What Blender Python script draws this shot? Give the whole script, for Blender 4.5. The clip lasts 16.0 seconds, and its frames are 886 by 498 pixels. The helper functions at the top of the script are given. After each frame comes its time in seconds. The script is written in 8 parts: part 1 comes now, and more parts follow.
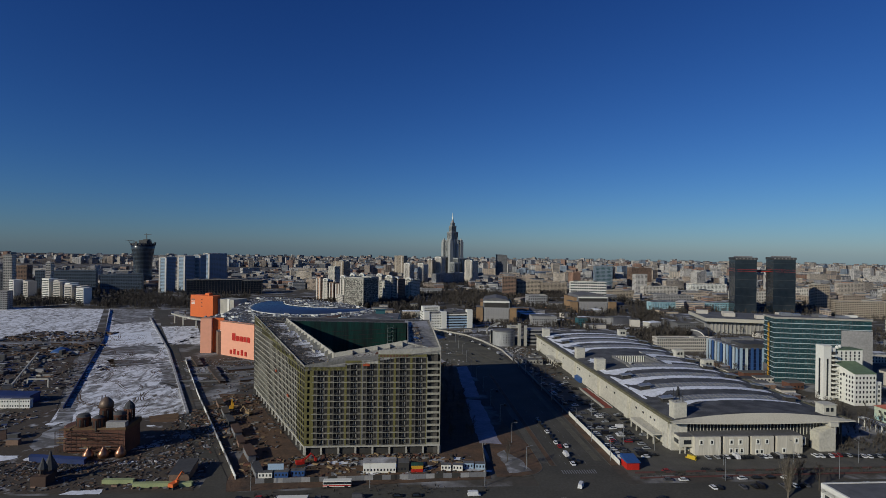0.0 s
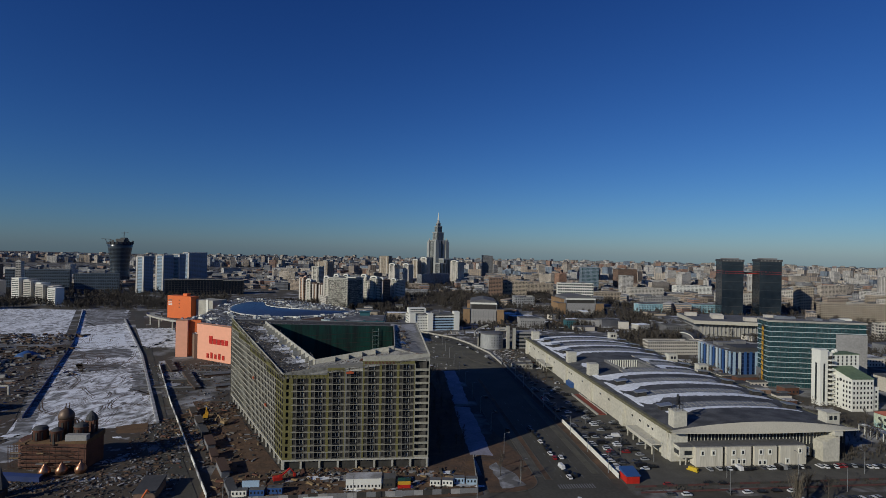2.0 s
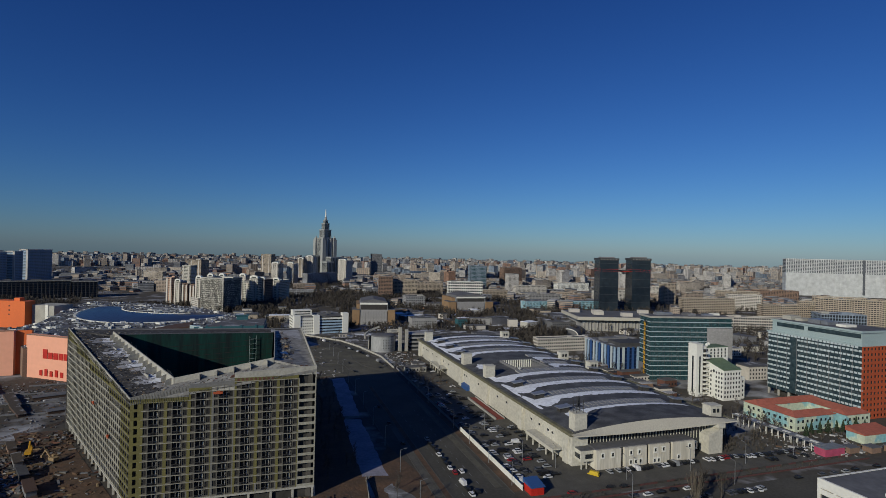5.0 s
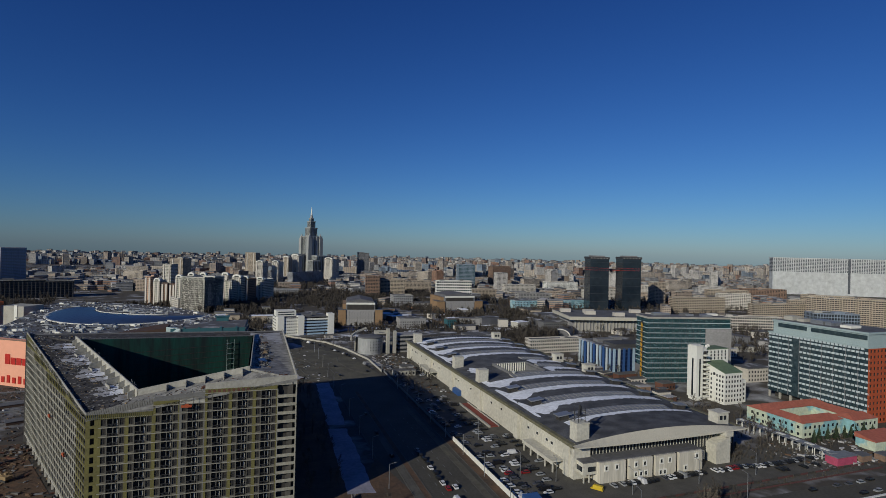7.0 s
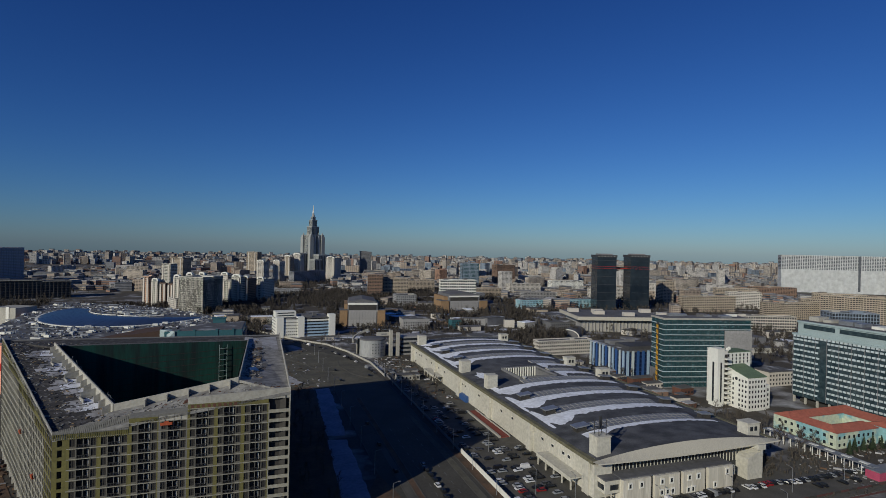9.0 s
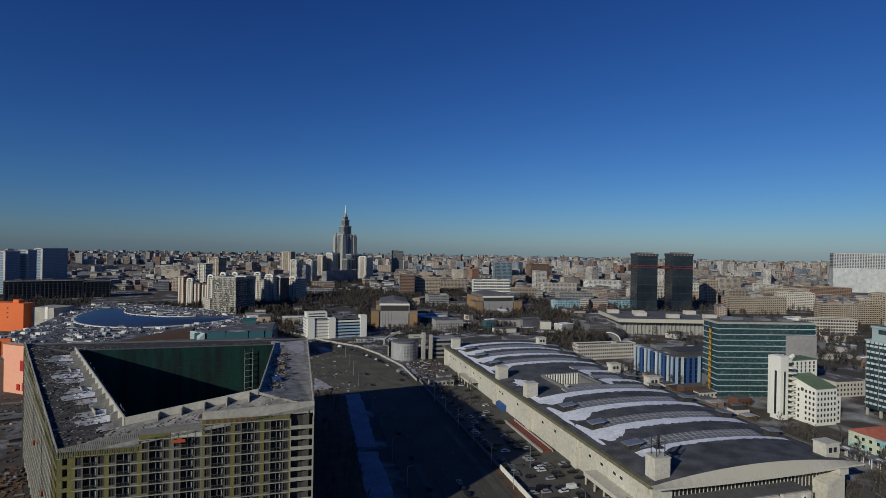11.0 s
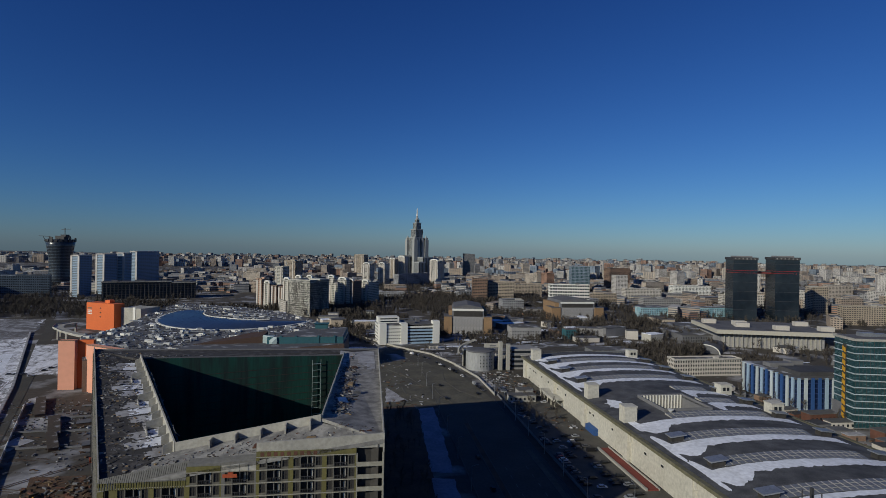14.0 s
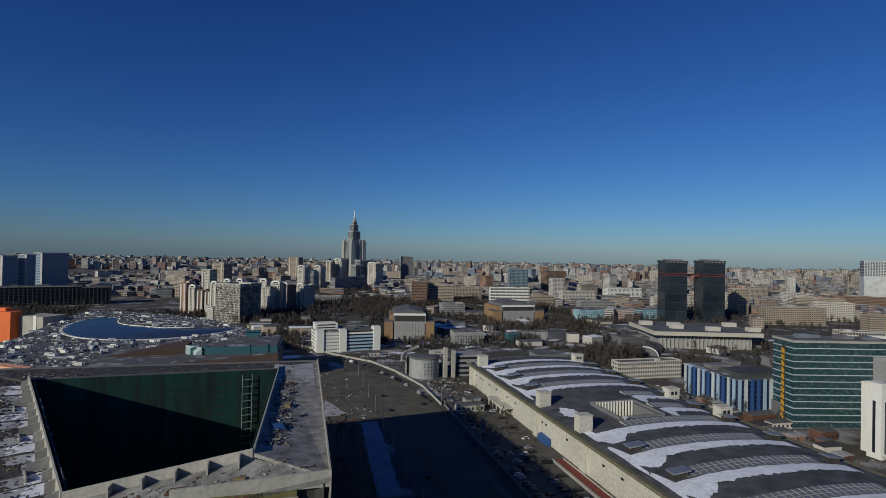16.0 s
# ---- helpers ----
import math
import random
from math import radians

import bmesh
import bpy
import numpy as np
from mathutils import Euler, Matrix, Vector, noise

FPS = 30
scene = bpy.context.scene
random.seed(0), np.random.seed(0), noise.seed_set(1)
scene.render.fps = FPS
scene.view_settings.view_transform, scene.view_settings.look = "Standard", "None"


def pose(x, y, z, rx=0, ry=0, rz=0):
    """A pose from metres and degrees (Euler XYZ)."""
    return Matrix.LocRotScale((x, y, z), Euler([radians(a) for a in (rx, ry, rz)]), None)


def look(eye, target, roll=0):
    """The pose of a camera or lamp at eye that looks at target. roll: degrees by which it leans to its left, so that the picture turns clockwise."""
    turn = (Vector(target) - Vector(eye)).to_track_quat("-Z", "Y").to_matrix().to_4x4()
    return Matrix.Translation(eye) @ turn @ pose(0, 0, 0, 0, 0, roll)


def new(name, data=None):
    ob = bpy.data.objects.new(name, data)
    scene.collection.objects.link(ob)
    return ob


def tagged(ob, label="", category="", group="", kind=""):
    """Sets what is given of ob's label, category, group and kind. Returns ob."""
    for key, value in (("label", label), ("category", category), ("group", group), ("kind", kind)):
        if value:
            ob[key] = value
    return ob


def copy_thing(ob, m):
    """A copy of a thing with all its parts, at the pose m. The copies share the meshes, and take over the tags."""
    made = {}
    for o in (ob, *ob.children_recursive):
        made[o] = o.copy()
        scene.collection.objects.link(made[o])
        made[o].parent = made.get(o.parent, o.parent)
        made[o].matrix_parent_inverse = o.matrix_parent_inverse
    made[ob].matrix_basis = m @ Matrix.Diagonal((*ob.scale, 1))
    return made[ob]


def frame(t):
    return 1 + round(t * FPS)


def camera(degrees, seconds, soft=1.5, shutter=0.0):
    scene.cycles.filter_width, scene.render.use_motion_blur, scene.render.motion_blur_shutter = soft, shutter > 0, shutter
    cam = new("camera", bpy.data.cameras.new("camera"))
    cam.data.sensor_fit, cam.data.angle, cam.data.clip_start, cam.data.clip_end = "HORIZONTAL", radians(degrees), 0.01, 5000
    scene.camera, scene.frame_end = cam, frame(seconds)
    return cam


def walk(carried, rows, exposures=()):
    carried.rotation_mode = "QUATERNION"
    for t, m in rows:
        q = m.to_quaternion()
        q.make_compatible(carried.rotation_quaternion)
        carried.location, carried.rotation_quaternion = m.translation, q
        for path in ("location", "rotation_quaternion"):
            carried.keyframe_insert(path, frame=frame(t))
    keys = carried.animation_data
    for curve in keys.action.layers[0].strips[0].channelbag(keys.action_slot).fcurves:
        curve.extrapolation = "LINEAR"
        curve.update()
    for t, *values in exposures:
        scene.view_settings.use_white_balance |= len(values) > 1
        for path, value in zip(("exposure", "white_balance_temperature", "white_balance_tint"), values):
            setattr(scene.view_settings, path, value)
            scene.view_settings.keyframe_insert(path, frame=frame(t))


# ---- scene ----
cam = camera(79.9, 16.0, soft=0.8)
PATH = [
    (0, (4.911, -13.888, 102.996), (4.769, -11.893, 102.999), 0.8),
    (0.5, (4.106, -10.007, 102.969), (3.936, -8.014, 102.972), 0.9),
    (1, (3.235, -6.094, 102.889), (3.039, -4.103, 102.892), 1.0),
    (1.5, (2.382, -2.099, 102.787), (2.251, -0.104, 102.792), 1.1),
    (2, (1.485, 2.148, 102.657), (1.4, 4.146, 102.663), 1.1),
    (2.5, (0.694, 6.546, 102.52), (0.708, 8.546, 102.528), 1.2),
    (3, (0.001, 11.041, 102.391), (0.181, 13.033, 102.404), 1.3),
    (3.5, (-0.547, 15.549, 102.262), (-0.331, 17.537, 102.275), 1.3),
    (4, (-0.788, 20.148, 102.148), (-0.519, 22.13, 102.161), 1.3),
    (6.5, (-0.122, 43.503, 101.448), (0.239, 45.47, 101.454), 1.4),
    (7, (0.151, 48.336, 101.419), (0.533, 50.299, 101.425), 1.4),
    (7.5, (0.514, 53.271, 101.403), (0.917, 55.23, 101.407), 1.3),
    (8, (0.916, 58.293, 101.374), (1.29, 60.258, 101.376), 1.3),
    (10.5, (3.022, 83.296, 101.152), (3.395, 85.261, 101.15), 1.1),
    (11, (3.216, 88.105, 101.165), (3.471, 90.089, 101.16), 1.0),
    (11.5, (3.234, 92.744, 101.187), (3.37, 94.74, 101.179), 1.0),
    (12, (3.232, 97.501, 101.242), (3.265, 99.5, 101.233), 1.0),
    (12.5, (2.914, 102.429, 101.244), (2.926, 104.429, 101.236), 1.0),
    (13, (2.214, 107.502, 101.196), (2.218, 109.502, 101.191), 0.9),
    (13.5, (1.417, 112.664, 101.082), (1.414, 114.664, 101.08), 1.0),
    (14, (0.434, 117.869, 100.91), (0.424, 119.869, 100.912), 1.0),
    (14.5, (-0.726, 122.993, 100.698), (-0.729, 124.993, 100.703), 1.1),
    (15, (-2.061, 128.069, 100.512), (-1.913, 130.063, 100.523), 1.0),
    (15.5, (-3.355, 133.096, 100.344), (-3.149, 135.086, 100.358), 1.1),
    (16, (-4.645, 138.106, 100.257), (-4.417, 140.093, 100.275), 1.2),
]
walk(cam, [(t, look(eye, target, roll)) for t, eye, target, roll in PATH])

# ---- light ----
SUN_ELEVATION = 22.0
SUN_FROM = Vector((-0.72, -0.69, 0)).normalized()
world = bpy.data.worlds.new("world")
scene.world = world
world.use_nodes = True
sky = world.node_tree.nodes.new("ShaderNodeTexSky")
sky.sky_type, sky.sun_disc = "NISHITA", False
sky.sun_elevation = radians(SUN_ELEVATION)
sky.sun_rotation = math.atan2(SUN_FROM.x, SUN_FROM.y)
sky.altitude, sky.air_density, sky.dust_density, sky.ozone_density = 200, 1.0, 0.25, 3.0
background = world.node_tree.nodes["Background"]
background.inputs["Strength"].default_value = 0.029
split = world.node_tree.nodes.new("ShaderNodeSeparateColor")  # clear, dry winter air: a steeper and bluer sky
joined = world.node_tree.nodes.new("ShaderNodeCombineColor")
for channel, power in (("Red", 1.5), ("Green", 1.32), ("Blue", 1.12)):
    steep = world.node_tree.nodes.new("ShaderNodeMath")
    steep.operation = "POWER"
    steep.inputs[1].default_value = power
    world.node_tree.links.new(split.outputs[channel], steep.inputs[0])
    world.node_tree.links.new(steep.outputs[0], joined.inputs[channel])
tint = world.node_tree.nodes.new("ShaderNodeVectorMath")
tint.operation = "MULTIPLY"
tint.inputs[1].default_value = (0.322, 0.69, 1.68)
world.node_tree.links.new(sky.outputs["Color"], split.inputs["Color"])
world.node_tree.links.new(joined.outputs["Color"], tint.inputs[0])
world.node_tree.links.new(tint.outputs[0], background.inputs["Color"])
sun = new("sun", bpy.data.lights.new("sun", "SUN"))
sun.data.energy, sun.data.angle, sun.data.color = 3.0, radians(0.53), (1.0, 0.96, 0.82)
sun_way = SUN_FROM * math.cos(radians(SUN_ELEVATION)) + Vector((0, 0, math.sin(radians(SUN_ELEVATION))))
sun.matrix_world = look(sun_way * 500, (0, 0, 0))
scene.view_settings.exposure = 0.0


# ---- materials ----
def mat(name, color, rough=0.85, other=None, scale=0.3, amount=0.5, fine=3.0, bump=0.0, metal=0.0, vary=0.0, stretch=(1, 1, 1), sharp=0.22, spec=0.3, grit=0.2, swirl=0.0):
    """A surface of two colours mixed by coarse noise, with fine grain, optional bump and a tint that differs from object to object."""
    m = bpy.data.materials.new(name)
    m.use_nodes = True
    nt = m.node_tree
    n, l = nt.nodes, nt.links
    bsdf = n["Principled BSDF"]
    bsdf.inputs["Roughness"].default_value = rough
    bsdf.inputs["Metallic"].default_value = metal
    bsdf.inputs["Specular IOR Level"].default_value = spec
    other = other or tuple(min(1, c * 0.72) for c in color)
    co = n.new("ShaderNodeTexCoord")
    mp = n.new("ShaderNodeMapping")
    mp.inputs["Scale"].default_value = stretch
    l.new(co.outputs["Object"], mp.inputs["Vector"])
    big = n.new("ShaderNodeTexNoise")
    big.inputs["Scale"].default_value, big.inputs["Detail"].default_value = scale, 6
    big.inputs["Distortion"].default_value = swirl
    l.new(mp.outputs["Vector"], big.inputs["Vector"])
    ramp = n.new("ShaderNodeMapRange")
    lo, hi = amount - sharp, amount + sharp
    ramp.inputs["From Min"].default_value, ramp.inputs["From Max"].default_value = lo, hi
    l.new(big.outputs["Fac"], ramp.inputs["Value"])
    mix = n.new("ShaderNodeMix")
    mix.data_type = "RGBA"
    mix.inputs["A"].default_value, mix.inputs["B"].default_value = (*color, 1), (*other, 1)
    l.new(ramp.outputs["Result"], mix.inputs["Factor"])
    small = n.new("ShaderNodeTexNoise")
    small.inputs["Scale"].default_value, small.inputs["Detail"].default_value = fine, 4
    l.new(mp.outputs["Vector"], small.inputs["Vector"])
    grain = n.new("ShaderNodeMapRange")
    grain.inputs["From Min"].default_value, grain.inputs["From Max"].default_value = 0.25, 0.75
    grain.inputs["To Min"].default_value, grain.inputs["To Max"].default_value = 1 - grit, 1 + grit * 0.9
    l.new(small.outputs["Fac"], grain.inputs["Value"])
    mul = n.new("ShaderNodeVectorMath")
    mul.operation = "SCALE"
    l.new(mix.outputs["Result"], mul.inputs[0])
    l.new(grain.outputs["Result"], mul.inputs["Scale"])
    last = mul.outputs[0]
    if vary:
        info = n.new("ShaderNodeObjectInfo")
        rng = n.new("ShaderNodeMapRange")
        rng.inputs["To Min"].default_value, rng.inputs["To Max"].default_value = 1 - vary, 1 + vary
        l.new(info.outputs["Random"], rng.inputs["Value"])
        mul2 = n.new("ShaderNodeVectorMath")
        mul2.operation = "SCALE"
        l.new(last, mul2.inputs[0])
        l.new(rng.outputs["Result"], mul2.inputs["Scale"])
        last = mul2.outputs[0]
    l.new(last, bsdf.inputs["Base Color"])
    if bump:
        bp = n.new("ShaderNodeBump")
        bp.inputs["Strength"].default_value, bp.inputs["Distance"].default_value = 0.6, bump
        l.new(small.outputs["Fac"], bp.inputs["Height"])
        l.new(bp.outputs["Normal"], bsdf.inputs["Normal"])
    return m


SNOW, DIRTY_SNOW = (0.84, 0.86, 0.9), (0.5, 0.5, 0.51)
M = {
    "ground": mat("ground", (0.075, 0.066, 0.053), 0.95, (0.36, 0.36, 0.365), 0.03, 0.6, 0.35, sharp=0.08, bump=0.3),
    "earth": mat("earth", (0.15, 0.088, 0.052), 0.95, (0.06, 0.045, 0.034), 0.12, 0.5, 0.6, bump=0.5),
    "asphalt": mat("asphalt", (0.062, 0.058, 0.047), 0.9, (0.092, 0.086, 0.07), 0.05, 0.55, 0.8),
    "pavement": mat("pavement", (0.12, 0.112, 0.094), 0.9, (0.076, 0.072, 0.061), 0.15, 0.5, 1.5),
    "snowfield": mat("snowfield", (0.17, 0.165, 0.158), 0.9, (0.8, 0.81, 0.84), 0.075, 0.46, 0.5, stretch=(1.1, 0.5, 1), sharp=0.11, swirl=3.0),
    "snow": mat("snow", SNOW, 0.8, (0.68, 0.7, 0.73), 0.08, 0.55, 0.5, bump=0.2),
    "dirty_snow": mat("dirty_snow", DIRTY_SNOW, 0.85, (0.2, 0.19, 0.18), 0.15, 0.5, 1.0, bump=0.2),
    "concrete": mat("concrete", (0.165, 0.16, 0.144), 0.9, (0.15, 0.147, 0.135), 0.12, 0.5, 1.2, vary=0.08),
    "pale_concrete": mat("pale_concrete", (0.43, 0.41, 0.355), 0.9, (0.31, 0.3, 0.265), 0.1, 0.5, 1.0, vary=0.05),
    "wool": mat("wool", (0.155, 0.14, 0.045), 0.95, (0.115, 0.105, 0.05), 0.15, 0.5, 1.4, vary=0.1),
    # plain dark paint; also puts the shade of unlit rooms and openings into colour
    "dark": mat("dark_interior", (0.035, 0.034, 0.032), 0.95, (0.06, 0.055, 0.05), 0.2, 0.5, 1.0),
    "glass": mat("window_glass", (0.018, 0.022, 0.028), 0.15, (0.03, 0.035, 0.04), 0.15, 0.5, 0.5, spec=0.5),
    # both teal tones are lifted, sky reflection put into the colour
    "teal_glass": mat("teal_glass", (0.02, 0.058, 0.066), 0.1, (0.075, 0.14, 0.15), 0.35, 0.58, 1.2, spec=0.8, sharp=0.06, stretch=(1, 1, 2)),
    "tower_glass": mat("tower_glass", (0.012, 0.019, 0.028), 0.12, (0.032, 0.043, 0.053), 0.035, 0.55, 0.12, spec=0.6),
    "white": mat("white_paint", (0.74, 0.73, 0.66), 0.8, (0.68, 0.665, 0.6), 0.08, 0.5, 0.8, grit=0.07),
    "cream": mat("cream_paint", (0.55, 0.51, 0.445), 0.85, (0.47, 0.435, 0.38), 0.08, 0.5, 0.8, grit=0.1),
    "beige": mat("beige_brick", (0.4, 0.335, 0.26), 0.9, (0.32, 0.265, 0.2), 0.05, 0.5, 0.8),
    "grey": mat("grey_panel", (0.33, 0.32, 0.31), 0.9, (0.25, 0.245, 0.24), 0.05, 0.5, 0.8),
    "brown": mat("brown_brick", (0.24, 0.155, 0.11), 0.9, (0.18, 0.12, 0.088), 0.06, 0.5, 1.0),
    "brick": mat("red_brick", (0.155, 0.07, 0.048), 0.9, (0.09, 0.045, 0.032), 0.15, 0.5, 1.5, bump=0.05),
    "orange": mat("orange_cladding", (0.72, 0.16, 0.04), 0.6, (0.66, 0.145, 0.04), 0.05, 0.5, 0.4, grit=0.06),
    "peach": mat("peach_cladding", (0.8, 0.38, 0.25), 0.7, (0.78, 0.365, 0.24), 0.03, 0.5, 0.3, grit=0.05),
    "red": mat("red_sign", (0.55, 0.03, 0.02), 0.5),
    "roof_dark": mat("dark_roofing", (0.05, 0.05, 0.053), 0.85, (0.08, 0.08, 0.083), 0.06, 0.5, 0.6),
    "roof_grey": mat("grey_roofing", (0.15, 0.15, 0.155), 0.9, (0.09, 0.09, 0.095), 0.06, 0.5, 0.5),
    "roof_snow": mat("snowy_roof", (0.11, 0.108, 0.105), 0.9, (0.56, 0.57, 0.59), 0.07, 0.58, 0.4, sharp=0.07),
    "red_roof": mat("red_metal_roof", (0.42, 0.13, 0.085), 0.6, (0.35, 0.115, 0.075), 0.1, 0.5, 0.6),
    "green_roof": mat("green_metal_roof", (0.14, 0.2, 0.12), 0.6),
    "metal": mat("galvanised_metal", (0.38, 0.39, 0.4), 0.45, (0.28, 0.29, 0.3), 0.3, 0.5, 2.0, metal=0.6),
    "steel": mat("dark_steel", (0.06, 0.06, 0.062), 0.6),
    # blue paint; on the site fence it stands for shadow on snow
    "blue": mat("blue_fence", (0.025, 0.045, 0.15), 0.6, (0.02, 0.035, 0.1), 0.2),
    "blue_panel": mat("blue_panel", (0.04, 0.1, 0.27), 0.5, (0.03, 0.08, 0.21), 0.05),
    "pale_blue": mat("pale_blue_panel", (0.36, 0.47, 0.58), 0.5, (0.28, 0.4, 0.52), 0.05),
    "navy": mat("navy_glass", (0.012, 0.022, 0.06), 0.2, spec=0.5),
    "teal": mat("teal_panel", (0.035, 0.12, 0.14), 0.6, (0.03, 0.1, 0.12), 0.05),
    "deck_pale": mat("pale_roof_deck", (0.32, 0.31, 0.285), 0.95, (0.15, 0.145, 0.137), 0.25, 0.5, 1.2, sharp=0.14),
    "rail_red": mat("dark_red_railing", (0.11, 0.05, 0.048), 0.8),
    "net": mat("green_netting", (0.014, 0.072, 0.056), 0.95, (0.018, 0.032, 0.03), 0.22, 0.5, 1.2, stretch=(1, 1, 0.12), sharp=0.12),
    "yellow": mat("yellow_panel", (0.62, 0.33, 0.03), 0.6),
    "gold": mat("gold_dome", (0.42, 0.22, 0.13), 0.35, (0.3, 0.15, 0.09), 0.6, metal=0.75),
    "bark": mat("bark", (0.062, 0.053, 0.044), 0.95, (0.1, 0.087, 0.072), 0.5, vary=0.2),
    "pale_bark": mat("pale_bark", (0.2, 0.17, 0.13), 0.95, (0.13, 0.11, 0.085), 0.5),
    "conifer": mat("conifer", (0.025, 0.045, 0.02), 0.95, (0.04, 0.055, 0.03), 0.6, vary=0.2),
    "pink": mat("pink_panel", (0.5, 0.09, 0.16), 0.6),
    "timber": mat("timber", (0.3, 0.21, 0.11), 0.85, (0.22, 0.155, 0.085), 0.5),
    "mint": mat("mint_mural_wall", (0.5, 0.55, 0.42), 0.85, (0.24, 0.44, 0.46), 0.09, 0.52, 0.6, sharp=0.03),
    "tyre": mat("tyre", (0.02, 0.02, 0.02), 0.9),
    "deck": mat("tar_paper_deck", (0.05, 0.047, 0.045), 0.95, (0.12, 0.113, 0.108), 0.35, 0.6, 1.2, sharp=0.12),
    "wall_cream": mat("cream_concrete", (0.57, 0.545, 0.465), 0.9, (0.44, 0.42, 0.355), 0.08, 0.5, 0.8),
    "pale_teal": mat("pale_teal_panel", (0.36, 0.44, 0.44), 0.5, (0.3, 0.38, 0.38), 0.06),
    "rust": mat("rust_brown_cladding", (0.42, 0.085, 0.03), 0.7, (0.33, 0.07, 0.03), 0.08),
    "mall_roof": mat("mall_roofing", (0.105, 0.105, 0.11), 0.9, (0.36, 0.37, 0.385), 0.1, 0.62, 0.6, sharp=0.08),
    "wedge": mat("dark_brown_panel", (0.09, 0.055, 0.04), 0.85, (0.07, 0.045, 0.035), 0.1),
    "dome_glass": mat("dome_glass", (0.03, 0.048, 0.085), 0.28, (0.042, 0.06, 0.1), 0.02, 0.5, 0.15, spec=0.6),
    # slab tower panels, paler because distance haze is put into the colour
    "slate_blue": mat("slate_blue_panel", (0.2, 0.27, 0.36), 0.5, (0.16, 0.22, 0.3), 0.04),
    "peach_brick": mat("pink_brick", (0.56, 0.36, 0.25), 0.9, (0.48, 0.31, 0.22), 0.06),
    "yard_earth": mat("graded_earth", (0.135, 0.125, 0.092), 0.95, (0.07, 0.066, 0.052), 0.07, 0.5, 0.5, bump=0.3),
    "roof_tar": mat("worn_roofing", (0.052, 0.053, 0.056), 0.85, (0.115, 0.116, 0.12), 0.14, 0.5, 2.2, grit=0.28, stretch=(0.8, 1.2, 1), sharp=0.16),
    "annex_wall": mat("streaked_render", (0.67, 0.63, 0.54), 0.9, (0.5, 0.465, 0.38), 0.5, 0.42, 1.5, stretch=(1, 1, 0.12)),
    "mud_snow": mat("slush", (0.13, 0.125, 0.12), 0.9, (0.42, 0.425, 0.44), 0.07, 0.57, 0.35, stretch=(0.75, 1.2, 1), sharp=0.1, swirl=2.0),
    "site_mud": mat("site_mud", (0.075, 0.06, 0.046), 0.95, (0.42, 0.42, 0.43), 0.13, 0.65, 0.7, bump=0.3, sharp=0.06),
    "pier_concrete": mat("weathered_pier_concrete", (0.33, 0.312, 0.25), 0.9, (0.24, 0.228, 0.19), 0.12, 0.5, 1.0, vary=0.08),
    "dock_red": mat("red_dock_floor", (0.24, 0.055, 0.04), 0.9, (0.17, 0.05, 0.04), 0.2),
    "office_glass": mat("office_glass", (0.014, 0.03, 0.038), 0.12, (0.05, 0.075, 0.085), 0.3, 0.5, 0.6, spec=0.6),
    "sill_pale": mat("pale_sill_panel", (0.5, 0.56, 0.57), 0.5, (0.42, 0.48, 0.5), 0.1, vary=0.12, grit=0.08),
    "slab_white": mat("pale_grey_slab", (0.54, 0.55, 0.54), 0.85, (0.48, 0.49, 0.485), 0.05, 0.5, 0.12),
    "skylight": mat("wired_glass", (0.17, 0.18, 0.2), 0.35, (0.12, 0.13, 0.145), 0.5),
    "grey_wall": mat("bare_block_wall", (0.145, 0.135, 0.11), 0.9, (0.1, 0.094, 0.08), 0.3, 0.5, 1.2, vary=0.15),
    "slate_dark": mat("dark_slate_cladding", (0.1, 0.13, 0.165), 0.5, (0.075, 0.1, 0.13), 0.05),
    "ochre": mat("ochre_earth", (0.17, 0.1, 0.05), 0.95, (0.11, 0.07, 0.04), 0.2),
    "fascia": mat("painted_fascia", (0.5, 0.47, 0.385), 0.85, (0.45, 0.42, 0.345), 0.05),
    "lime": mat("lime_panel", (0.36, 0.4, 0.2), 0.8, (0.28, 0.32, 0.16), 0.2),
    "stone": mat("pale_stone", (0.34, 0.35, 0.335), 0.9, (0.27, 0.28, 0.27), 0.03),
    # slab tower glass, lightened to carry the haze
    "haze_glass": mat("grey_blue_glass", (0.1, 0.125, 0.155), 0.3, (0.14, 0.165, 0.19), 0.03, 0.5, 0.2, spec=0.4),
    "black_glass": mat("black_glass", (0.016, 0.021, 0.028), 0.25, (0.03, 0.038, 0.05), 0.04, 0.5, 0.3, spec=0.5),
    "apartment_white": mat("warm_white_render", (0.52, 0.5, 0.43), 0.9, (0.44, 0.42, 0.36), 0.06, 0.5, 0.8, grit=0.12),
    "hangar_ochre": mat("dull_ochre_brick", (0.29, 0.185, 0.1), 0.9, (0.23, 0.15, 0.085), 0.1, 0.5, 0.9),
    "drum_panel": mat("grey_metal_panel", (0.34, 0.345, 0.34), 0.55, (0.27, 0.275, 0.275), 0.3, 0.5, 1.0, stretch=(1, 1, 0.3)),
    "pale_turquoise": mat("pale_turquoise_panel", (0.2, 0.36, 0.42), 0.7, (0.32, 0.46, 0.5), 0.12, 0.5, 0.3, sharp=0.05),
    # snow with the building's shadow put into it as dark violet
    "shade_snow": mat("old_grey_ice", (0.3, 0.29, 0.36), 0.8, (0.2, 0.195, 0.23), 0.1, 0.5, 0.6),
    "eaves_olive": mat("dark_olive_eaves", (0.125, 0.115, 0.06), 0.9, (0.17, 0.16, 0.115), 0.3, 0.5, 1.2),
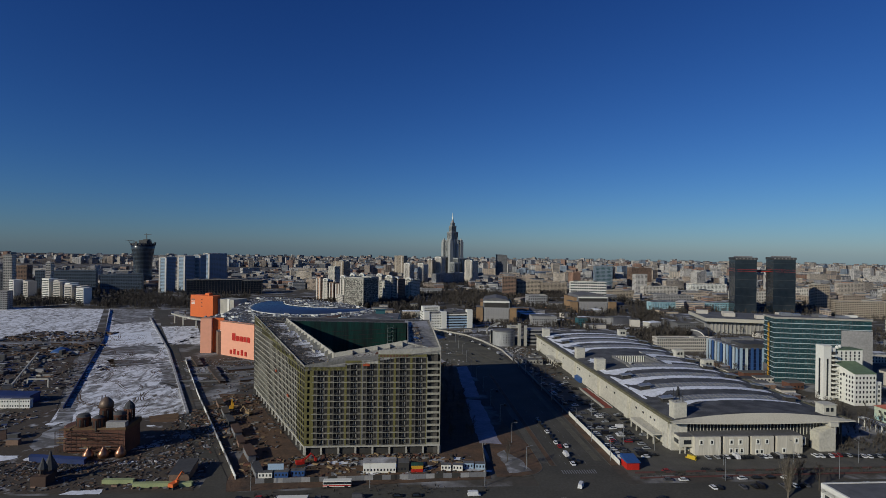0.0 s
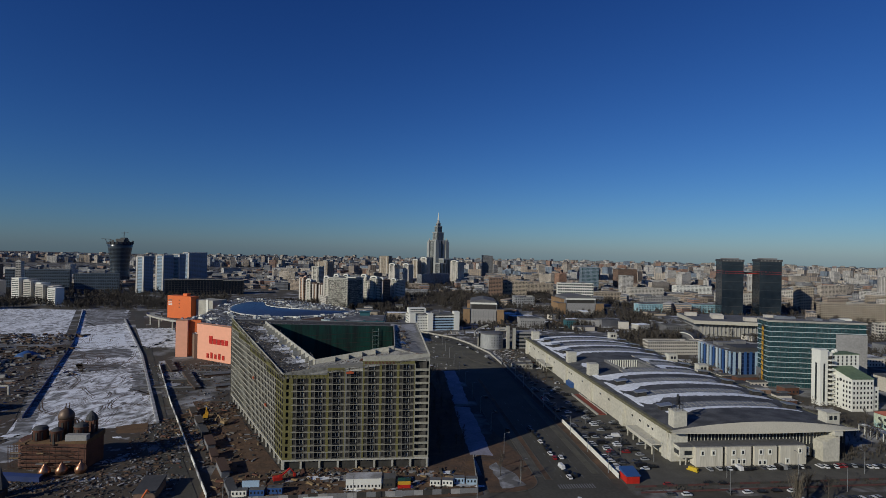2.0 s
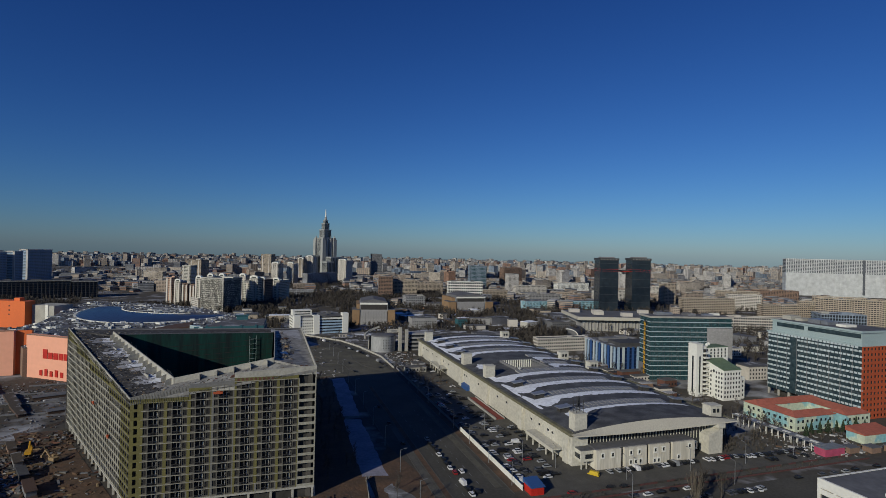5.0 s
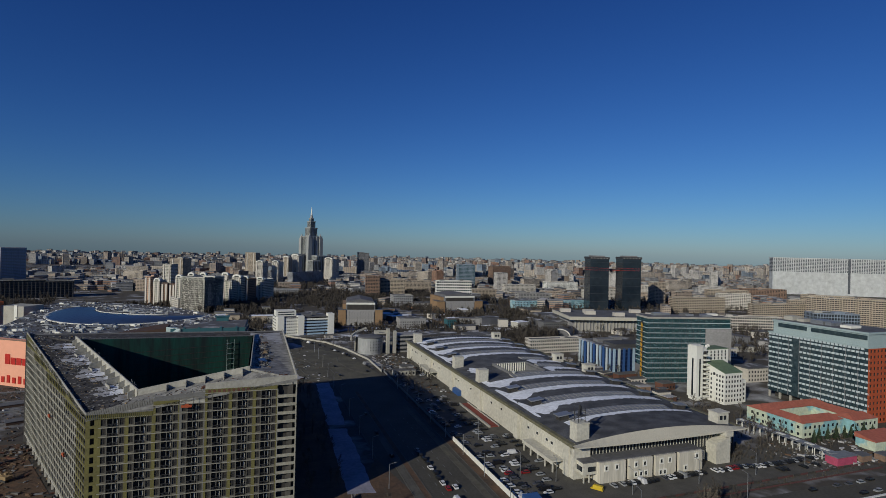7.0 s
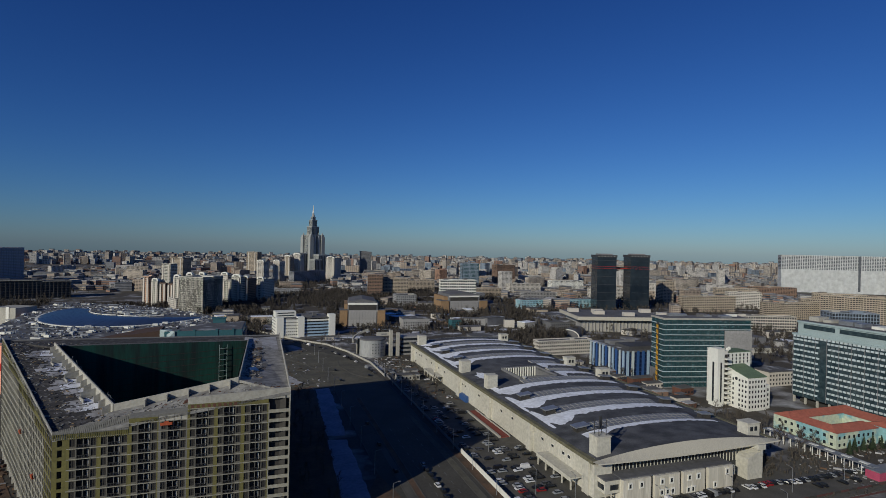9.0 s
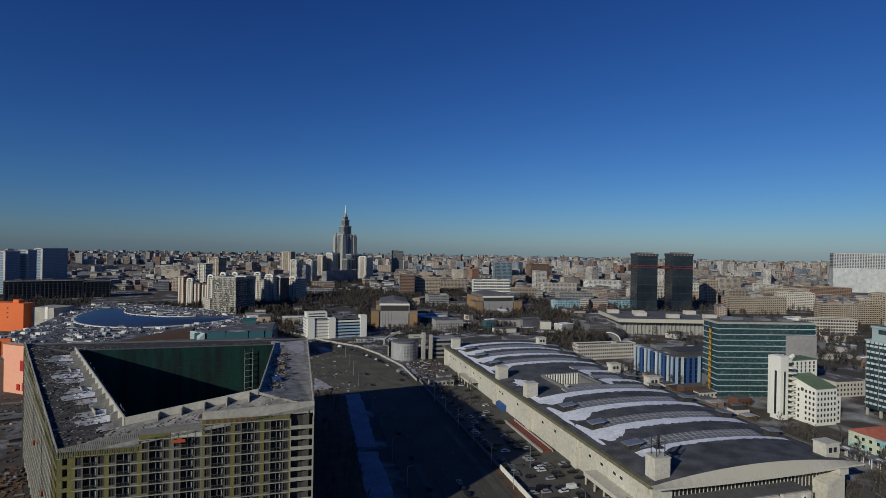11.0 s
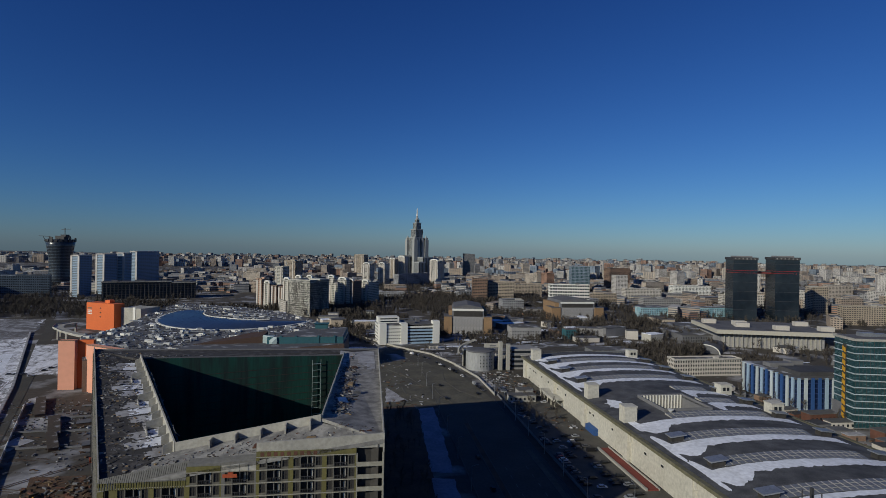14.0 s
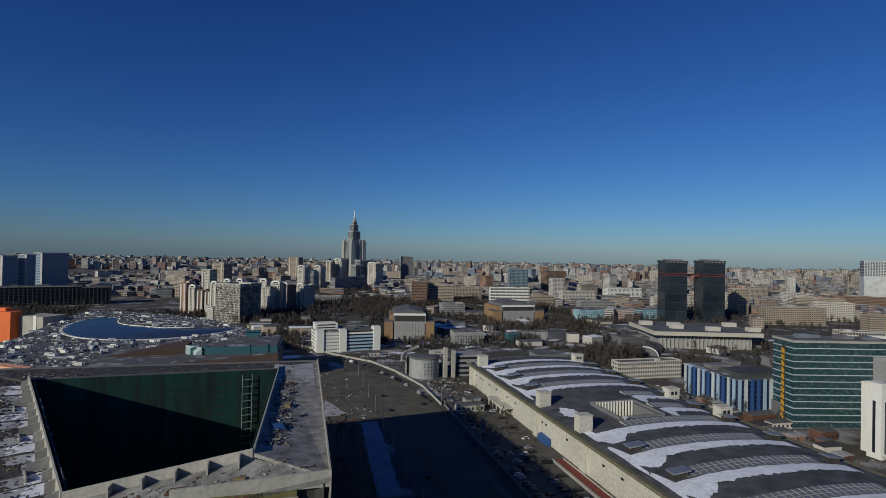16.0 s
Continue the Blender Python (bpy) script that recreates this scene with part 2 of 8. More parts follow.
    "dome_dull": mat("dull_copper_dome", (0.17, 0.12, 0.09), 0.5, (0.12, 0.085, 0.065), 0.6, metal=0.3),
    "smoke_grey": mat("weathered_grey", (0.2, 0.2, 0.205), 0.9, (0.14, 0.14, 0.145), 0.1),
}
for far_name, far_color in (("far_white", (0.54, 0.51, 0.47)), ("far_cream", (0.47, 0.41, 0.34)), ("far_beige", (0.37, 0.3, 0.24)), ("far_grey", (0.31, 0.31, 0.315)), ("far_blue", (0.22, 0.27, 0.33)), ("far_brown", (0.36, 0.215, 0.15)), ("far_window", (0.11, 0.12, 0.135))):
    M[far_name] = mat(far_name, far_color, 0.9, None, 0.02, 0.5, 0.1)


# ---- mesh helpers ----
GRID = 8.4  # degrees by which the streets stand to the axes
TURN = Matrix.Rotation(radians(GRID), 4, "Z")


def at(u, v, z=0.0, turn=0.0):
    """A pose in the frame of the streets."""
    return TURN @ Matrix.Translation((u, v, z)) @ Matrix.Rotation(radians(turn), 4, "Z")


def punched(w, h, holes, depth=0.4):
    """One connected wall panel of w x h with rectangular holes (x0, x1, z0, z1), its outer face at y = 0."""
    xs = sorted({0.0, w, *(x for q in holes for x in q[:2])})
    zs = sorted({0.0, h, *(z for q in holes for z in q[2:])})
    sh = Shape()
    nx, nz = len(xs), len(zs)
    sh.v = [(x, 0.0, z) for z in zs for x in xs] + [(x, depth, z) for z in zs for x in xs]
    gone = set()
    for x0, x1, z0, z1 in holes:
        for i in range(xs.index(x0), xs.index(x1)):
            for j in range(zs.index(z0), zs.index(z1)):
                gone.add((i, j))
    back = nx * nz
    for j in range(nz - 1):
        for i in range(nx - 1):
            if (i, j) in gone:
                continue
            a, b2, c, d = j * nx + i, j * nx + i + 1, (j + 1) * nx + i + 1, (j + 1) * nx + i
            sh.f.append((a, b2, c, d))
            for (p, q), beside in (((b2, a), (i, j - 1)), ((c, b2), (i + 1, j)), ((d, c), (i, j + 1)), ((a, d), (i - 1, j))):
                if beside in gone or not (0 <= beside[0] < nx - 1 and 0 <= beside[1] < nz - 1):
                    sh.f.append((p, q, q + back, p + back))
    sh.m = [0] * len(sh.f)
    return sh


class Shape:
    """Collects boxes, prisms and the like into one mesh."""

    def __init__(self):
        self.v, self.f, self.m = [], [], []
        self.round = False

    def add(self, verts, faces, slot=0):
        k = len(self.v)
        self.v += verts
        self.f += [tuple(k + i for i in f) for f in faces]
        self.m += [slot] * len(faces)
        return self

    def box(self, x0, x1, y0, y1, z0, z1, slot=0):
        return self.add([(x0, y0, z0), (x1, y0, z0), (x1, y1, z0), (x0, y1, z0), (x0, y0, z1), (x1, y0, z1), (x1, y1, z1), (x0, y1, z1)],
                        [(0, 3, 2, 1), (4, 5, 6, 7), (0, 1, 5, 4), (1, 2, 6, 5), (2, 3, 7, 6), (3, 0, 4, 7)], slot)

    def turned(self, cx, cy, a, w, d, z0, z1, slot=0):
        c, s = math.cos(a), math.sin(a)
        q = [(cx + x * c - y * s, cy + x * s + y * c) for x, y in ((-w / 2, -d / 2), (w / 2, -d / 2), (w / 2, d / 2), (-w / 2, d / 2))]
        return self.prism(q, z0, z1, slot)

    def prism(self, poly, z0, z1, slot=0):
        """poly runs anticlockwise; z0 and z1 are numbers or a height for each corner."""
        n = len(poly)
        lo = z0 if hasattr(z0, "__len__") else [z0] * n
        hi = z1 if hasattr(z1, "__len__") else [z1] * n
        vs = [(x, y, z) for (x, y), z in zip(poly, lo)] + [(x, y, z) for (x, y), z in zip(poly, hi)]
        fs = [tuple(range(n))[::-1], tuple(range(n, 2 * n))] + [(i, (i + 1) % n, n + (i + 1) % n, n + i) for i in range(n)]
        return self.add(vs, fs, slot)

    def beam(self, a, b, w, h, slot=0):
        """A bar from a to b (top line of its axis), w wide and h high."""
        a, b = Vector(a), Vector(b)
        d = (b - a).normalized()
        up = Vector((0, 0, 1)) if abs(d.z) < 0.9 else Vector((1, 0, 0))
        s = d.cross(up).normalized() * w / 2
        t = s.cross(d).normalized() * h / 2
        vs = [tuple(p + i * s + j * t) for p in (a, b) for i, j in ((-1, -1), (1, -1), (1, 1), (-1, 1))]
        return self.add(vs, [(0, 1, 2, 3), (7, 6, 5, 4), (0, 4, 5, 1), (1, 5, 6, 2), (2, 6, 7, 3), (3, 7, 4, 0)], slot)

    def turn_body(self, profile, n=12, cx=0.0, cy=0.0, a0=0.0, slot=0):
        """A body of revolution from (radius, z) pairs, bottom to top."""
        self.round = self.round or (not self.v and n > 10 and len(profile) > 3)
        vs = [(cx + r * math.cos(a0 + 2 * math.pi * i / n), cy + r * math.sin(a0 + 2 * math.pi * i / n), z) for r, z in profile for i in range(n)]
        fs = [(k * n + i, k * n + (i + 1) % n, (k + 1) * n + (i + 1) % n, (k + 1) * n + i) for k in range(len(profile) - 1) for i in range(n)]
        fs += [tuple(range(n))[::-1], tuple(range((len(profile) - 1) * n, len(profile) * n))]
        return self.add(vs, fs, slot)

    def mesh(self, name, *mats):
        me = bpy.data.meshes.new(name)
        me.from_pydata(self.v, [], self.f)
        for m in mats:
            me.materials.append(M[m])
        if len(mats) > 1:
            me.polygons.foreach_set("material_index", self.m)
        if self.round:
            me.polygons.foreach_set("use_smooth", [len(f) == 4 for f in self.f])
        me.update()
        return me


def part(name, shape, mats, parent, label="", local=None):
    mats = mats if isinstance(mats, tuple) else (mats,)
    data = shape.mesh(name, *mats) if isinstance(shape, Shape) else shape
    ob = new(name, data)
    ob.parent = parent
    if local is not None:
        ob.matrix_local = local
    return tagged(ob, label=label)


def thing(name, m, label, category, group="", kind=""):
    ob = new(name)
    ob.matrix_world = m
    ob.empty_display_size = 0.5
    return tagged(ob, label, category, group, kind)


def sheet(name, poly, z, material, label, kind="structure", category="", thick=0.0):
    """A level patch of ground in the frame of the streets."""
    sh = Shape().prism(poly, z - max(thick, 0.03), z)
    ob = new(name, sh.mesh(name, material))
    ob.matrix_world = TURN
    return tagged(ob, label, category or name.replace("_", " "), kind=kind)


# ---- ground, roads and snow ----
def build_ground():
    xs = [-4900, -3600, -2600, -1800, -1200, -700, -300, 100, 500, 900, 1400, 2000, 2800, 3800, 4950]
    ys = [-600, -200, 100, 400, 700, 1000, 1400, 1900, 2400, 2900, 3400, 3900, 4400, 4950]
    sh = Shape()
    for y in ys:
        for x in xs:
            far = max(0.0, math.hypot(x, y) - 2400) / 2500
            sh.v.append((x, y, -0.12 + 11 * far ** 1.4))
    w = len(xs)
    sh.f = [(j * w + i, j * w + i + 1, (j + 1) * w + i + 1, (j + 1) * w + i) for j in range(len(ys) - 1) for i in range(w - 1)]
    sh.m = [0] * len(sh.f)
    tagged(new("ground", sh.mesh("ground", "ground")), "brown wintry city ground with bare soil", "ground", kind="structure")


build_ground()
sheet("road", [(64, 150), (104, 150), (104, 480), (92, 590), (60, 640), (40, 640), (62, 590), (64, 500)], 0.02, "asphalt", "wide dark asphalt avenue between the buildings", category="road")
sheet("road", [(-330, 192), (330, 192), (330, 214), (-330, 214)], 0.024, "asphalt", "asphalt cross street in front of the buildings", category="road")
sheet("road", [(-82, 214), (-70, 214), (-74, 228), (-126, 330), (-225, 545), (-372, 860), (-384, 860), (-238, 545), (-139, 337), (-83, 230)], 0.028, "asphalt", "narrow asphalt service road beside the snow field", category="road")
sheet("road", [(40, 626), (180, 618), (330, 640), (330, 655), (180, 634), (40, 642), (-30, 660), (-30, 644)], 0.03, "asphalt", "curved asphalt street past the old hangars", category="road")
sheet("pavement", [(109, 222), (300, 222), (300, 258), (145, 258), (145, 520), (109, 520)], 0.026, "pavement", "grey paved car park beside the market hall", category="car park")
sheet("snow_field", [(-196, 300), (-128, 322), (-224, 521), (-354, 767), (-400, 880), (-470, 880), (-318, 583)], 0.03, "snowfield", "trampled snow field with dirty tracks", category="snow field")
sheet("snow_field", [(-330, 585), (-476, 876), (-760, 900), (-760, 640), (-560, 600)], 0.03, "snowfield", "open snow field before the far apartment blocks", category="snow field")
sheet("snow_field", [(-300, 552), (-262, 573), (-298, 645), (-338, 622)], 0.05, "snow", "clean rectangle of fresh snow", category="snow field")
sheet("snow_field", [(-240, 560), (-205, 560), (-260, 690), (-305, 690)], 0.05, "snowfield", "patchy snow beside the shopping centre", category="snow field")
def ragged(pts, rough, seed):
    """The outline through pts with uneven edges."""
    out = []
    for (x0, y0), (x1, y1) in zip(pts, pts[1:] + pts[:1]):
        n = max(2, int(math.hypot(x1 - x0, y1 - y0) / 2.5))
        for i in range(n):
            x, y = x0 + (x1 - x0) * i / n, y0 + (y1 - y0) * i / n
            out.append((x + rough * noise.noise((x * 0.15, y * 0.15, seed)), y + rough * noise.noise((x * 0.15, y * 0.15, seed + 9))))
    return out


# both strips beside the avenue are coloured for the shadow on them
sheet("snow_strip", ragged([(45, 266), (56.5, 264), (57, 300), (57.5, 346), (47.5, 348), (46, 310)], 0.9, 1), 0.05, "shade_snow", "long straight strip of snow beside the avenue", category="snow")
sheet("snow_strip", ragged([(48, 354), (58, 352), (60.5, 420), (61, 452), (51, 450)], 1.1, 2), 0.05, "shade_snow", "straight strip of shade-tinted snow beside the avenue", category="snow")
sheet("snow_strip", ragged([(54, 228), (63, 230), (62, 244), (56, 256), (51, 250)], 3.5, 3), 0.05, "mud_snow", "patch of dirty snow on the street corner", category="snow")
sheet("building_site", [(-72, 214), (44, 222), (46, 262), (23, 252), (-45, 252), (-102, 366), (-124, 366), (-76, 262)], 0.022, "earth", "churned brown earth of the building site", category="ground")
sheet("building_site", [(-330, 216), (-84, 216), (-140, 330), (-190, 292), (-330, 560), (-430, 540)], 0.022, "site_mud", "dark muddy ground of the church building site", category="ground")
sheet("yard_ground", ragged([(28, 455), (104, 462), (100, 500), (90, 552), (70, 585), (30, 600), (24, 520)], 2, 14), 0.034, "yard_earth", "graded brown earth of the road works yard", category="ground")
sheet("yard_ground", ragged([(-40, 622), (20, 600), (40, 650), (-28, 662)], 3, 15), 0.034, "yard_earth", "bare brown verge by the curved street", category="ground")
for seed, pts in enumerate(([(-465, 878), (-402, 880), (-335, 735), (-370, 700)], [(-298, 535), (-252, 556), (-226, 512), (-276, 500)], [(-262, 486), (-222, 480), (-204, 468), (-240, 452)], [(-206, 462), (-197, 468), (-152, 378), (-170, 384)])):
    sheet("muddy_ground", ragged(pts, 9, seed + 30), 0.037 + seed * 0.001, "mud_snow", "grey slush and mud across the snow field", category="slush")
sheet("road", ragged([(-470, 555), (-386, 532), (-318, 578), (-341, 618), (-416, 570), (-480, 590)], 2, 40), 0.042, "mud_snow", "muddy haul road across the snow", category="road")
sheet("snow_strip", ragged([(-301, 512), (-296, 520), (-216, 366), (-184, 300), (-193, 300), (-226, 365)], 1.5, 41), 0.046, "mud_snow", "strip of snow beside the site fence", category="snow")
sheet("snow_strip", ragged([(-194, 302), (-174, 296), (-168, 274), (-180, 262), (-187, 274)], 3.5, 42), 0.048, "mud_snow", "patchy snow between the fence and the church", category="snow")
sheet("snow_strip", ragged([(-137, 214.5), (-121, 214.5), (-122, 219), (-134, 218)], 1.2, 43), 0.05, "snow", "patch of snow before the church site", category="snow")
sheet("snow_strip", ragged([(33, 503), (46, 467), (31, 466)], 1.5, 44), 0.055, "dirty_snow", "triangle of old snow in the yard", category="snow")
sheet("site_ground", ragged([(-142, 306), (-126, 306), (-134, 324), (-148, 318)], 2, 45), 0.05, "ochre", "heaped ochre earth behind the church", category="ground")
for pts in ([(44, 503), (46, 485), (54, 471), (63, 462), (72, 458)], [(67, 502), (69, 480), (75, 460)], [(80, 545), (78, 520), (84, 490), (96, 470)], [(36, 560), (52, 530), (60, 505), (67, 502)], [(30, 520), (44, 512), (67, 502), (86, 500)]):
    for (x0, y0), (x1, y1) in zip(pts, pts[1:]):
        d = math.hypot(x1 - x0, y1 - y0)
        nx, ny = -(y1 - y0) / d * 0.35, (x1 - x0) / d * 0.35
        sheet("kerb", [(x0 - nx, y0 - ny), (x0 + nx, y0 + ny), (x1 + nx, y1 + ny), (x1 - nx, y1 - ny)][::-1], 0.2, "pavement", "new concrete kerb in the yard", category="kerb", thick=0.16)
sheet("verge", [(24, 252), (47, 262), (50, 450), (30, 560), (10, 560), (24, 392)], 0.021, "earth", "bare earth verge under leafless trees", category="ground")


# kerbs and lane lines of the avenue
for u0, u1, v0, v1 in ((64, 64.5, 300, 560), (70.6, 71, 236, 300), (74.5, 75, 235, 420), (77.5, 78, 235, 420), (104, 104.4, 232, 470), (98.6, 99, 240, 380), (101.6, 102, 240, 380)):
    sheet("kerb", [(u0, v0), (u1, v0), (u1, v1), (u0, v1)], 0.16, "pavement", "pale concrete kerb of the avenue", category="kerb", thick=0.16)
sheet("verge", [(75, 235), (77.5, 235), (77.5, 420), (75, 420)], 0.1, "earth", "narrow bare verge between the carriageways", category="verge")
# the street corner: bare ground inside a rounded kerb, a walk beside it
corner = [(70.8 - 12 + 12 * math.cos(a), 236 - 12 * math.sin(a)) for a in [i * math.pi / 20 for i in range(11)]]
sheet("verge", [(47, 224)] + corner[::-1] + [(70.8, 262), (64, 300), (47, 262)], 0.034, "earth", "bare brown ground on the street corner", category="ground")
for (x0, y0), (x1, y1) in zip(corner, corner[1:]):
    d = math.hypot(x1 - x0, y1 - y0)
    nx, ny = -(y1 - y0) / d * 0.22, (x1 - x0) / d * 0.22
    sheet("kerb", [(x0 - nx, y0 - ny), (x0 + nx, y0 + ny), (x1 + nx, y1 + ny), (x1 - nx, y1 - ny)][::-1], 0.17, "pavement", "rounded concrete kerb on the street corner", category="kerb", thick=0.15)
sheet("pavement", [(71.2, 238), (74.3, 238), (74.3, 330), (71.2, 330)], 0.06, "pavement", "narrow grey footpath beside the avenue", category="pavement")
sheet("verge", [(104.4, 234), (108.4, 234), (108.4, 400), (104.4, 400)], 0.08, "earth", "dark bare verge below the white fence", category="verge")
sheet("verge", [(99, 240), (101.6, 240), (101.6, 380), (99, 380)], 0.09, "yard_earth", "narrow bare verge between the avenue and its side lane", category="verge")
dash = Shape().box(-0.1, 0.1, 0, 3.2, 0.03, 0.045).mesh("lane_dash", "smoke_grey")
lines = thing("lane_marking", TURN, "worn white lane dashes on the avenue", "marking", kind="structure")
for u in (83, 93):
    for i in range(14):
        part("lane_dash", dash, (), lines, "", Matrix.Translation((u, 236 + i * 9, 0)))
for i in range(14):
    part("lane_dash", Shape().box(0, 0.5, 0, 4.2, 0.03, 0.045), "smoke_grey", lines, "", Matrix.Translation((78.5 + i * 1.2, 225.5, 0)))


# wheel tracks curling over the snow field
def tracks():
    rnd = random.Random(12)
    sh = Shape()
    axis = Vector((-0.45, 0.893))
    for k in range(120):
        s = rnd.uniform(0.0, 1.0)
        p = Vector((-152, 312)) + axis * (s * 330) + Vector((rnd.uniform(-18, 14) - s * 25, 0))
        a, bend = rnd.uniform(0, 6.28), rnd.uniform(-0.12, 0.12)
        thick = rnd.uniform(0.08, 0.3)
        lead = k < 4
        if lead:
            p, a, bend, thick = Vector((-176 + k * 1.5, 322)), 2.1, 0, 0.3
        for i in range(rnd.randrange(10, 40)):
            q = p + Vector((math.cos(a), math.sin(a))) * 2.2
            n = Vector((-math.sin(a), math.cos(a)))
            rel = q - Vector((-152, 312))
            side = rel.x * 0.893 + rel.y * 0.45
            along = rel.dot(axis)
            if not (0 < along < 420 and -18 < side < 18 + along * 0.0):
                bend = bend * -1.0
            for off in (-0.9, 0.9):
                o, e = p + n * (off - thick), q + n * (off - thick)
                o2, e2 = p + n * (off + thick), q + n * (off + thick)
                sh.add([(o.x, o.y, 0.055), (o2.x, o2.y, 0.055), (e2.x, e2.y, 0.055), (e.x, e.y, 0.055)], [(0, 3, 2, 1)])
            if lead:
                p, a = q, a + 0.075 * math.sin(i * 0.24 + k * 0.05)
                continue
            p, a = q, a + bend + rnd.uniform(-0.04, 0.04)
            bend = max(-0.3, min(0.3, bend + rnd.uniform(-0.03, 0.03)))
    ob = new("wheel_tracks", sh.mesh("wheel_tracks", "earth"))
    ob.matrix_world = TURN
    tagged(ob, "dark curling wheel tracks in the snow", "tracks", kind="stuff")


tracks()


# ---- the unfinished apartment building ----
# outer corners and courtyard corners in the frame of the streets, with the heights of their parapets
A, B, D, C = (-44.9, 252.4), (22.8, 252.4), (24.2, 396.0), (-101.5, 370.0)
NL, NR, FR, FL = (-32.2, 266.5), (5.9, 264.5), (7.0, 383.0), (-75.5, 353.5)
TOP = {A: 44.2, B: 53.7, D: 49.4, C: 55.1, NL: 47.6, NR: 54.7, FR: 49.0, FL: 54.4}


def main_building():
    b = thing("apartment_building", TURN, "unfinished concrete apartment building with olive insulated facades", "building")
    FH, Z0 = 3.15, 4.7
    nl, nr, fr, fl = NL, NR, FR, FL
    tA, tB, tD, tC = TOP[A], TOP[B], TOP[D], TOP[C]
    inl, inr, ifr, ifl = TOP[NL], TOP[NR], TOP[FR], TOP[FL]

    def inset(p, q, by):
        d = (Vector(q) - Vector(p)).normalized()
        n = Vector((-d.y, d.x))
        return tuple(Vector(p) + n * by), tuple(Vector(q) + n * by)

    # cores of the four wings under the roof deck, room shade in their colour
    for p, q, r, s, tp, tq, tr, ts, top in ((A, B, nr, nl, tA, tB, inr, inl, "deck_pale"), (B, D, fr, nr, tB, tD, ifr, inr, "deck_pale"), (D, C, fl, fr, tD, tC, ifl, ifr, "deck"), (C, A, nl, fl, tC, tA, inl, ifl, "deck")):
        p2, q2 = inset(p, q, 1.5)
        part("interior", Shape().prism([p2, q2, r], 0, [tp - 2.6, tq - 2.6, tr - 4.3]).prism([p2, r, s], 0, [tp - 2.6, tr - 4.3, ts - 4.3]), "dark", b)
        low = 3.2 if p == C else 0.5 if p == B else 1.7
        rim = 0.8 if p == C else 1.5
        dk = Shape().prism([p, q, r], [tp - 2.4, tq - 2.4, tr - low - 0.9], [tp - rim, tq - rim, tr - low]).prism([p, r, s], [tp - 2.4, tr - low - 0.9, ts - low - 0.9], [tp - rim, tr - low, ts - low])
        part("roof_deck", dk, top, b, "unfinished roof deck with melting snow")
        part("slab", Shape().prism([p, q, r, s], Z0 - 0.9, Z0 - 0.02), "pale_concrete", b)

    def wall_strip(name, p, q, z0p, z0q, z1p, z1q, thick, material, label=""):
        p2, q2 = inset(p, q, thick)
        return part(name, Shape().prism([p, q, q2, p2], [z0p, z0q, z0q, z0p], [z1p, z1q, z1q, z1p]), material, b, label)

    # parapets
    wall_strip("parapet", C, A, tC - 3.0, tA - 2.2, tC, tA, 0.35, "pale_concrete")
    wall_strip("parapet", B, D, tB - 4.8, tD - 4, tB, tD, 0.35, "pale_concrete")
    wall_strip("parapet", D, C, tD - 4, tC - 4, tD - 0.9, tC - 0.9, 0.35, "smoke_grey")
    for p, q, zp, zq in ((nl, nr, inl, inr), (nr, fr, inr, ifr), (fr, fl, ifr, ifl), (fl, nl, ifl, inl)):
        back = p == fr
        wall_strip("inner_parapet", p, q, zp - 4.6, zq - 4.6, zp + (-0.9 if back else 0.6), zq + (-0.9 if back else 0.6), -0.4, "smoke_grey" if back else "pale_concrete")

    # courtyard netting on scaffolding
    for p, q, zp, zq in ((nl, nr, inl, inr), (nr, fr, inr, ifr), (fr, fl, ifr, ifl), (fl, nl, ifl, inl)):
        p2, q2 = inset(p, q, 0.9)
        p3, q3 = inset(p, q, 1.0)
        part("netting", Shape().prism([p2, q2, q3, p3], 0.3, [zp - 1.2, zq - 1.2, zq - 1.2, zp - 1.2]), "net", b, "dark green safety netting")
        for k in range(1, 15):
            z = k * FH
            if p == fr and z < min(zp, zq) - 2:
                p4, q4 = inset(p, q, 1.06)
                part("scaffold_ledger", Shape().prism([p3, q3, q4, p4], z, z + 0.22), "dark", b)
    # a brighter hoist bay on the back wall
    sh = Shape()
    e = (Vector(fl) - Vector(fr)).normalized()
    o = Vector(fr) + e * 12 + Vector((-e.y, e.x)) * 1.9
    for k in range(15):
        z = 3 + k * 3
        sh.beam((o.x, o.y, z), (o.x + e.x * 4, o.y + e.y * 4, z), 0.3, 0.16)
    for s in (0, 4):
        sh.beam((o.x + e.x * s, o.y + e.y * s, 0), (o.x + e.x * s, o.y + e.y * s, 47), 0.15, 0.15)
    part("hoist_frame", sh, "pale_teal", b, "green-grey steel hoist frame")

    # front facade: bays of two small windows beside a balcony
    W = 8.15
    panel = punched(W, FH, [(0.8, 2.3, 0.5, 2.7), (2.6, 6.0, 0.0, FH - 0.28), (6.0 + 0.3, 7.75, 0.5, 2.7)], 0.5)
    panel.m = [1 if 0.8 <= sum(panel.v[i][0] for i in f) / len(f) <= 7.75 else 0 for f in panel.f]
    woolly, bare = panel.mesh("facade_bay", "wool", "grey_wall"), panel.mesh("facade_bay", "concrete", "grey_wall")
    # dark panes and bars, coloured as the shade of the rooms behind
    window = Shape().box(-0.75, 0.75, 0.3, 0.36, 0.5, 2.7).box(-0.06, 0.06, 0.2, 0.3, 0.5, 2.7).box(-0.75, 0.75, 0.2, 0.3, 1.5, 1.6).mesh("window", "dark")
    bars = Shape().box(2.6, 6.0, 0.02, 0.1, 0.9, 1.02).box(2.6, 6.0, 0.02, 0.1, 0.08, 0.2)
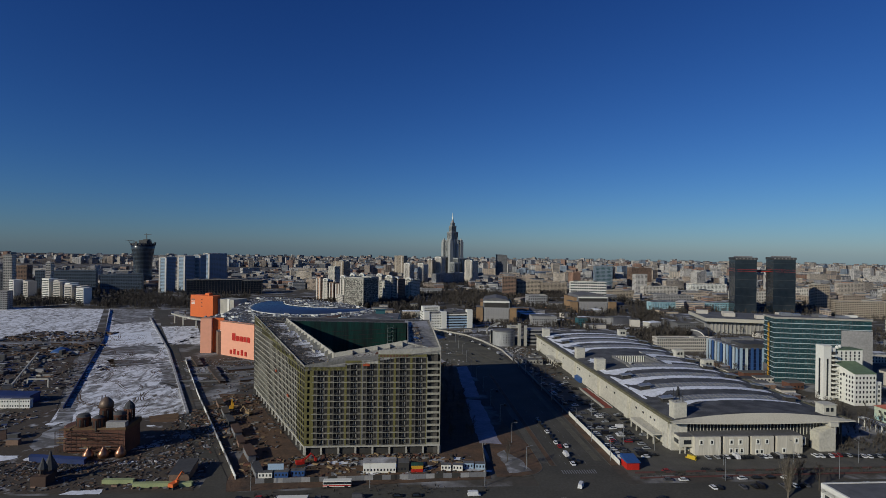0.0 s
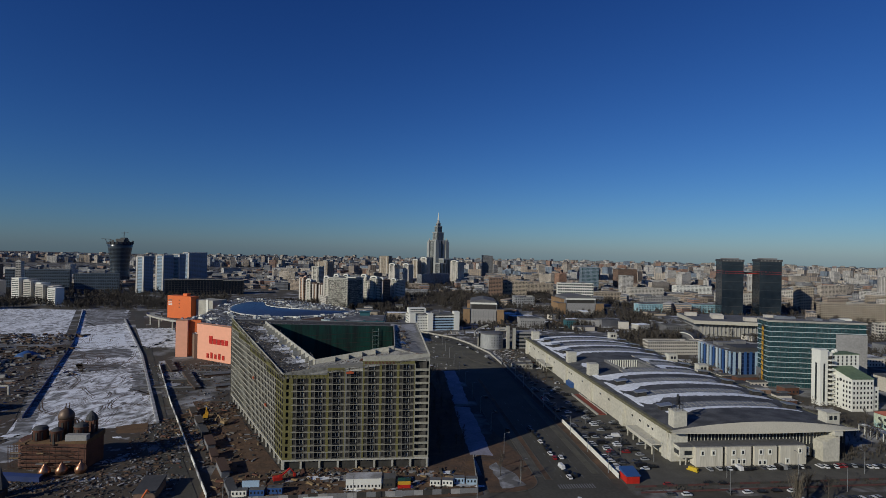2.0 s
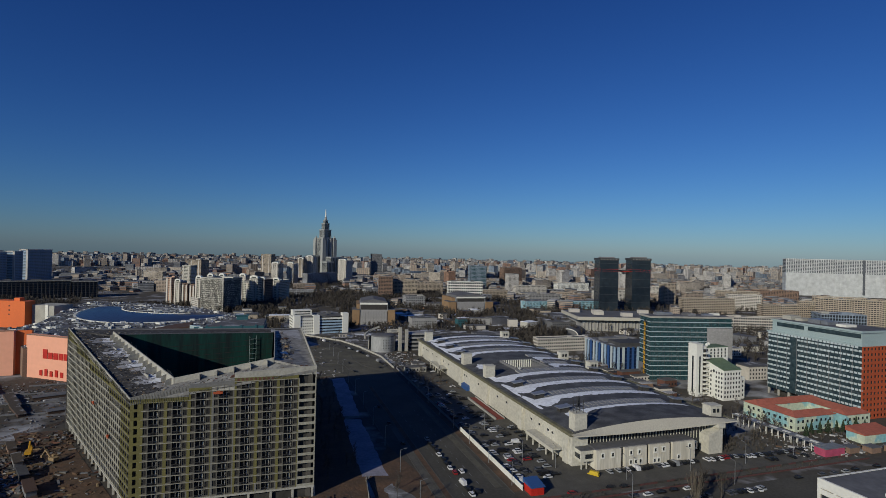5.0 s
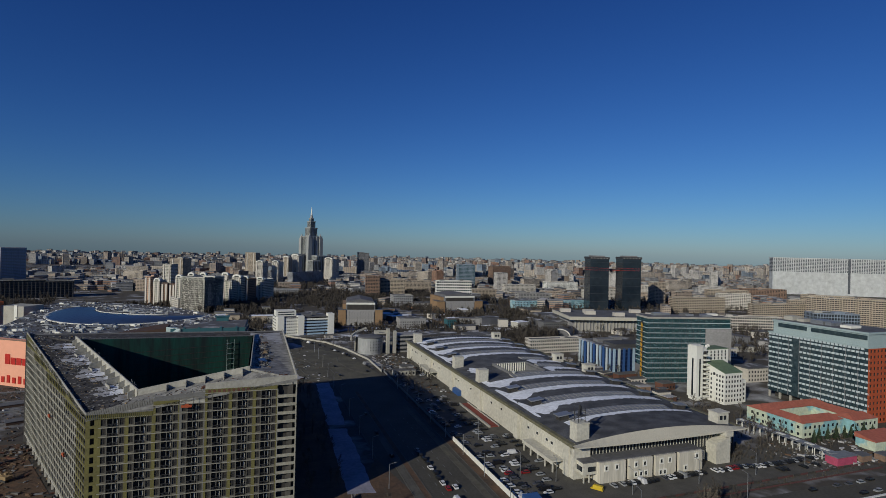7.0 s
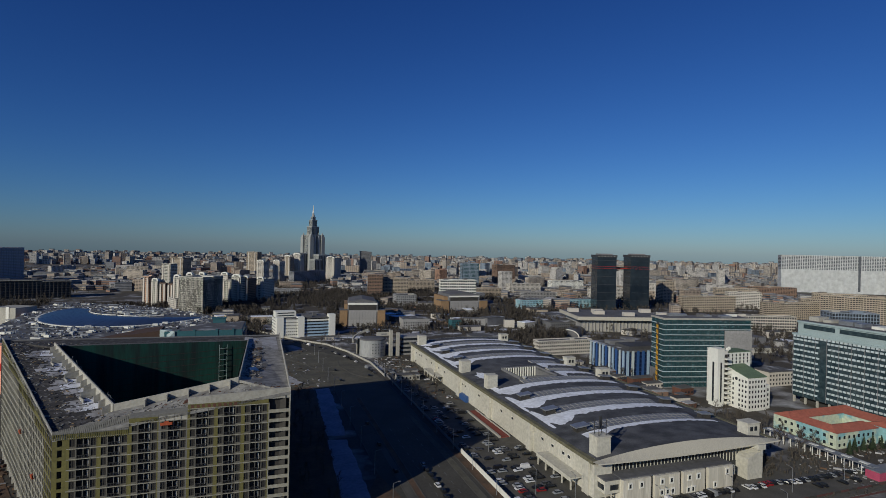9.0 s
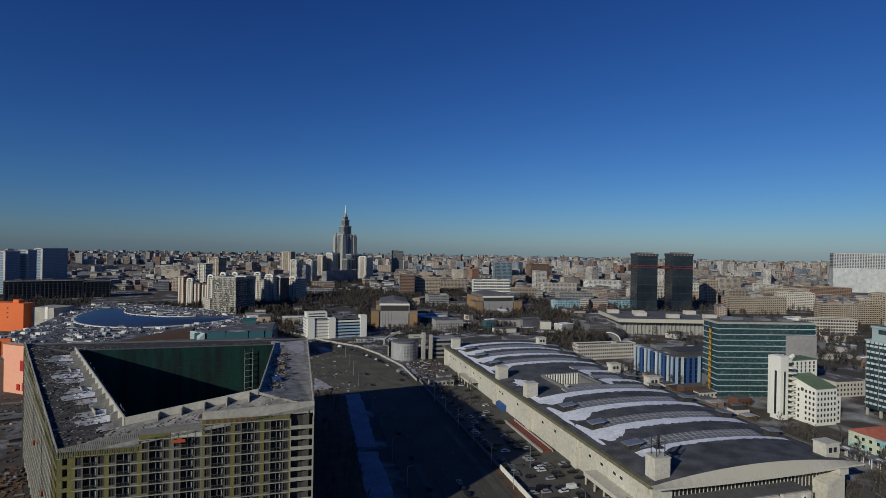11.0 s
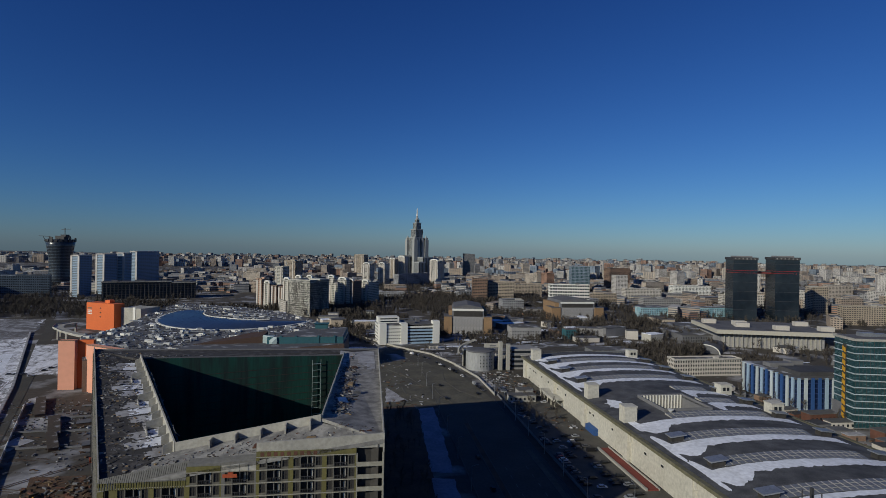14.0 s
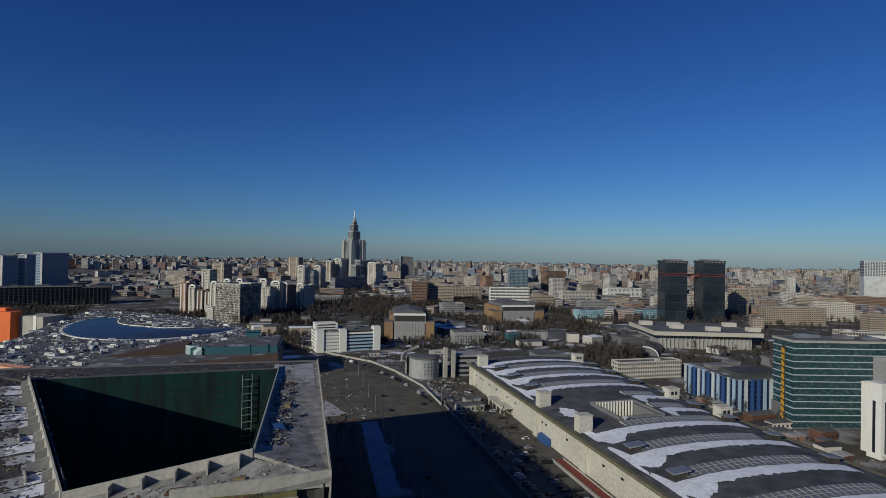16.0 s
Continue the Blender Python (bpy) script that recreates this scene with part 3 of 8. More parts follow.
    for q in range(9):
        bars.box(2.7 + q * 0.4, 2.78 + q * 0.4, 0.03, 0.09, 0.2, 0.9)
    rail = bars.mesh("railing", "steel")
    inner = Shape().box(4.1, 4.3, 0.5, 1.5, 0, FH - 0.29).mesh("partition", "concrete")
    inner2 = Shape().box(5.0, 5.5, 1.2, 1.45, 0, 2.2).mesh("balcony_door", "pale_concrete")
    tops = (12, 12, 13, 13, 14, 14, 14)
    for i in range(7):
        x = A[0] + 3.6 + i * W
        for k in range(tops[i]):
            grey = i in (3,) or (i in (1, 5) and k < 1)
            cell = part("facade_bay", bare if grey else woolly, (), b, "", Matrix.Translation((x, A[1], Z0 + k * FH)))
            for me, dx in ((rail, 0), (inner, 0), (inner2, 0), (window, 1.55), (window, 7.02)):
                part(me.name.split(".")[0], me, (), cell, "", Matrix.Translation((dx, 0, 0)))
        if i in (0, 2, 4):
            for k in range(tops[i] + 1):
                part("slab_edge", Shape().box(x, x + W * (3 if i == 4 else 2), A[1] - 0.08, A[1] - 0.004, Z0 + k * FH - 0.22, Z0 + k * FH), "pier_concrete", b)
        part("attic_band", Shape().box(x, x + W, A[1], A[1] + 0.45, Z0 + tops[i] * FH, Z0 + tops[i] * FH + 1.3), "wool" if i not in (3, ) else "pale_concrete", b)
    # corner column by the low corner
    for k in range(12):
        z = Z0 + k * FH
        sh = Shape().box(A[0], A[0] + 1.3, A[1] + 0.02, A[1] + 0.5, z, z + FH, 0).box(A[0] + 2.5, A[0] + 3.6, A[1] + 0.02, A[1] + 0.5, z, z + FH, 0)
        sh.box(A[0], A[0] + 3.6, A[1], A[1] + 0.5, z - 0.2, z + 0.8, 0)
        part("corner_bay", sh, "wool", b)
    # open loggias at the high corner
    x0 = A[0] + 3.6 + 7 * W
    sh = Shape().box(x0, B[0], 0.0, 7, -0.22, 0.0).box(x0, B[0], 0, 0.15, 0, 0.9).box(B[0] - 0.5, B[0], 0, 0.5, 0, FH).box(x0, x0 + 0.3, 0, 1.6, 0, FH)
    loggia = sh.mesh("loggia", "pier_concrete")
    for k in range(14):
        part("loggia", loggia, (), b, "", Matrix.Translation((0, A[1] + 0.001, Z0 + k * FH)))
    # sloping crown of the front: ribbed parapet sheets and a concrete wall
    cut = A[0] + 3.6 + 2 * W
    zc = Z0 + 12 * FH
    n = 40
    for i in range(n):
        s0, s1 = i / n, (i + 0.8) / n
        xa, xb = A[0] + (cut - A[0]) * s0, A[0] + (cut - A[0]) * s1
        part("ribbed_sheet", Shape().prism([(xa, A[1] - 0.1), (xb, A[1] - 0.1), (xb, A[1] + 0.3 + 2.2 * s1), (xa, A[1] + 0.3 + 2.2 * s0)], zc + 1.3, [zc + 1.45, zc + 1.45, zc + 2.2 + 3.0 * s1, zc + 2.2 + 3.0 * s0]), "concrete", b)
    for i in range(34):
        x = A[0] + 0.1 + i * (cut - A[0]) / 34
        part("rib", Shape().box(x, x + 0.3, A[1] - 0.12, A[1] - 0.004, zc - 0.4, zc + 1.3), "wool", b)
    mid = A[0] + 3.6 + 4 * W
    part("crown_wall", Shape().prism([(cut, A[1] + 0.25), (mid, A[1] + 0.25), (mid, A[1] + 2), (cut, A[1] + 3)], Z0 + 13 * FH + 1.3, [Z0 + 13 * FH + 1.5, Z0 + 13 * FH + 2.4, Z0 + 13 * FH + 3.2, Z0 + 13 * FH + 2.2]), "concrete", b)
    part("crown_wall", Shape().prism([(mid, A[1] + 0.2), (B[0], A[1] + 0.2), (B[0], A[1] + 0.8), (mid, A[1] + 0.8)], Z0 + 14 * FH + 1.3, [Z0 + 14 * FH + 3.4, tB, tB, Z0 + 14 * FH + 3.4]), "pale_concrete", b)
    for i in range(9):
        x = mid + 1 + i * 1.6
        part("brick_infill", Shape().box(x, x + 0.9, A[1] - 0.03, A[1] + 0.2, Z0 + 14 * FH + 0.1, Z0 + 14 * FH + 1.1), "brick", b)
    # left facade: two windows between white piers to a bay
    d = Vector(A) - Vector(C)
    run, ang = d.length, math.atan2(d.y, d.x)
    nb = 20
    w = run / nb
    sh = punched(w, FH, [(0.55, w / 2 - 0.1, 0.5, 2.85), (w / 2 + 0.55, w - 0.1, 0.5, 2.85)], 0.18)
    white_bay, wool_bay = sh.mesh("facade_bay", "pier_concrete"), sh.mesh("facade_bay", "wool")
    out_n = Vector((d.y, -d.x)).normalized()
    for k in range(16):
        z = Z0 + k * FH
        reach = min(1.0, max(0.0, (tC - 0.9 - z) / (tC - tA)))
        if reach > 0.03:
            p, q = Vector(C) + out_n * 0.004, Vector(C) + d * reach + out_n * 0.004
            part("slab_edge", Shape().prism([tuple(p + out_n * 0.08), tuple(q + out_n * 0.08), tuple(q), tuple(p)], z - 0.16, z), "concrete", b)
    for i in range(nb):
        top = tC + (tA - tC) * (i + 1) / nb
        floors = int((top - 0.9 - Z0) / FH)
        for k in range(floors):
            m = Matrix.Translation((C[0] + d.x * i / nb, C[1] + d.y * i / nb, Z0 + k * FH)) @ Matrix.Rotation(ang, 4, "Z")
            yellow = k > floors - 2 or i > nb - 3
            part("facade_bay", wool_bay if yellow else white_bay, (), b, "", m)
        p, q = Vector(C) + d * i / nb, Vector(C) + d * (i + 1) / nb
        t0 = tC + (tA - tC) * i / nb
        nn = Vector((-d.y, d.x)).normalized() * 0.45
        part("attic_band", Shape().prism([tuple(p), tuple(q), tuple(q + nn), tuple(p + nn)], Z0 + floors * FH, [t0 - 0.3, top - 0.3, top - 0.3, t0 - 0.3]), "wool", b)
    # right and back faces: plain storeys
    for p, q, tp, tq in ((B, D, tB, tD), (D, C, tD, tC)):
        for k in range(14):
            z = Z0 + k * FH
            if z + FH < min(tp, tq):
                wall_strip("storey_wall", p, q, z - 0.2, z - 0.2, z + 1.0, z + 1.0, 0.4, "concrete")
        v = Vector(q) - Vector(p)
        for i in range(22):
            o, e2 = Vector(p) + v * i / 22, Vector(p) + v * (i + 0.35) / 22
            wall_strip("pier", tuple(o), tuple(e2), Z0, Z0, tp - 4.8, tp - 4.8, 0.4, "concrete") if i % 2 == 0 else None
    # open ground floor: columns
    col = Shape().box(-0.45, 0.45, -0.3, 0.6, 0, Z0 - 0.9).mesh("column", "pale_concrete")
    for p, q, n in ((A, B, 8), (C, A, 16), (B, D, 14)):
        for i in range(n + 1):
            o = Vector(p) + (Vector(q) - Vector(p)) * (i / n)
            n2 = Vector((-(Vector(q) - Vector(p)).y, (Vector(q) - Vector(p)).x)).normalized() * 0.7
            part("column", col, (), b, "", Matrix.Translation((o.x + n2.x, o.y + n2.y, 0)))
    # cross walls of the stepped left wing
    def zdeck(i, n):
        return ifl + (inl - ifl) * i / n
    iv = Vector(nl) - Vector(fl)
    out = Vector((iv.y, -iv.x)).normalized()
    way_in = iv.normalized()
    for i in range(15):
        o = Vector(fl) + iv * (i + 0.6) / 15
        e2 = o + out * ((2.4, 2.4, 2.8, 5.0)[i % 4])
        z = zdeck(i + 0.6, 15)
        drop = 0.9
        dd = (iv.normalized()) * 0.15
        part("cross_wall", Shape().prism([tuple(o - dd), tuple(o + dd), tuple(e2 + dd), tuple(e2 - dd)][::-1], z - 5.5, [z + 0.1 - drop, z + 0.1 - drop, z + 0.1, z + 0.1]), "pale_concrete", b)
        if i % 4 == 3:
            f2 = e2 + way_in * 5.6
            part("room_wall", Shape().prism([tuple(e2), tuple(f2), tuple(f2 + out * 0.3), tuple(e2 + out * 0.3)][::-1], z - 6.5, z - 2.2), "pale_concrete", b)
    for i in range(5):
        o = Vector(nl) + (Vector(nr) - Vector(nl)) * (0.25 + i * 0.17)
        z = inl + (inr - inl) * (0.25 + i * 0.17)
        part("cross_wall", Shape().box(o.x - 0.15, o.x + 0.15, o.y - 3.2, o.y, z - 3, z + 0.2), "pale_concrete", b)
    # poles and planks leaning on the courtyard edge of the left wing
    poles = Shape()
    rp = random.Random(61)
    for i in range(46):
        o = Vector(fl) + iv * rp.uniform(0.05, 0.98)
        along = (o - Vector(fl)).length / iv.length
        z = ifl + (inl - ifl) * along
        e2 = o - out * rp.uniform(0.9, 2.0) + way_in * rp.uniform(-2.5, 2.5)
        poles.beam((o.x - out.x * 0.8, o.y - out.y * 0.8, z + rp.uniform(-2.5, 1.2)), (e2.x, e2.y, z - rp.uniform(0.5, 4.5)), 0.16, 0.16)
    for k in range(3):
        p4, q4 = Vector(fl) - out * (1.1 + 0.1 * k), Vector(nl) - out * (1.1 + 0.1 * k)
        poles.beam((p4.x, p4.y, ifl - 0.6 - 1.1 * k), (q4.x, q4.y, inl - 0.6 - 1.1 * k), 0.12, 0.12)
    part("guard_poles", poles, "smoke_grey", b, "leaning poles and planks along the courtyard edge")
    # inner wall stub on the right wing
    part("cross_wall", Shape().box(3, 9, 268, 268.3, 50, 53.4), "concrete", b)
    return b


main_building()


# ---- generic storeyed building ----
def block(name, m, w, d, floors, label, category="building", fh=3.0, wall="grey", glazing="glass", bay=3.2, sill=1.3, pier=0.8, roof="roof_snow", units=2, group="", base=0.0, proud=0.35, split=False, parapet=0.9):
    """A building of storeys: glazing behind spandrels and piers, a parapet roof and plant boxes on it."""
    b = thing(name, m, label, category, group)
    h = floors * fh + base
    if base:
        part("plinth", Shape().box(-w / 2, w / 2, -d / 2, d / 2, 0, base), wall, b)
    ring, index = Shape(), {}
    for run, m2 in ((w, Matrix.Translation((-w / 2, -d / 2, base))), (d, Matrix.Translation((w / 2, -d / 2, base)) @ Matrix.Rotation(math.pi / 2, 4, "Z")),
                    (w, Matrix.Translation((w / 2, d / 2, base)) @ Matrix.Rotation(math.pi, 4, "Z")), (d, Matrix.Translation((-w / 2, d / 2, base)) @ Matrix.Rotation(-math.pi / 2, 4, "Z"))):
        n = max(1, round(run / bay))
        step = run / n
        holes = [(round(i * step + pier / 2, 3), round((i + 1) * step - pier / 2, 3), round(k * fh + sill, 3), round((k + 1) * fh - 0.25, 3)) for i in range(n) for k in range(floors)]
        panel = punched(run, floors * fh, holes, proud)
        to = []
        for q in panel.v:
            q = m2 @ Vector(q)
            key = (round(q.x, 2), round(q.y, 2), round(q.z, 2))
            if key not in index:
                index[key] = len(ring.v)
                ring.v.append(tuple(q))
            to.append(index[key])
        ring.f += [tuple(to[i] for i in f) for f in panel.f]
    ring.m = [0] * len(ring.f)
    part("wall", ring, wall, b)
    if split:
        for k in range(floors):
            z = base + k * fh
            part("window_band", Shape().box(-w / 2 + proud - 0.02, w / 2 - proud + 0.02, -d / 2 + proud - 0.02, d / 2 - proud + 0.02, z, z + fh - 0.01), glazing, b)
    else:
        part("glazing", Shape().box(-w / 2 + proud - 0.02, w / 2 - proud + 0.02, -d / 2 + proud - 0.02, d / 2 - proud + 0.02, 0, h - 0.05), glazing, b)
    rf = Shape().box(-w / 2, w / 2, -d / 2, d / 2, h, h + 0.35, 0)
    for x0, x1, y0, y1 in ((-w / 2, w / 2, -d / 2, -d / 2 + 0.3), (-w / 2, w / 2, d / 2 - 0.3, d / 2), (-w / 2, -w / 2 + 0.3, -d / 2 + 0.3, d / 2 - 0.3), (w / 2 - 0.3, w / 2, -d / 2 + 0.3, d / 2 - 0.3)):
        rf.box(x0, x1, y0, y1, h + 0.35, h + 0.35 + parapet, 1)
    part("roof", rf, (roof, wall), b)
    for i in range(units):
        s = min(w, d) * random.uniform(0.15, 0.3)
        x, y = random.uniform(-0.35, 0.35) * w, random.uniform(-0.2, 0.2) * d
        part("plant_box", Shape().box(x - s, x + s, y - s * 0.7, y + s * 0.7, h + 0.35, h + 0.35 + random.uniform(1.5, 3.2)), random.choice((wall, "pale_concrete", "roof_grey")), b)
    return b


# ---- the long market hall with a vaulted roof ----
HALL = TURN @ Matrix.Translation((12.3, -16.5, 0)) @ Matrix.Diagonal((0.905, 1.05, 1.15, 1))
ANNEX = HALL @ Matrix.Translation((15.76, 74.1, 0)) @ Matrix.Diagonal((0.8875, 0.718, 0.93, 1))


def hall():
    b = thing("market_hall", HALL, "long pale concrete hall with a snow-streaked vaulted roof", "hall")
    U0, U1, V0, V1, E = 146.3, 252.0, 258.0, 519.0, 13.2
    uc, half = (U0 + U1) / 2, (U1 - U0) / 2 + 2.5

    def z(u):
        return E + 3.4 * (1 - ((u - uc) / half) ** 2)
    # roof vault
    sh = Shape()
    n = 24
    us = [uc - half + 2 * half * i / n for i in range(n + 1)]
    HV = ((176.5, 205.5), (370.5, 395.5))
    def vault(u_list, va, vb, slot=0, lift=0.0, thick=0.7):
        k = len(sh.v)
        for u in u_list:
            sh.v += [(u, va, z(u) + lift), (u, vb, z(u) + lift), (u, va, z(u) + lift - thick), (u, vb, z(u) + lift - thick)]
        for i in range(len(u_list) - 1):
            a = k + 4 * i
            sh.f += [(a, a + 4, a + 5, a + 1), (a + 2, a + 3, a + 7, a + 6), (a, a + 2, a + 6, a + 4), (a + 1, a + 5, a + 7, a + 3)]
            sh.m += [slot] * 4
        e = k + 4 * (len(u_list) - 1)
        sh.f += [(k, k + 1, k + 3, k + 2), (e, e + 2, e + 3, e + 1)]
        sh.m += [slot] * 2
    vault(us, V0 - 3, HV[1][0])
    vault(us, HV[1][1], V1 + 3)
    vault([u for u in us if u < HV[0][0]] + [HV[0][0]], HV[1][0], HV[1][1])
    vault([HV[0][1]] + [u for u in us if u > HV[0][1]], HV[1][0], HV[1][1])
    part("roof", sh, "roof_tar", b, "dark bitumen vaulted roof")
    # fascia, thick in the middle and thin at the ends
    for va, vb in ((V0 - 6.5, V0 - 3), (V1 + 3, V1 + 6)):
        sh = Shape()
        for u in us:
            g = 1 - ((u - uc) / half) ** 2
            back = vb + 2.5 if va < 300 else vb - 2.5
            lip, edge = (va, vb) if va < 300 else (vb, va)
            sh.v += [(u, lip, E + 0.1 - 0.7 * g), (u, lip + (0.2 if va < 300 else -0.2), E + 0.5 - 0.5 * g), (u, edge, z(u) + 0.14), (u, back, E + 0.4 - 0.4 * g)]
        for i in range(n):
            a = 4 * i
            sh.f += [(a, a + 4, a + 5, a + 1), (a + 1, a + 5, a + 6, a + 2), (a + 3, a + 7, a + 4, a)]
            sh.m += [0] * 3
        part("fascia", sh, "fascia", b, "pale concrete leaf-shaped eaves")
    # walls
    for u0, u1 in ((U0, U0 + 0.6), (U1 - 0.6, U1)):
        part("side_wall", Shape().box(u0, u1, V0, V1, 0, E - 0.3), "wall_cream", b, "pale concrete side wall")
        part("eaves_band", Shape().box(u0 - 2.7 if u0 < 200 else u1 + 0.2, u0 - 0.2 if u0 < 200 else u1 + 2.7, V0 - 3, V1 + 3, E - 0.75, E + 0.5), "eaves_olive", b, "weathered olive eaves band")
    part("front_glazing", Shape().box(U0 + 0.6, U1 - 0.6, V0 - 1, V0 - 0.5, 0, E + 0.2), "glass", b)
    part("front_glazing", Shape().box(U0 + 0.6, U1 - 0.6, V1 - 1, V1 - 0.5, 0, E + 1), "dark", b)
    mul = Shape().box(-0.12, 0.12, -0.3, 0.1, 6, E + 0.5).mesh("mullion", "wall_cream")
    for i in range(50):
        part("mullion", mul, (), b, "", Matrix.Translation((U0 + 3 + i * 2.05, V0 - 1, 0)))
    # broad buttresses along the side
    butt = Shape().prism([(-2.0, -2.2), (0.4, -2.2), (0.4, 2.2), (-2.0, 2.2)], 0, E - 0.6).box(-1.2, 0, -3.4, 3.4, E - 4.2, E - 0.6).mesh("buttress", "wall_cream")
    for i, v in enumerate((260.5, 308, 356.5, 405.5, 454, 516)):
        part("buttress", butt, (), b, "", Matrix.Translation((U0, v, 0)))
    # raking corner piers of the front
    part("corner_pier", Shape().prism([(U0 - 1.2, V0 - 2.6), (U0 + 8.5, V0 - 2.6), (U0 + 8.5, V0 + 3), (U0 - 1.2, V0 + 3)], 0, E - 0.2), "wall_cream", b, "pale concrete corner pier")
    part("corner_pier", Shape().prism([(231.5, 251), (241.5, 251), (241.5, V0 + 3), (231.5, V0 + 3)], 0, [8.2, 11.2, 11.2, 8.2]), "wall_cream", b, "raking pale concrete pier")
    part("pier_box", Shape().box(238, 243, 250.6, V0 + 1.0, 11.2, 13.2), "wall_cream", b)
    # canopies on the long side
    for v0, v1, c in ((264, 292, "wall_cream"), (438, 466, "wall_cream")):
        part("canopy", Shape().box(U0 - 7, U0, v0, v1, 4.2, 4.7).box(U0 - 7, U0 - 6.7, v0, v1, 3.2, 4.2), c, b)
        for q in range(5):
            part("canopy_post", Shape().box(U0 - 6.6, U0 - 6, v0 + 0.5 + q * (v1 - v0 - 1.6) / 4, v0 + 1.1 + q * (v1 - v0 - 1.6) / 4, 0, 4.2), c, b)
    # side wall windows
    win = Shape().box(-0.06, 0.1, -0.9, 0.9, 0, 1.1).mesh("window", "glass")
    frm = Shape().box(-0.1, 0.05, -1.05, 1.05, -0.15, 0).box(-0.1, 0.05, -1.05, 1.05, 1.1, 1.25).mesh("frame", "white")
    for j in range(56):
        v = 266 + j * 4.45
        if min(abs(v - q) for q in (260.5, 308, 356.5, 405.5, 454, 516)) > 4 and random.random() < 0.45:
            w = part("window", win, (), b, "", Matrix.Translation((U0, v, 7.6)))
            part("frame", frm, (), w)
    # recessed court in the roof with a row of white fins
    sh = Shape()
    c0, c1 = HV
    for x0, x1, y0, y1 in ((c0[0] - 0.6, c0[1] + 0.6, c1[0] - 0.6, c1[0]), (c0[0] - 0.6, c0[1] + 0.6, c1[1], c1[1] + 0.6), (c0[0] - 0.6, c0[0], c1[0], c1[1]), (c0[1], c0[1] + 0.6, c1[0], c1[1])):
        sh.box(x0, x1, y0, y1, 9, 17.6)
    part("court_kerb", sh, "smoke_grey", b)
    part("court_floor", Shape().box(c0[0], c0[1], c1[0], c1[1], 8.5, 9), "roof_dark", b)
    fin = Shape().box(-0.3, 0.3, -1.0, 0.0, 9, 17.2).mesh("fin", "white")
    for i in range(14):
        part("fin", fin, (), b, "", Matrix.Translation((c0[0] + 1.2 + i * 2.05, c1[1] - 0.05, 0)))
    # roof strips: tilted skylights, monitor boxes and snow
    pane = Shape().prism([(-1.55, 0), (1.55, 0), (1.55, 6.0), (-1.55, 6.0)], 0, [0.15, 0.15, 0.8, 0.8]).mesh("skylight", "skylight")
    bar = Shape().prism([(-1.75, 0), (-1.5, 0), (-1.5, 6.0), (-1.75, 6.0)], 0.05, [0.22, 0.22, 0.87, 0.87]).box(-1.5, 1.5, 1.92, 2.08, 0.3, 0.44).box(-1.5, 1.5, 3.92, 4.08, 0.5, 0.66).mesh("glazing_bar", "pale_concrete")
    mon = Shape().box(-3.2, 3.2, -1.6, 1.6, -0.6, 1.9, 0).box(-4.3, 4.3, -2.4, 2.4, 1.9, 2.35, 1).mesh("monitor", "dark", "metal")
    def slope(u):
        return math.atan(-2 * 3.4 * (u - uc) / half ** 2)
    strips = (284, 310.5, 337, 363, 386, 410, 438.5, 465.5, 490.5)
    for v in strips:
        short = v in (386, 410)
        lo, hi = (212, 238) if short else (176, 238) if v == 363 else (164, 238)
        for i in range(int((hi - lo) / 3.4)):
            u = lo + i * 3.4
            s = part("skylight", pane, (), b, "", Matrix.Translation((u, v - 2, z(u))) @ Matrix.Rotation(-slope(u), 4, "Y"))
            part("glazing_bar", bar, (), s)
        for u in ((242,) if short or v == 363 else (159.5, 242)):
            part("monitor", mon, (), b, "", Matrix.Translation((u, v, z(u))) @ Matrix.Rotation(-slope(u), 4, "Y"))
    for v in (*strips, 513):
        snow = Shape()
        m = 96
        a0, a1 = (212.0, 243.0) if v in (386, 410) else (157.0, 245.0) if v == 284 else (149.6, 245.0)
        for i in range(m + 1):
            t = i / m
            u = a0 + (a1 - a0) * t
            curl = 5.0 * max(0, 1 - t * 4.5) ** 1.3 + 4.0 * max(0, t * 6 - 5) ** 1.5
            round_box = (11.0 + 3 * noise.noise((u * 0.7, v, 6))) * min(1.0, max(0.0, (154.6 - u) / 2.6)) if a0 < 200 else 0.0
            hi = v - 2.6 - curl * 0.3 + round_box + 0.4 * noise.noise((u * 0.2, v, 3))
            wide = 7.6 * (1 - 0.3 * t) + (5.0 * math.sin(math.pi * t / 0.2) if t < 0.2 else 0) + 1.6 * noise.noise((u * 0.3, v, 0)) + 0.8 * noise.noise((u * 1.1, v, 5))
            lo = hi - round_box * 0.75 - max(0.3, wide * (0.5 if v == 284 else 1)) - curl * (0.1 if v == 284 else 0.5)
            for q in (lo, max(lo + 0.2, hi)):
                snow.v.append((u, q, z(u) + 0.1))
        for i in range(m):
            snow.f.append((2 * i, 2 * i + 2, 2 * i + 3, 2 * i + 1))
            snow.m.append(0)
        part("snow_drift", snow, "snow", b, "melting snow drift on the roof")
    # snow by the court and curling round the monitor boxes
    for cu, cv, ru, rv in tuple((150.2, v - 13, 1.1, 7.5) for v in strips if v not in (284, 363, 386, 410)) + ((158, 390, 4.5, 8),):
        snow = Shape()
        poly = [(cu + ru * math.cos(a) * (1 + 0.6 * noise.noise((math.cos(a) * 4, math.sin(a) * 4, cu + cv))), cv + rv * math.sin(a) * (1 + 0.35 * noise.noise((math.cos(a) * 2, math.sin(a) * 2, cv)))) for a in [2 * math.pi * i / 30 for i in range(30)]]
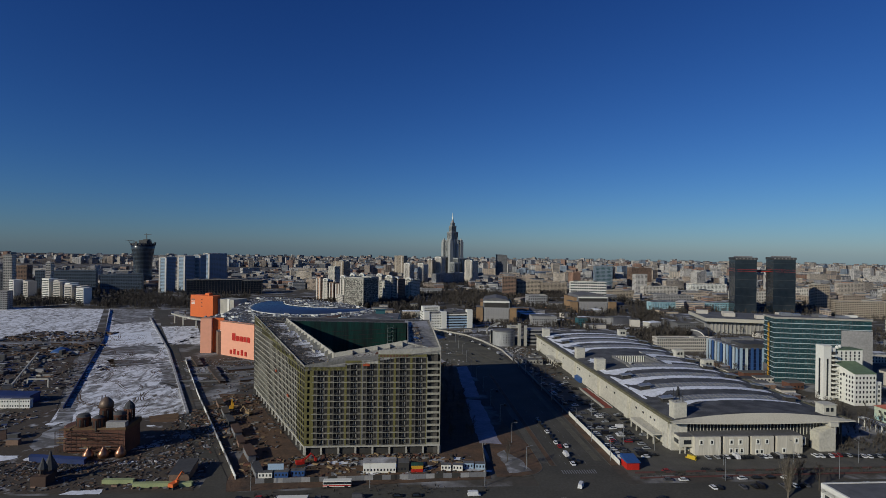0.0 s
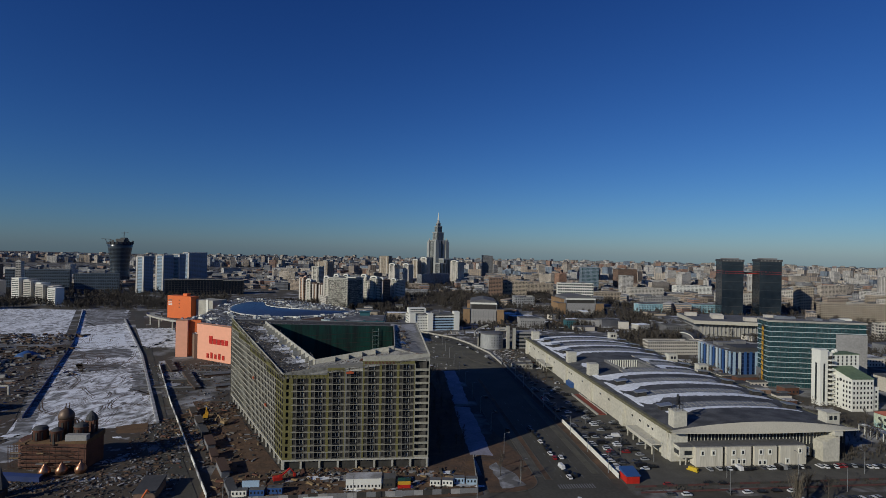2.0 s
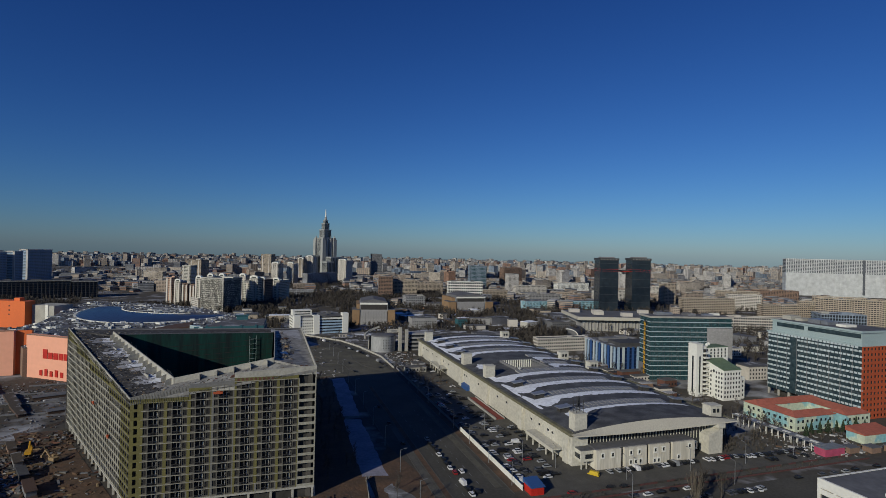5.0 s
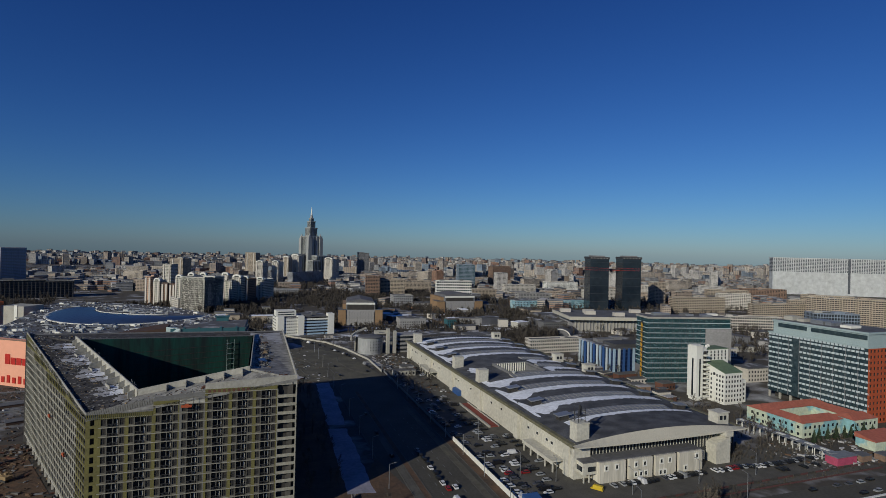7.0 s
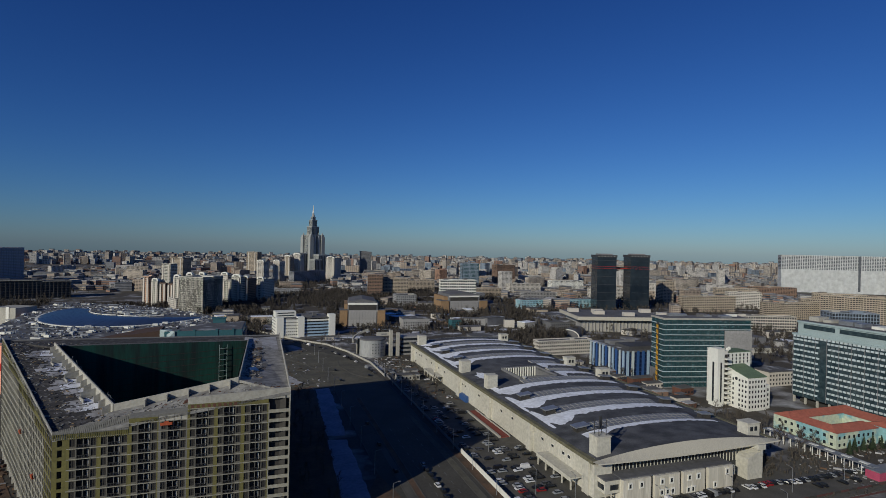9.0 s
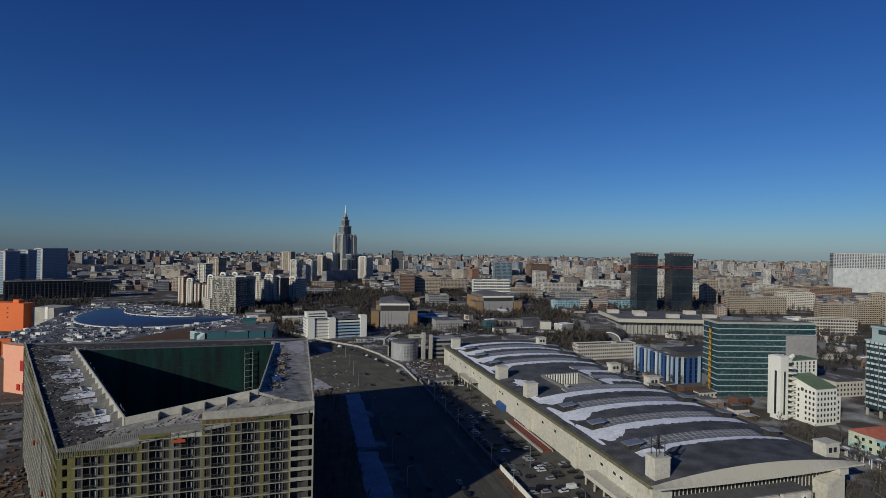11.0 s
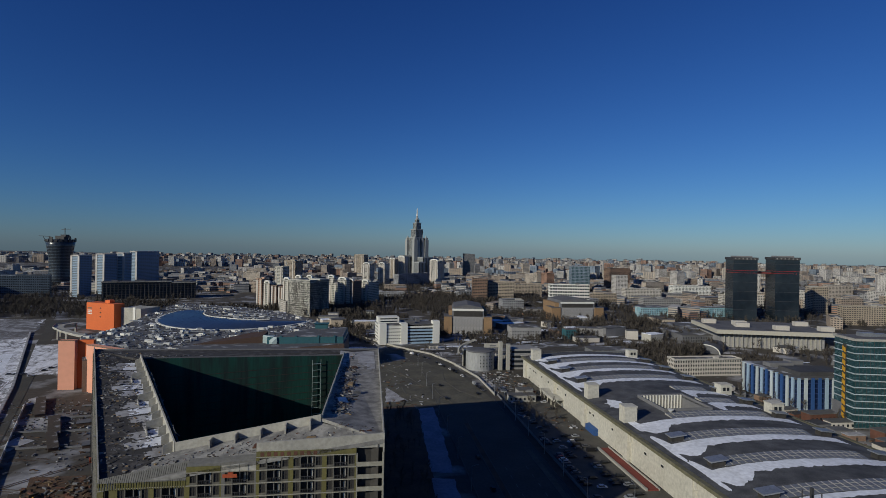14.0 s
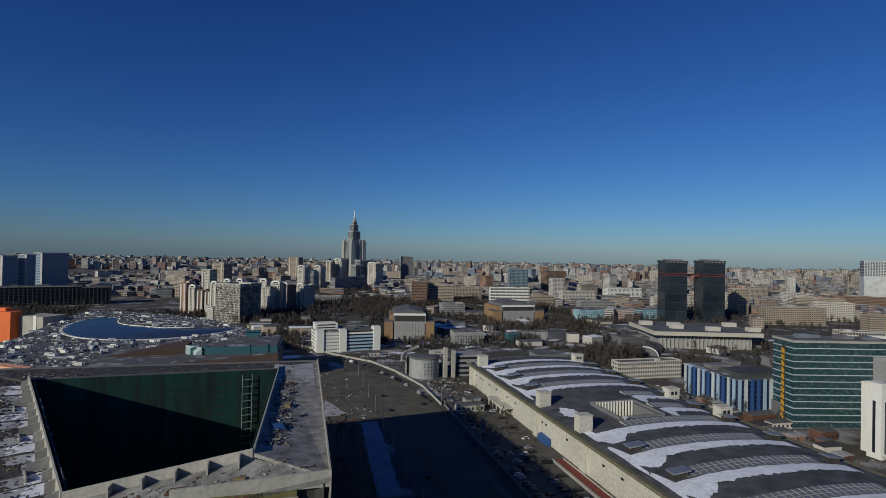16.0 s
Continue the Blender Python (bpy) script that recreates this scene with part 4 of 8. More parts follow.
        snow.v = [(x, y, z(x) + 0.12) for x, y in poly]
        snow.f, snow.m = [tuple(range(30))], [0]
        part("snow_drift", snow, "snow", b, "melting snow drift on the roof")
    # stair heads on the roof
    head = Shape().box(-3.7, 3.7, -2.7, 2.7, -2, 6.4).box(-3.9, 3.9, -2.9, 2.9, 6.4, 6.85).mesh("stair_head", "wall_cream")
    low = Shape().box(-4.0, 4.0, -2.8, 2.8, -2, 4.8).box(-4.4, 4.4, -3.1, 3.1, 4.8, 5.2).mesh("stair_head", "wall_cream")
    for u, v in ((152, 260.3), (151.5, 366), (151, 407), (152, 508)):
        part("stair_head", head, (), b, "", Matrix.Translation((u, v, z(u))))
    for u, v in ((245, 261), (246, 370.3), (244, 407), (240, 508)):
        h2 = part("stair_head", low, (), b, "", Matrix.Translation((u, v, z(u))))
        part("window", Shape().box(-2.5, -0.5, -2.88, -2.7, 1.8, 3.6).box(0.4, 2.2, -2.88, -2.7, 1.8, 3.6), "glass", h2)
    mast = Shape()
    for x, y in ((-2, -1.5), (2, -1.5), (2, 1.5), (-2, 1.5)):
        mast.box(x - 0.12, x + 0.12, y - 0.12, y + 0.12, 6.8, 12.6)
    mast.box(-2.2, 2.2, -1.7, 1.7, 9.4, 9.6).box(-0.4, 0.4, -0.4, 0.4, 9.6, 13.6).box(-2.2, 2.2, -1.7, -1.5, 11.4, 11.6)
    part("mast_frame", mast, "steel", b, "dark steel frame", Matrix.Translation((152, 260.3, z(152))))
    part("vent_dish", Shape().turn_body([(0.3, 0), (1.5, 1.2), (1.7, 1.4)], 12), "white", b, "", Matrix.Translation((178.5, 368, z(178.5) + 0.3)))
    # annex of four white blocks before the front
    frame_m = Shape().box(-1.3, -0.75, -0.35, 0, -0.5, 2.1).box(0.75, 1.3, -0.35, 0, -0.5, 2.1).box(-0.75, 0.75, -0.35, 0, -0.5, 0).box(-0.75, 0.75, -0.35, 0, 1.6, 2.1).mesh("frame", "white")
    pane_m = Shape().box(-0.75, 0.75, -0.1, 0.05, 0, 1.6).mesh("window", "glass")
    spots = ((157, 174, ((4, 5.4), (11, 5.4))), (176.5, 192.5, ((4.5, 5.4), (10.5, 5.4), (4.4, 1.2), (8, 1.2), (11.4, 1.2))), (194.8, 209.5, ((4, 5.4), (10, 5.4), (3.5, 0.6), (6.5, 0.6))), (211.8, 229, ((13, 5.6), (4.6, 1.0))))
    for i, (u0, u1, wins) in enumerate(spots):
        ann = thing("annex", ANNEX, "pale rendered two-storey annex with square window frames", "annex", "annexes before the hall")
        part("wall", Shape().box(u0, u1, 243, 255.4, 0, 8.6), "annex_wall", ann)
        part("roof", Shape().box(u0 - 0.2, u1 + (2.3 if i < 3 else 0.2), 244.4, 255.4, 8.6, 9.0), "roof_grey", ann)
        for x, zz in wins:
            wdw = part("window", pane_m, (), ann, "", Matrix.Translation((u0 + x, 243, zz)))
            part("frame", frame_m, (), wdw)
        if i < 3:
            part("link", Shape().box(u1, u1 + 2.3, 245, 255.4, 0, 8.5), "dark", ann)
    wing = thing("annex", ANNEX, "low pale corner annex with a ribbon of windows", "annex")
    part("upper_floor", Shape().box(148, 157, 246, 255.4, 3.4, 8.4), "wall_cream", wing)
    part("roof", Shape().box(147.6, 157, 245.6, 255.4, 8.4, 8.8), "roof_grey", wing)
    part("window_band", Shape().box(151, 156, 245.9, 246.1, 4.6, 6.6), "glass", wing)
    part("window_band", Shape().box(147.9, 148.1, 247, 254, 4.6, 6.6), "glass", wing)
    for x in (148.5, 152):
        part("post", Shape().box(x, x + 0.6, 246.4, 247, 0, 3.4), "wall_cream", wing)
    box = thing("annex", ANNEX, "small cantilevered box window annex", "annex")
    part("box_window", Shape().box(229, 233.5, 246, 252, 3.4, 7.2), "wall_cream", box)
    part("window", Shape().box(230, 232.5, 245.9, 246.1, 4.6, 6.2), "glass", box)
    return b


hall()

# ---- offices and halls beyond the market hall ----
def teal_office():
    """A glass office of two wings with white sills and an amber strip."""
    b = thing("office_building", at(300.5, 388.5, 0, -13), "teal glass office block with white sills and an amber strip", "office")
    W, Dp, fh, n = 71, 19, 3.97, 13
    h = n * fh
    for k in range(n):
        z = k * fh
        part("window_band", Shape().box(0.4, W - 0.4, 0.4, Dp - 0.4, z + 0.85, z + fh), "teal_glass", b)
        part("sill", Shape().box(0, W, 0, Dp, z + 0.35, z + 0.83), "sill_pale" if k else "smoke_grey", b)
    mull = Shape().box(-0.07, 0.07, 0, 0.25, 0, h).mesh("mullion", "steel")
    for i in range(33):
        part("mullion", mull, (), b, "", Matrix.Translation((1 + i * 2, 0.2, 0)))
    part("roof", Shape().box(-0.3, W + 0.3, -0.3, Dp + 0.3, h, h + 1.3), ("pale_concrete"), b)
    part("roof_deck", Shape().box(1, W - 1, 1, Dp - 1, h + 1.3, h + 1.4), "roof_grey", b)
    part("plain_panel", Shape().box(-0.3, 0, 10.5, Dp, 0, 13), "smoke_grey", b)
    part("plain_panel", Shape().box(49, W + 0.2, -0.3, 0, 0, h - 8), "grey", b, "pale grey corrugated panel")
    part("stair_slot", Shape().box(-0.35, 0, 7, 10, 0, h - 3), "dark", b)
    for k in range(n - 1):
        part("amber_panel", Shape().prism([(-0.7, 7.4), (-0.35, 7.4), (-0.35, 9.8), (-0.7, 9.8)], [k * fh + 4, k * fh + 4, k * fh + 5, k * fh + 5], [k * fh + 6.6, k * fh + 6.6, k * fh + 7.6, k * fh + 7.6]), "yellow", b) if k < n - 2 else None
    for i in range(9):
        x, y = random.uniform(5, 58), random.uniform(4, 12)
        part("plant_box", Shape().box(x, x + random.uniform(3, 9), y, y + 4, h + 1.4, h + 1.4 + random.uniform(1, 2.4)), random.choice(("metal", "white", "roof_grey")), b)


def blue_building():
    b = thing("office_building", at(295, 425, 0, -3), "blue striped office building with pale fins", "office")
    part("body", Shape().box(0.6, 44, 0.6, 54, 0, 20.2), "navy", b)
    part("roof", Shape().box(0, 45, 0, 55, 20.2, 20.8), "roof_snow", b)
    for k, (x, y, w, d) in enumerate(((8, 6, 34, 20), (8, 34, 18, 8), (30, 42, 10, 8))):
        part("roof_storey", Shape().box(x, x + w, y, y + d, 20.8, 23.6), "smoke_grey" if k else "roof_dark", b)
    fin = Shape().prism([(-1.1, -0.5), (1.1, -0.5), (0.9, 0.6), (-0.9, 0.6)], 0, 21.0)
    tints = [fin.mesh("fin", "pale_blue"), fin.mesh("fin", "blue_panel"), fin.mesh("fin", "sill_pale")]
    for i in range(11):
        part("fin", tints[(i * 2) % 3], (), b, "", Matrix.Translation((0.2, 2.5 + i * 4.9, 0)) @ Matrix.Rotation(radians(-90), 4, "Z"))
        if i < 9:
            part("fin", tints[(i * 2 + i // 3) % 3], (), b, "", Matrix.Translation((2.5 + i * 4.9, 0.2, 0)))
    for k in range(6):
        part("sill", Shape().box(0.5, 44.2, 0.5, 54.2, 0.4 + k * 3.4, 0.9 + k * 3.4), "blue", b)


def white_building():
    b = thing("office_building", at(300.8, 339.5) @ Matrix.Diagonal((0.885, 0.9, 0.98, 1)), "white stepped office building with a green roof", "office")
    def vol(x0, x1, y0, y1, h, roof):
        part("wall", Shape().box(x0, x1, y0, y1, 0, h), "white", b)
        part("roof", Shape().box(x0 - 0.2, x1 + 0.2, y0 - 0.2, y1 + 0.2, h, h + 0.5), roof, b)
    vol(1, 7.5, 0, 8, 39, "white")
    vol(7.5, 13, 2, 16, 37, "white")
    vol(13, 38, 4, 17, 35.5, "green_roof")
    part("wall", Shape().prism([(13.5, -15.3), (31.5, -15.3), (31.5, 4), (13.5, 4)], 0, [22, 22, 27, 27]), "white", b)
    part("roof", Shape().prism([(13.2, -15.6), (31.8, -15.6), (31.8, 4), (13.2, 4)], [22, 22, 27, 27], [22.5, 22.5, 27.6, 27.6]), "green_roof", b, "green metal pitched roof")
    vol(31.5, 38, -13, 4, 15.5, "white")
    win = Shape().box(-0.6, 0.6, -0.1, 0.12, 0, 1.7).mesh("window", "glass")
    for k in range(6):
        for i in range(6):
            part("window", win, (), b, "", Matrix.Translation((15.2 + i * 2.9, -15.3, 2 + k * 3.3)))
        for j in range(6):
            if j != 3:
                part("window", win, (), b, "", Matrix.Translation((13.5, -13.5 + j * 2.7, 2 + k * 3.3)) @ Matrix.Rotation(radians(90), 4, "Z"))
        if k < 4:
            for i in range(2):
                part("window", win, (), b, "", Matrix.Translation((33.2 + i * 2.8, -13, 2 + k * 3.3)))
    part("round_window", Shape().turn_body([(1.1, 0), (1.1, 0.25)], 14), "glass", b, "", Matrix.Translation((13.4, -5.4, 20)) @ Matrix.Rotation(radians(90), 4, "Y") @ Matrix.Translation((0, 0, -0.1)))
    for k in range(3):
        for i in range(6):
            part("window", win, (), b, "", Matrix.Translation((16 + i * 3.8, 4, 28 + k * 2.4)))
    part("stair_window", Shape().box(0.85, 1.1, 3.2, 4.8, 3, 30), "glass", b, "tall dark stairwell window")
    part("stair_window", Shape().box(3.6, 5.0, -0.15, 0.1, 3, 30), "glass", b, "tall dark stairwell window")
    bal = Shape().box(8.2, 13.2, -1.4, 2, 0, 0.9).mesh("balcony", "white")
    # dark sheet painted as the shade inside each balcony
    rec = Shape().box(8.6, 12.8, 1.9, 2.1, 0.9, 3.2).mesh("balcony_opening", "dark")
    for k in range(10):
        part("balcony", bal, (), b, "", Matrix.Translation((0, 0, 2 + k * 3.3)))
        part("balcony_opening", rec, (), b, "", Matrix.Translation((0, -0.05, 2 + k * 3.3)))
    for x, y in ((16, 12), (20, 9), (25, 12)):
        part("roof_dome", Shape().turn_body([(1.2, 0), (1.4, 0.9), (1.0, 1.8), (0.3, 2.2)], 10, x, y), "white", b, "", Matrix.Translation((0, 0, 36)))


def big_office():
    b = thing("office_building", at(367, 338, 0, -90), "large blue-glass office block with white sill panels", "office")
    W, Dp, fh, n = 68.6, 36, 3.6, 13
    h = n * fh
    part("curtain_wall", Shape().box(0.5, W - 0.5, 0.5, Dp - 0.5, 4.6, h - 0.02), "office_glass", b)
    # open ground floor: a set-back block coloured dark as the void's shade
    part("ground_wall", Shape().box(3, W - 3, 5, Dp - 2, 0, 4.6), "dark", b)
    stilt = Shape().box(-0.6, 0.6, -0.6, 0.6, 0, 4.6).mesh("column", "pale_concrete")
    for i in range(9):
        part("column", stilt, (), b, "", Matrix.Translation((1.6 + i * 8.1, 1.4, 0)))
    part("top_glazing", Shape().box(4.0, W - 0.6, 0.6, Dp - 0.6, h, h + 8.8), "pale_teal", b, "pale teal glazed top storey")
    part("top_window", Shape().box(8, 29, 0.3, 0.62, h + 5.2, h + 8.0), "office_glass", b)
    part("top_window", Shape().box(32, W - 1, 0.3, 0.62, h + 5.2, h + 8.0), "office_glass", b)
    piece = Shape().box(-0.95, 0.95, -0.1, 0.35, 0, 1.25).mesh("sill_panel", "sill_pale")
    for k in range(2, n):
        for i in range(26):
            if 7 <= i <= 8:
                continue
            part("sill_panel", piece, (), b, "", Matrix.Translation((1.9 + i * 2.63 + (0.5 if k % 2 else -0.3), 0.2, k * fh)))
    part("band", Shape().box(0, W, 0, Dp, h, h + 1.0), "pale_teal", b)
    part("band", Shape().box(3.6, W + 0.2, -0.2, Dp + 0.2, h + 8.8, h + 10.0), "pale_teal", b)
    for i in range(25):
        part("sill_panel", piece, (), b, "", Matrix.Translation((1.9 + i * 2.63, 0.2, h - 1.3)) @ Matrix.Diagonal((1, 1, 0.99, 1)))
    post = Shape().box(-0.12, 0.12, 0.2, 0.5, 4.6, h).mesh("post", "smoke_grey")
    for i in range(9):
        part("post", post, (), b, "", Matrix.Translation((1 + i * 7.7, -0.1, 0)))
    part("roof_deck", Shape().box(5, W - 1, 1, Dp - 1, h + 10.0, h + 10.1), "roof_grey", b)
    holes = [(1.2 + i * 3.3, 3.2 + i * 3.3, k * fh + 1.1, k * fh + 2.9) for i in range(10) for k in range(n)]
    part("end_wall", punched(Dp, h, [tuple(round(q, 2) for q in x) for x in holes], 0.5), "rust", b, "rust-brown end wall with rows of windows", Matrix.Translation((W + 0.5, 0, 0)) @ Matrix.Rotation(math.pi / 2, 4, "Z"))
    for i in range(5):
        x = 6 + i * 10
        part("plant_box", Shape().box(x, x + random.uniform(4, 9), 8, 18, h + 10.1, h + 10.1 + random.uniform(1, 3)), random.choice(("white", "metal", "pale_concrete")), b)


def red_roof_school():
    b = thing("school", at(301, 262), "low painted school with a red metal roof round a court", "school")
    W, Dp, h, t = 57, 36, 8.5, 11
    for x0, x1, y0, y1 in ((0, 33, 0, t), (0, W, Dp - t, Dp), (0, t, t, Dp - t), (36, W, -4, t - 3), (42, W, t - 3, Dp - t)):
        part("wall", Shape().box(x0, x1, y0, y1, 0, h), "mint", b, "mint wall with a painted mural")
        long_x = x1 - x0 > y1 - y0
        sh = Shape()
        if long_x:
            ym = (y0 + y1) / 2
            sh.add([(x0 - 0.5, y0 - 0.5, h), (x1 + 0.5, y0 - 0.5, h), (x1 + 0.5, y1 + 0.5, h), (x0 - 0.5, y1 + 0.5, h), (x0 + 4, ym, h + 2.4), (x1 - 4, ym, h + 2.4)], [(0, 1, 5, 4), (1, 2, 5), (2, 3, 4, 5), (3, 0, 4), (3, 2, 1, 0)])
        else:
            xm = (x0 + x1) / 2
            sh.add([(x0 - 0.5, y0 - 4, h), (x1 + 0.5, y0 - 4, h), (x1 + 0.5, y1 + 4, h), (x0 - 0.5, y1 + 4, h), (xm, y0 - 4, h + 2.3), (xm, y1 + 4, h + 2.3)], [(0, 1, 4), (1, 2, 5, 4), (2, 3, 5), (3, 0, 4, 5), (3, 2, 1, 0)])
        part("roof", sh, "red_roof", b)
    win = Shape().box(-0.7, 0.7, -0.08, 0.1, 0, 1.6).mesh("window", "glass")
    for k in (1.2, 5.0):
        for i in range(15):
            part("window", win, (), b, "", Matrix.Translation((2.4 + i * 3.7, 0 if i < 8 else -4, k))) if i != 8 else None
            if i < 9:
                part("window", win, (), b, "", Matrix.Translation((0, 2.5 + i * 3.7, k)) @ Matrix.Rotation(radians(90), 4, "Z"))
                part("window", win, (), b, "", Matrix.Translation((W, 2.5 + i * 3.7, k)) @ Matrix.Rotation(radians(90), 4, "Z"))


def drum_building():
    b = thing("round_pavilion", at(114.5, 560) @ Matrix.Diagonal((1.1, 1.1, 1.15, 1)), "pale concrete drum pavilion with a tall portal", "pavilion")
    part("drum", Shape().turn_body([(11, 0), (11, 13), (10.6, 13.2)], 28), "drum_panel", b, "grey panelled drum")
    part("drum_roof", Shape().turn_body([(11.3, 13.2), (11.3, 13.8), (10, 14.1), (0.1, 14.3)], 28), "roof_grey", b)
    ramp = Shape()
    for i in range(9):
        a0, a1 = radians(190 - i * 11), radians(190 - (i + 1) * 11)
        ramp.beam((-1 + 15.5 * math.cos(a0), 4 + 9 * math.sin(a0), 10.5 + i * 0.95), (-1 + 15.5 * math.cos(a1), 4 + 9 * math.sin(a1), 10.5 + (i + 1) * 0.95), 1.2, 1.6)
    part("curved_beam", ramp, "pale_concrete", b, "pale curved beam rising over the drum")
    part("back_wall", Shape().box(-12, 13, 9, 11, 0, 12), "glass", b, "dark glazed wall behind the drum")
    for x in (-12.5, -6, 0.5, 7):
        part("post", Shape().box(x, x + 0.9, 8, 8.98, 0, 13), "pale_concrete", b)
    for x in (13, 19):
        part("portal_leg", Shape().box(x, x + 2.6, -9, -5, 0, 19 if x > 15 else 21), "pale_concrete", b)
    part("portal_beam", Shape().box(2, 13, -7, -5.5, 16.5, 19.5), "pale_concrete", b)
    part("lettering_bar", Shape().box(6, 11, -7.15, -7, 17.4, 18.4), "smoke_grey", b)
    part("rear_block", Shape().box(24, 44, -6, 10, 0, 15), "grey", b)
    for k in range(4):
        part("window_band", Shape().box(23.9, 44.1, -6.1, 10, 1.5 + k * 3.5, 3.2 + k * 3.5), "glass", b)
    win = Shape().box(-0.35, 0.35, -0.15, 0.15, 0, 0.7).mesh("window", "glass")
    for k in range(4):
        for i in range(5):
            a = radians(-100 + i * 13)
            part("window", win, (), b, "", Matrix.Translation((11 * math.cos(a), 11 * math.sin(a), 3 + k * 2.4)) @ Matrix.Rotation(a + math.pi / 2, 4, "Z"))


def white_lab():
    b = thing("laboratory_building", at(57, 677, 0, 8) @ Matrix.Diagonal((1.03, 1.03, 1.0, 1)), "white and blue low laboratory building", "building")
    part("body", Shape().box(-24, 34, 0.4, 34, 0, 19), "glass", b)
    for k in range(6):
        part("sill", Shape().box(0, 34, 0, 34, k * 3.4, k * 3.4 + 1.9), "pale_blue" if k < 5 else "white", b)
        part("sill", Shape().box(-24.5, 0, -0.3, 33.9, k * 3.4, k * 3.4 + 2.2), "white", b)
        for i in range(9):
            part("pier", Shape().box(-20 + i * 2.1, -19.2 + i * 2.1, -0.3, 0.4, k * 3.4 + 2.2, k * 3.4 + 3.4), "white", b)
    for x in (-25, -3, 31):
        part("stair_tower", Shape().box(x, x + 7, -1.5, 8, 0, 22 if x < 20 else 24), "white", b)
    part("roof", Shape().box(-24.5, 34, 0, 34, 20, 20.6), "roof_snow", b)
    part("roof_storey", Shape().box(-24, -2, 14, 28, 20.6, 27), "white", b)
    for k in range(2):
        part("window_band", Shape().box(-22, -4, 13.9, 14.1, 21.8 + k * 2.8, 23 + k * 2.8), "glass", b)
    part("roof_plant", Shape().box(4, 14, 8, 15, 20.6, 23).box(18, 22, 20, 26, 20.6, 24), "roof_grey", b)


def hangar(name_pose, w, d, h, label):
    b = thing("hangar", name_pose, label, "hangar", "old hangars")
    arch = [(-w * 0.32, h - 5), (-w * 0.3, h - 1.5), (0, h + 1.8), (w * 0.3, h - 1.5), (w * 0.32, h - 5)]
    sh = Shape()
    n = len(arch)
    sh.v = [(x, 0, z) for x, z in arch] + [(x, d, z) for x, z in arch]
    sh.f = [tuple(range(n)), tuple(range(n, 2 * n))[::-1]] + [(i, n + i, n + i + 1, i + 1) for i in range(n - 1)]
    sh.m = [0] * len(sh.f)
    part("roof", sh, "roof_grey", b, "grey low-pitched roof")
    part("body", Shape().box(-w * 0.33, w * 0.33, 0.2, d, 0, h - 5), "smoke_grey", b)
    part("gable_edge", Shape().box(-w * 0.325, w * 0.325, -0.6, 0.19, h - 5.6, h - 3.2), "white", b, "white roof edge")
    for s in (-1, 1):
        part("side_tower", Shape().box(min(s * w * 0.33, s * w * 0.5), max(s * w * 0.33, s * w * 0.5), -2, 24, 0, h * 0.62), "hangar_ochre", b, "ochre brick side tower")
        part("stair_block", Shape().box(min(s * w * 0.33, s * w * 0.4), max(s * w * 0.33, s * w * 0.4), 6, d, 0, h * 0.83), "hangar_ochre", b)
        part("side_roof", Shape().box(min(s * w * 0.33, s * w * 0.505), max(s * w * 0.33, s * w * 0.505), -2.3, 24.3, h * 0.62, h * 0.62 + 0.5), "roof_grey", b)
    leaf = Shape().box(0, w * 0.62 / 10 - 0.25, -0.6, 0, 0, h * 0.55).mesh("door_leaf", "grey")
    for i in range(10):
        part("door_leaf", leaf, (), b, "", Matrix.Translation((-w * 0.31 + i * w * 0.062, -0.1 - 0.3 * (i % 2), 0)))
    part("window_band", Shape().box(-w * 0.3, w * 0.3, -0.2, 0.1, h * 0.62, h - 5.6), "dark", b)
    part("lintel", Shape().box(-w * 0.33, w * 0.33, -0.5, 0.1, h * 0.55, h * 0.62), "grey", b)


def flat_hall():
    b = thing("exhibition_hall", at(392.5, 640, 0, -15.5) @ Matrix.Diagonal((1.0, 0.86, 0.93, 1)), "low concrete exhibition hall with a wide flat roof", "hall")
    part("body", Shape().box(8, 112, 10, 90, 0, 16), "grey", b)
    part("roof", Shape().prism([(0, 0), (120, 0), (120, 96), (0, 96)], 16.6, 21.2), "fascia", b, "broad flat concrete roof")
    part("roof_deck", Shape().box(2, 118, 2, 94, 21.2, 21.4), "roof_grey", b)
    for i in range(22):
        part("fin", Shape().box(10 + i * 4.6, 11.2 + i * 4.6, 8, 10, 0, 17), "pale_concrete", b)
    for x, y in ((4, 60), (30, 30), (34, 50), (64, 12), (104, 60), (110, 14)):
        part("roof_house", Shape().box(x, x + 14, y, y + 9, 21.2, 26.5), "cream", b, "cream roof house")
    c = thing("arched_shed", at(361, 612, 0, -46) @ Matrix.Diagonal((0.85, 0.95, 0.95, 1)), "grey arched shed with a white rim", "shed")
    prof = [(15 * math.cos(math.pi * i / 14), 9 * math.sin(math.pi * i / 14)) for i in range(15)]
    sh = Shape()
    sh.v = [(x, 0, z) for x, z in prof] + [(x, 44, z) for x, z in prof]
    sh.f = [tuple(range(15)), tuple(range(15, 30))[::-1]] + [(i, 15 + i, 16 + i, i + 1) for i in range(14)]
    sh.m = [0] * len(sh.f)
    part("vault", sh, "roof_grey", c)
    rim = Shape()
    for i in range(14):
        (x0, z0), (x1, z1) = prof[i], prof[i + 1]
        rim.beam((x0, -0.1, z0), (x1, -0.1, z1), 0.8, 1.0)
    part("rim", rim, "white", c)


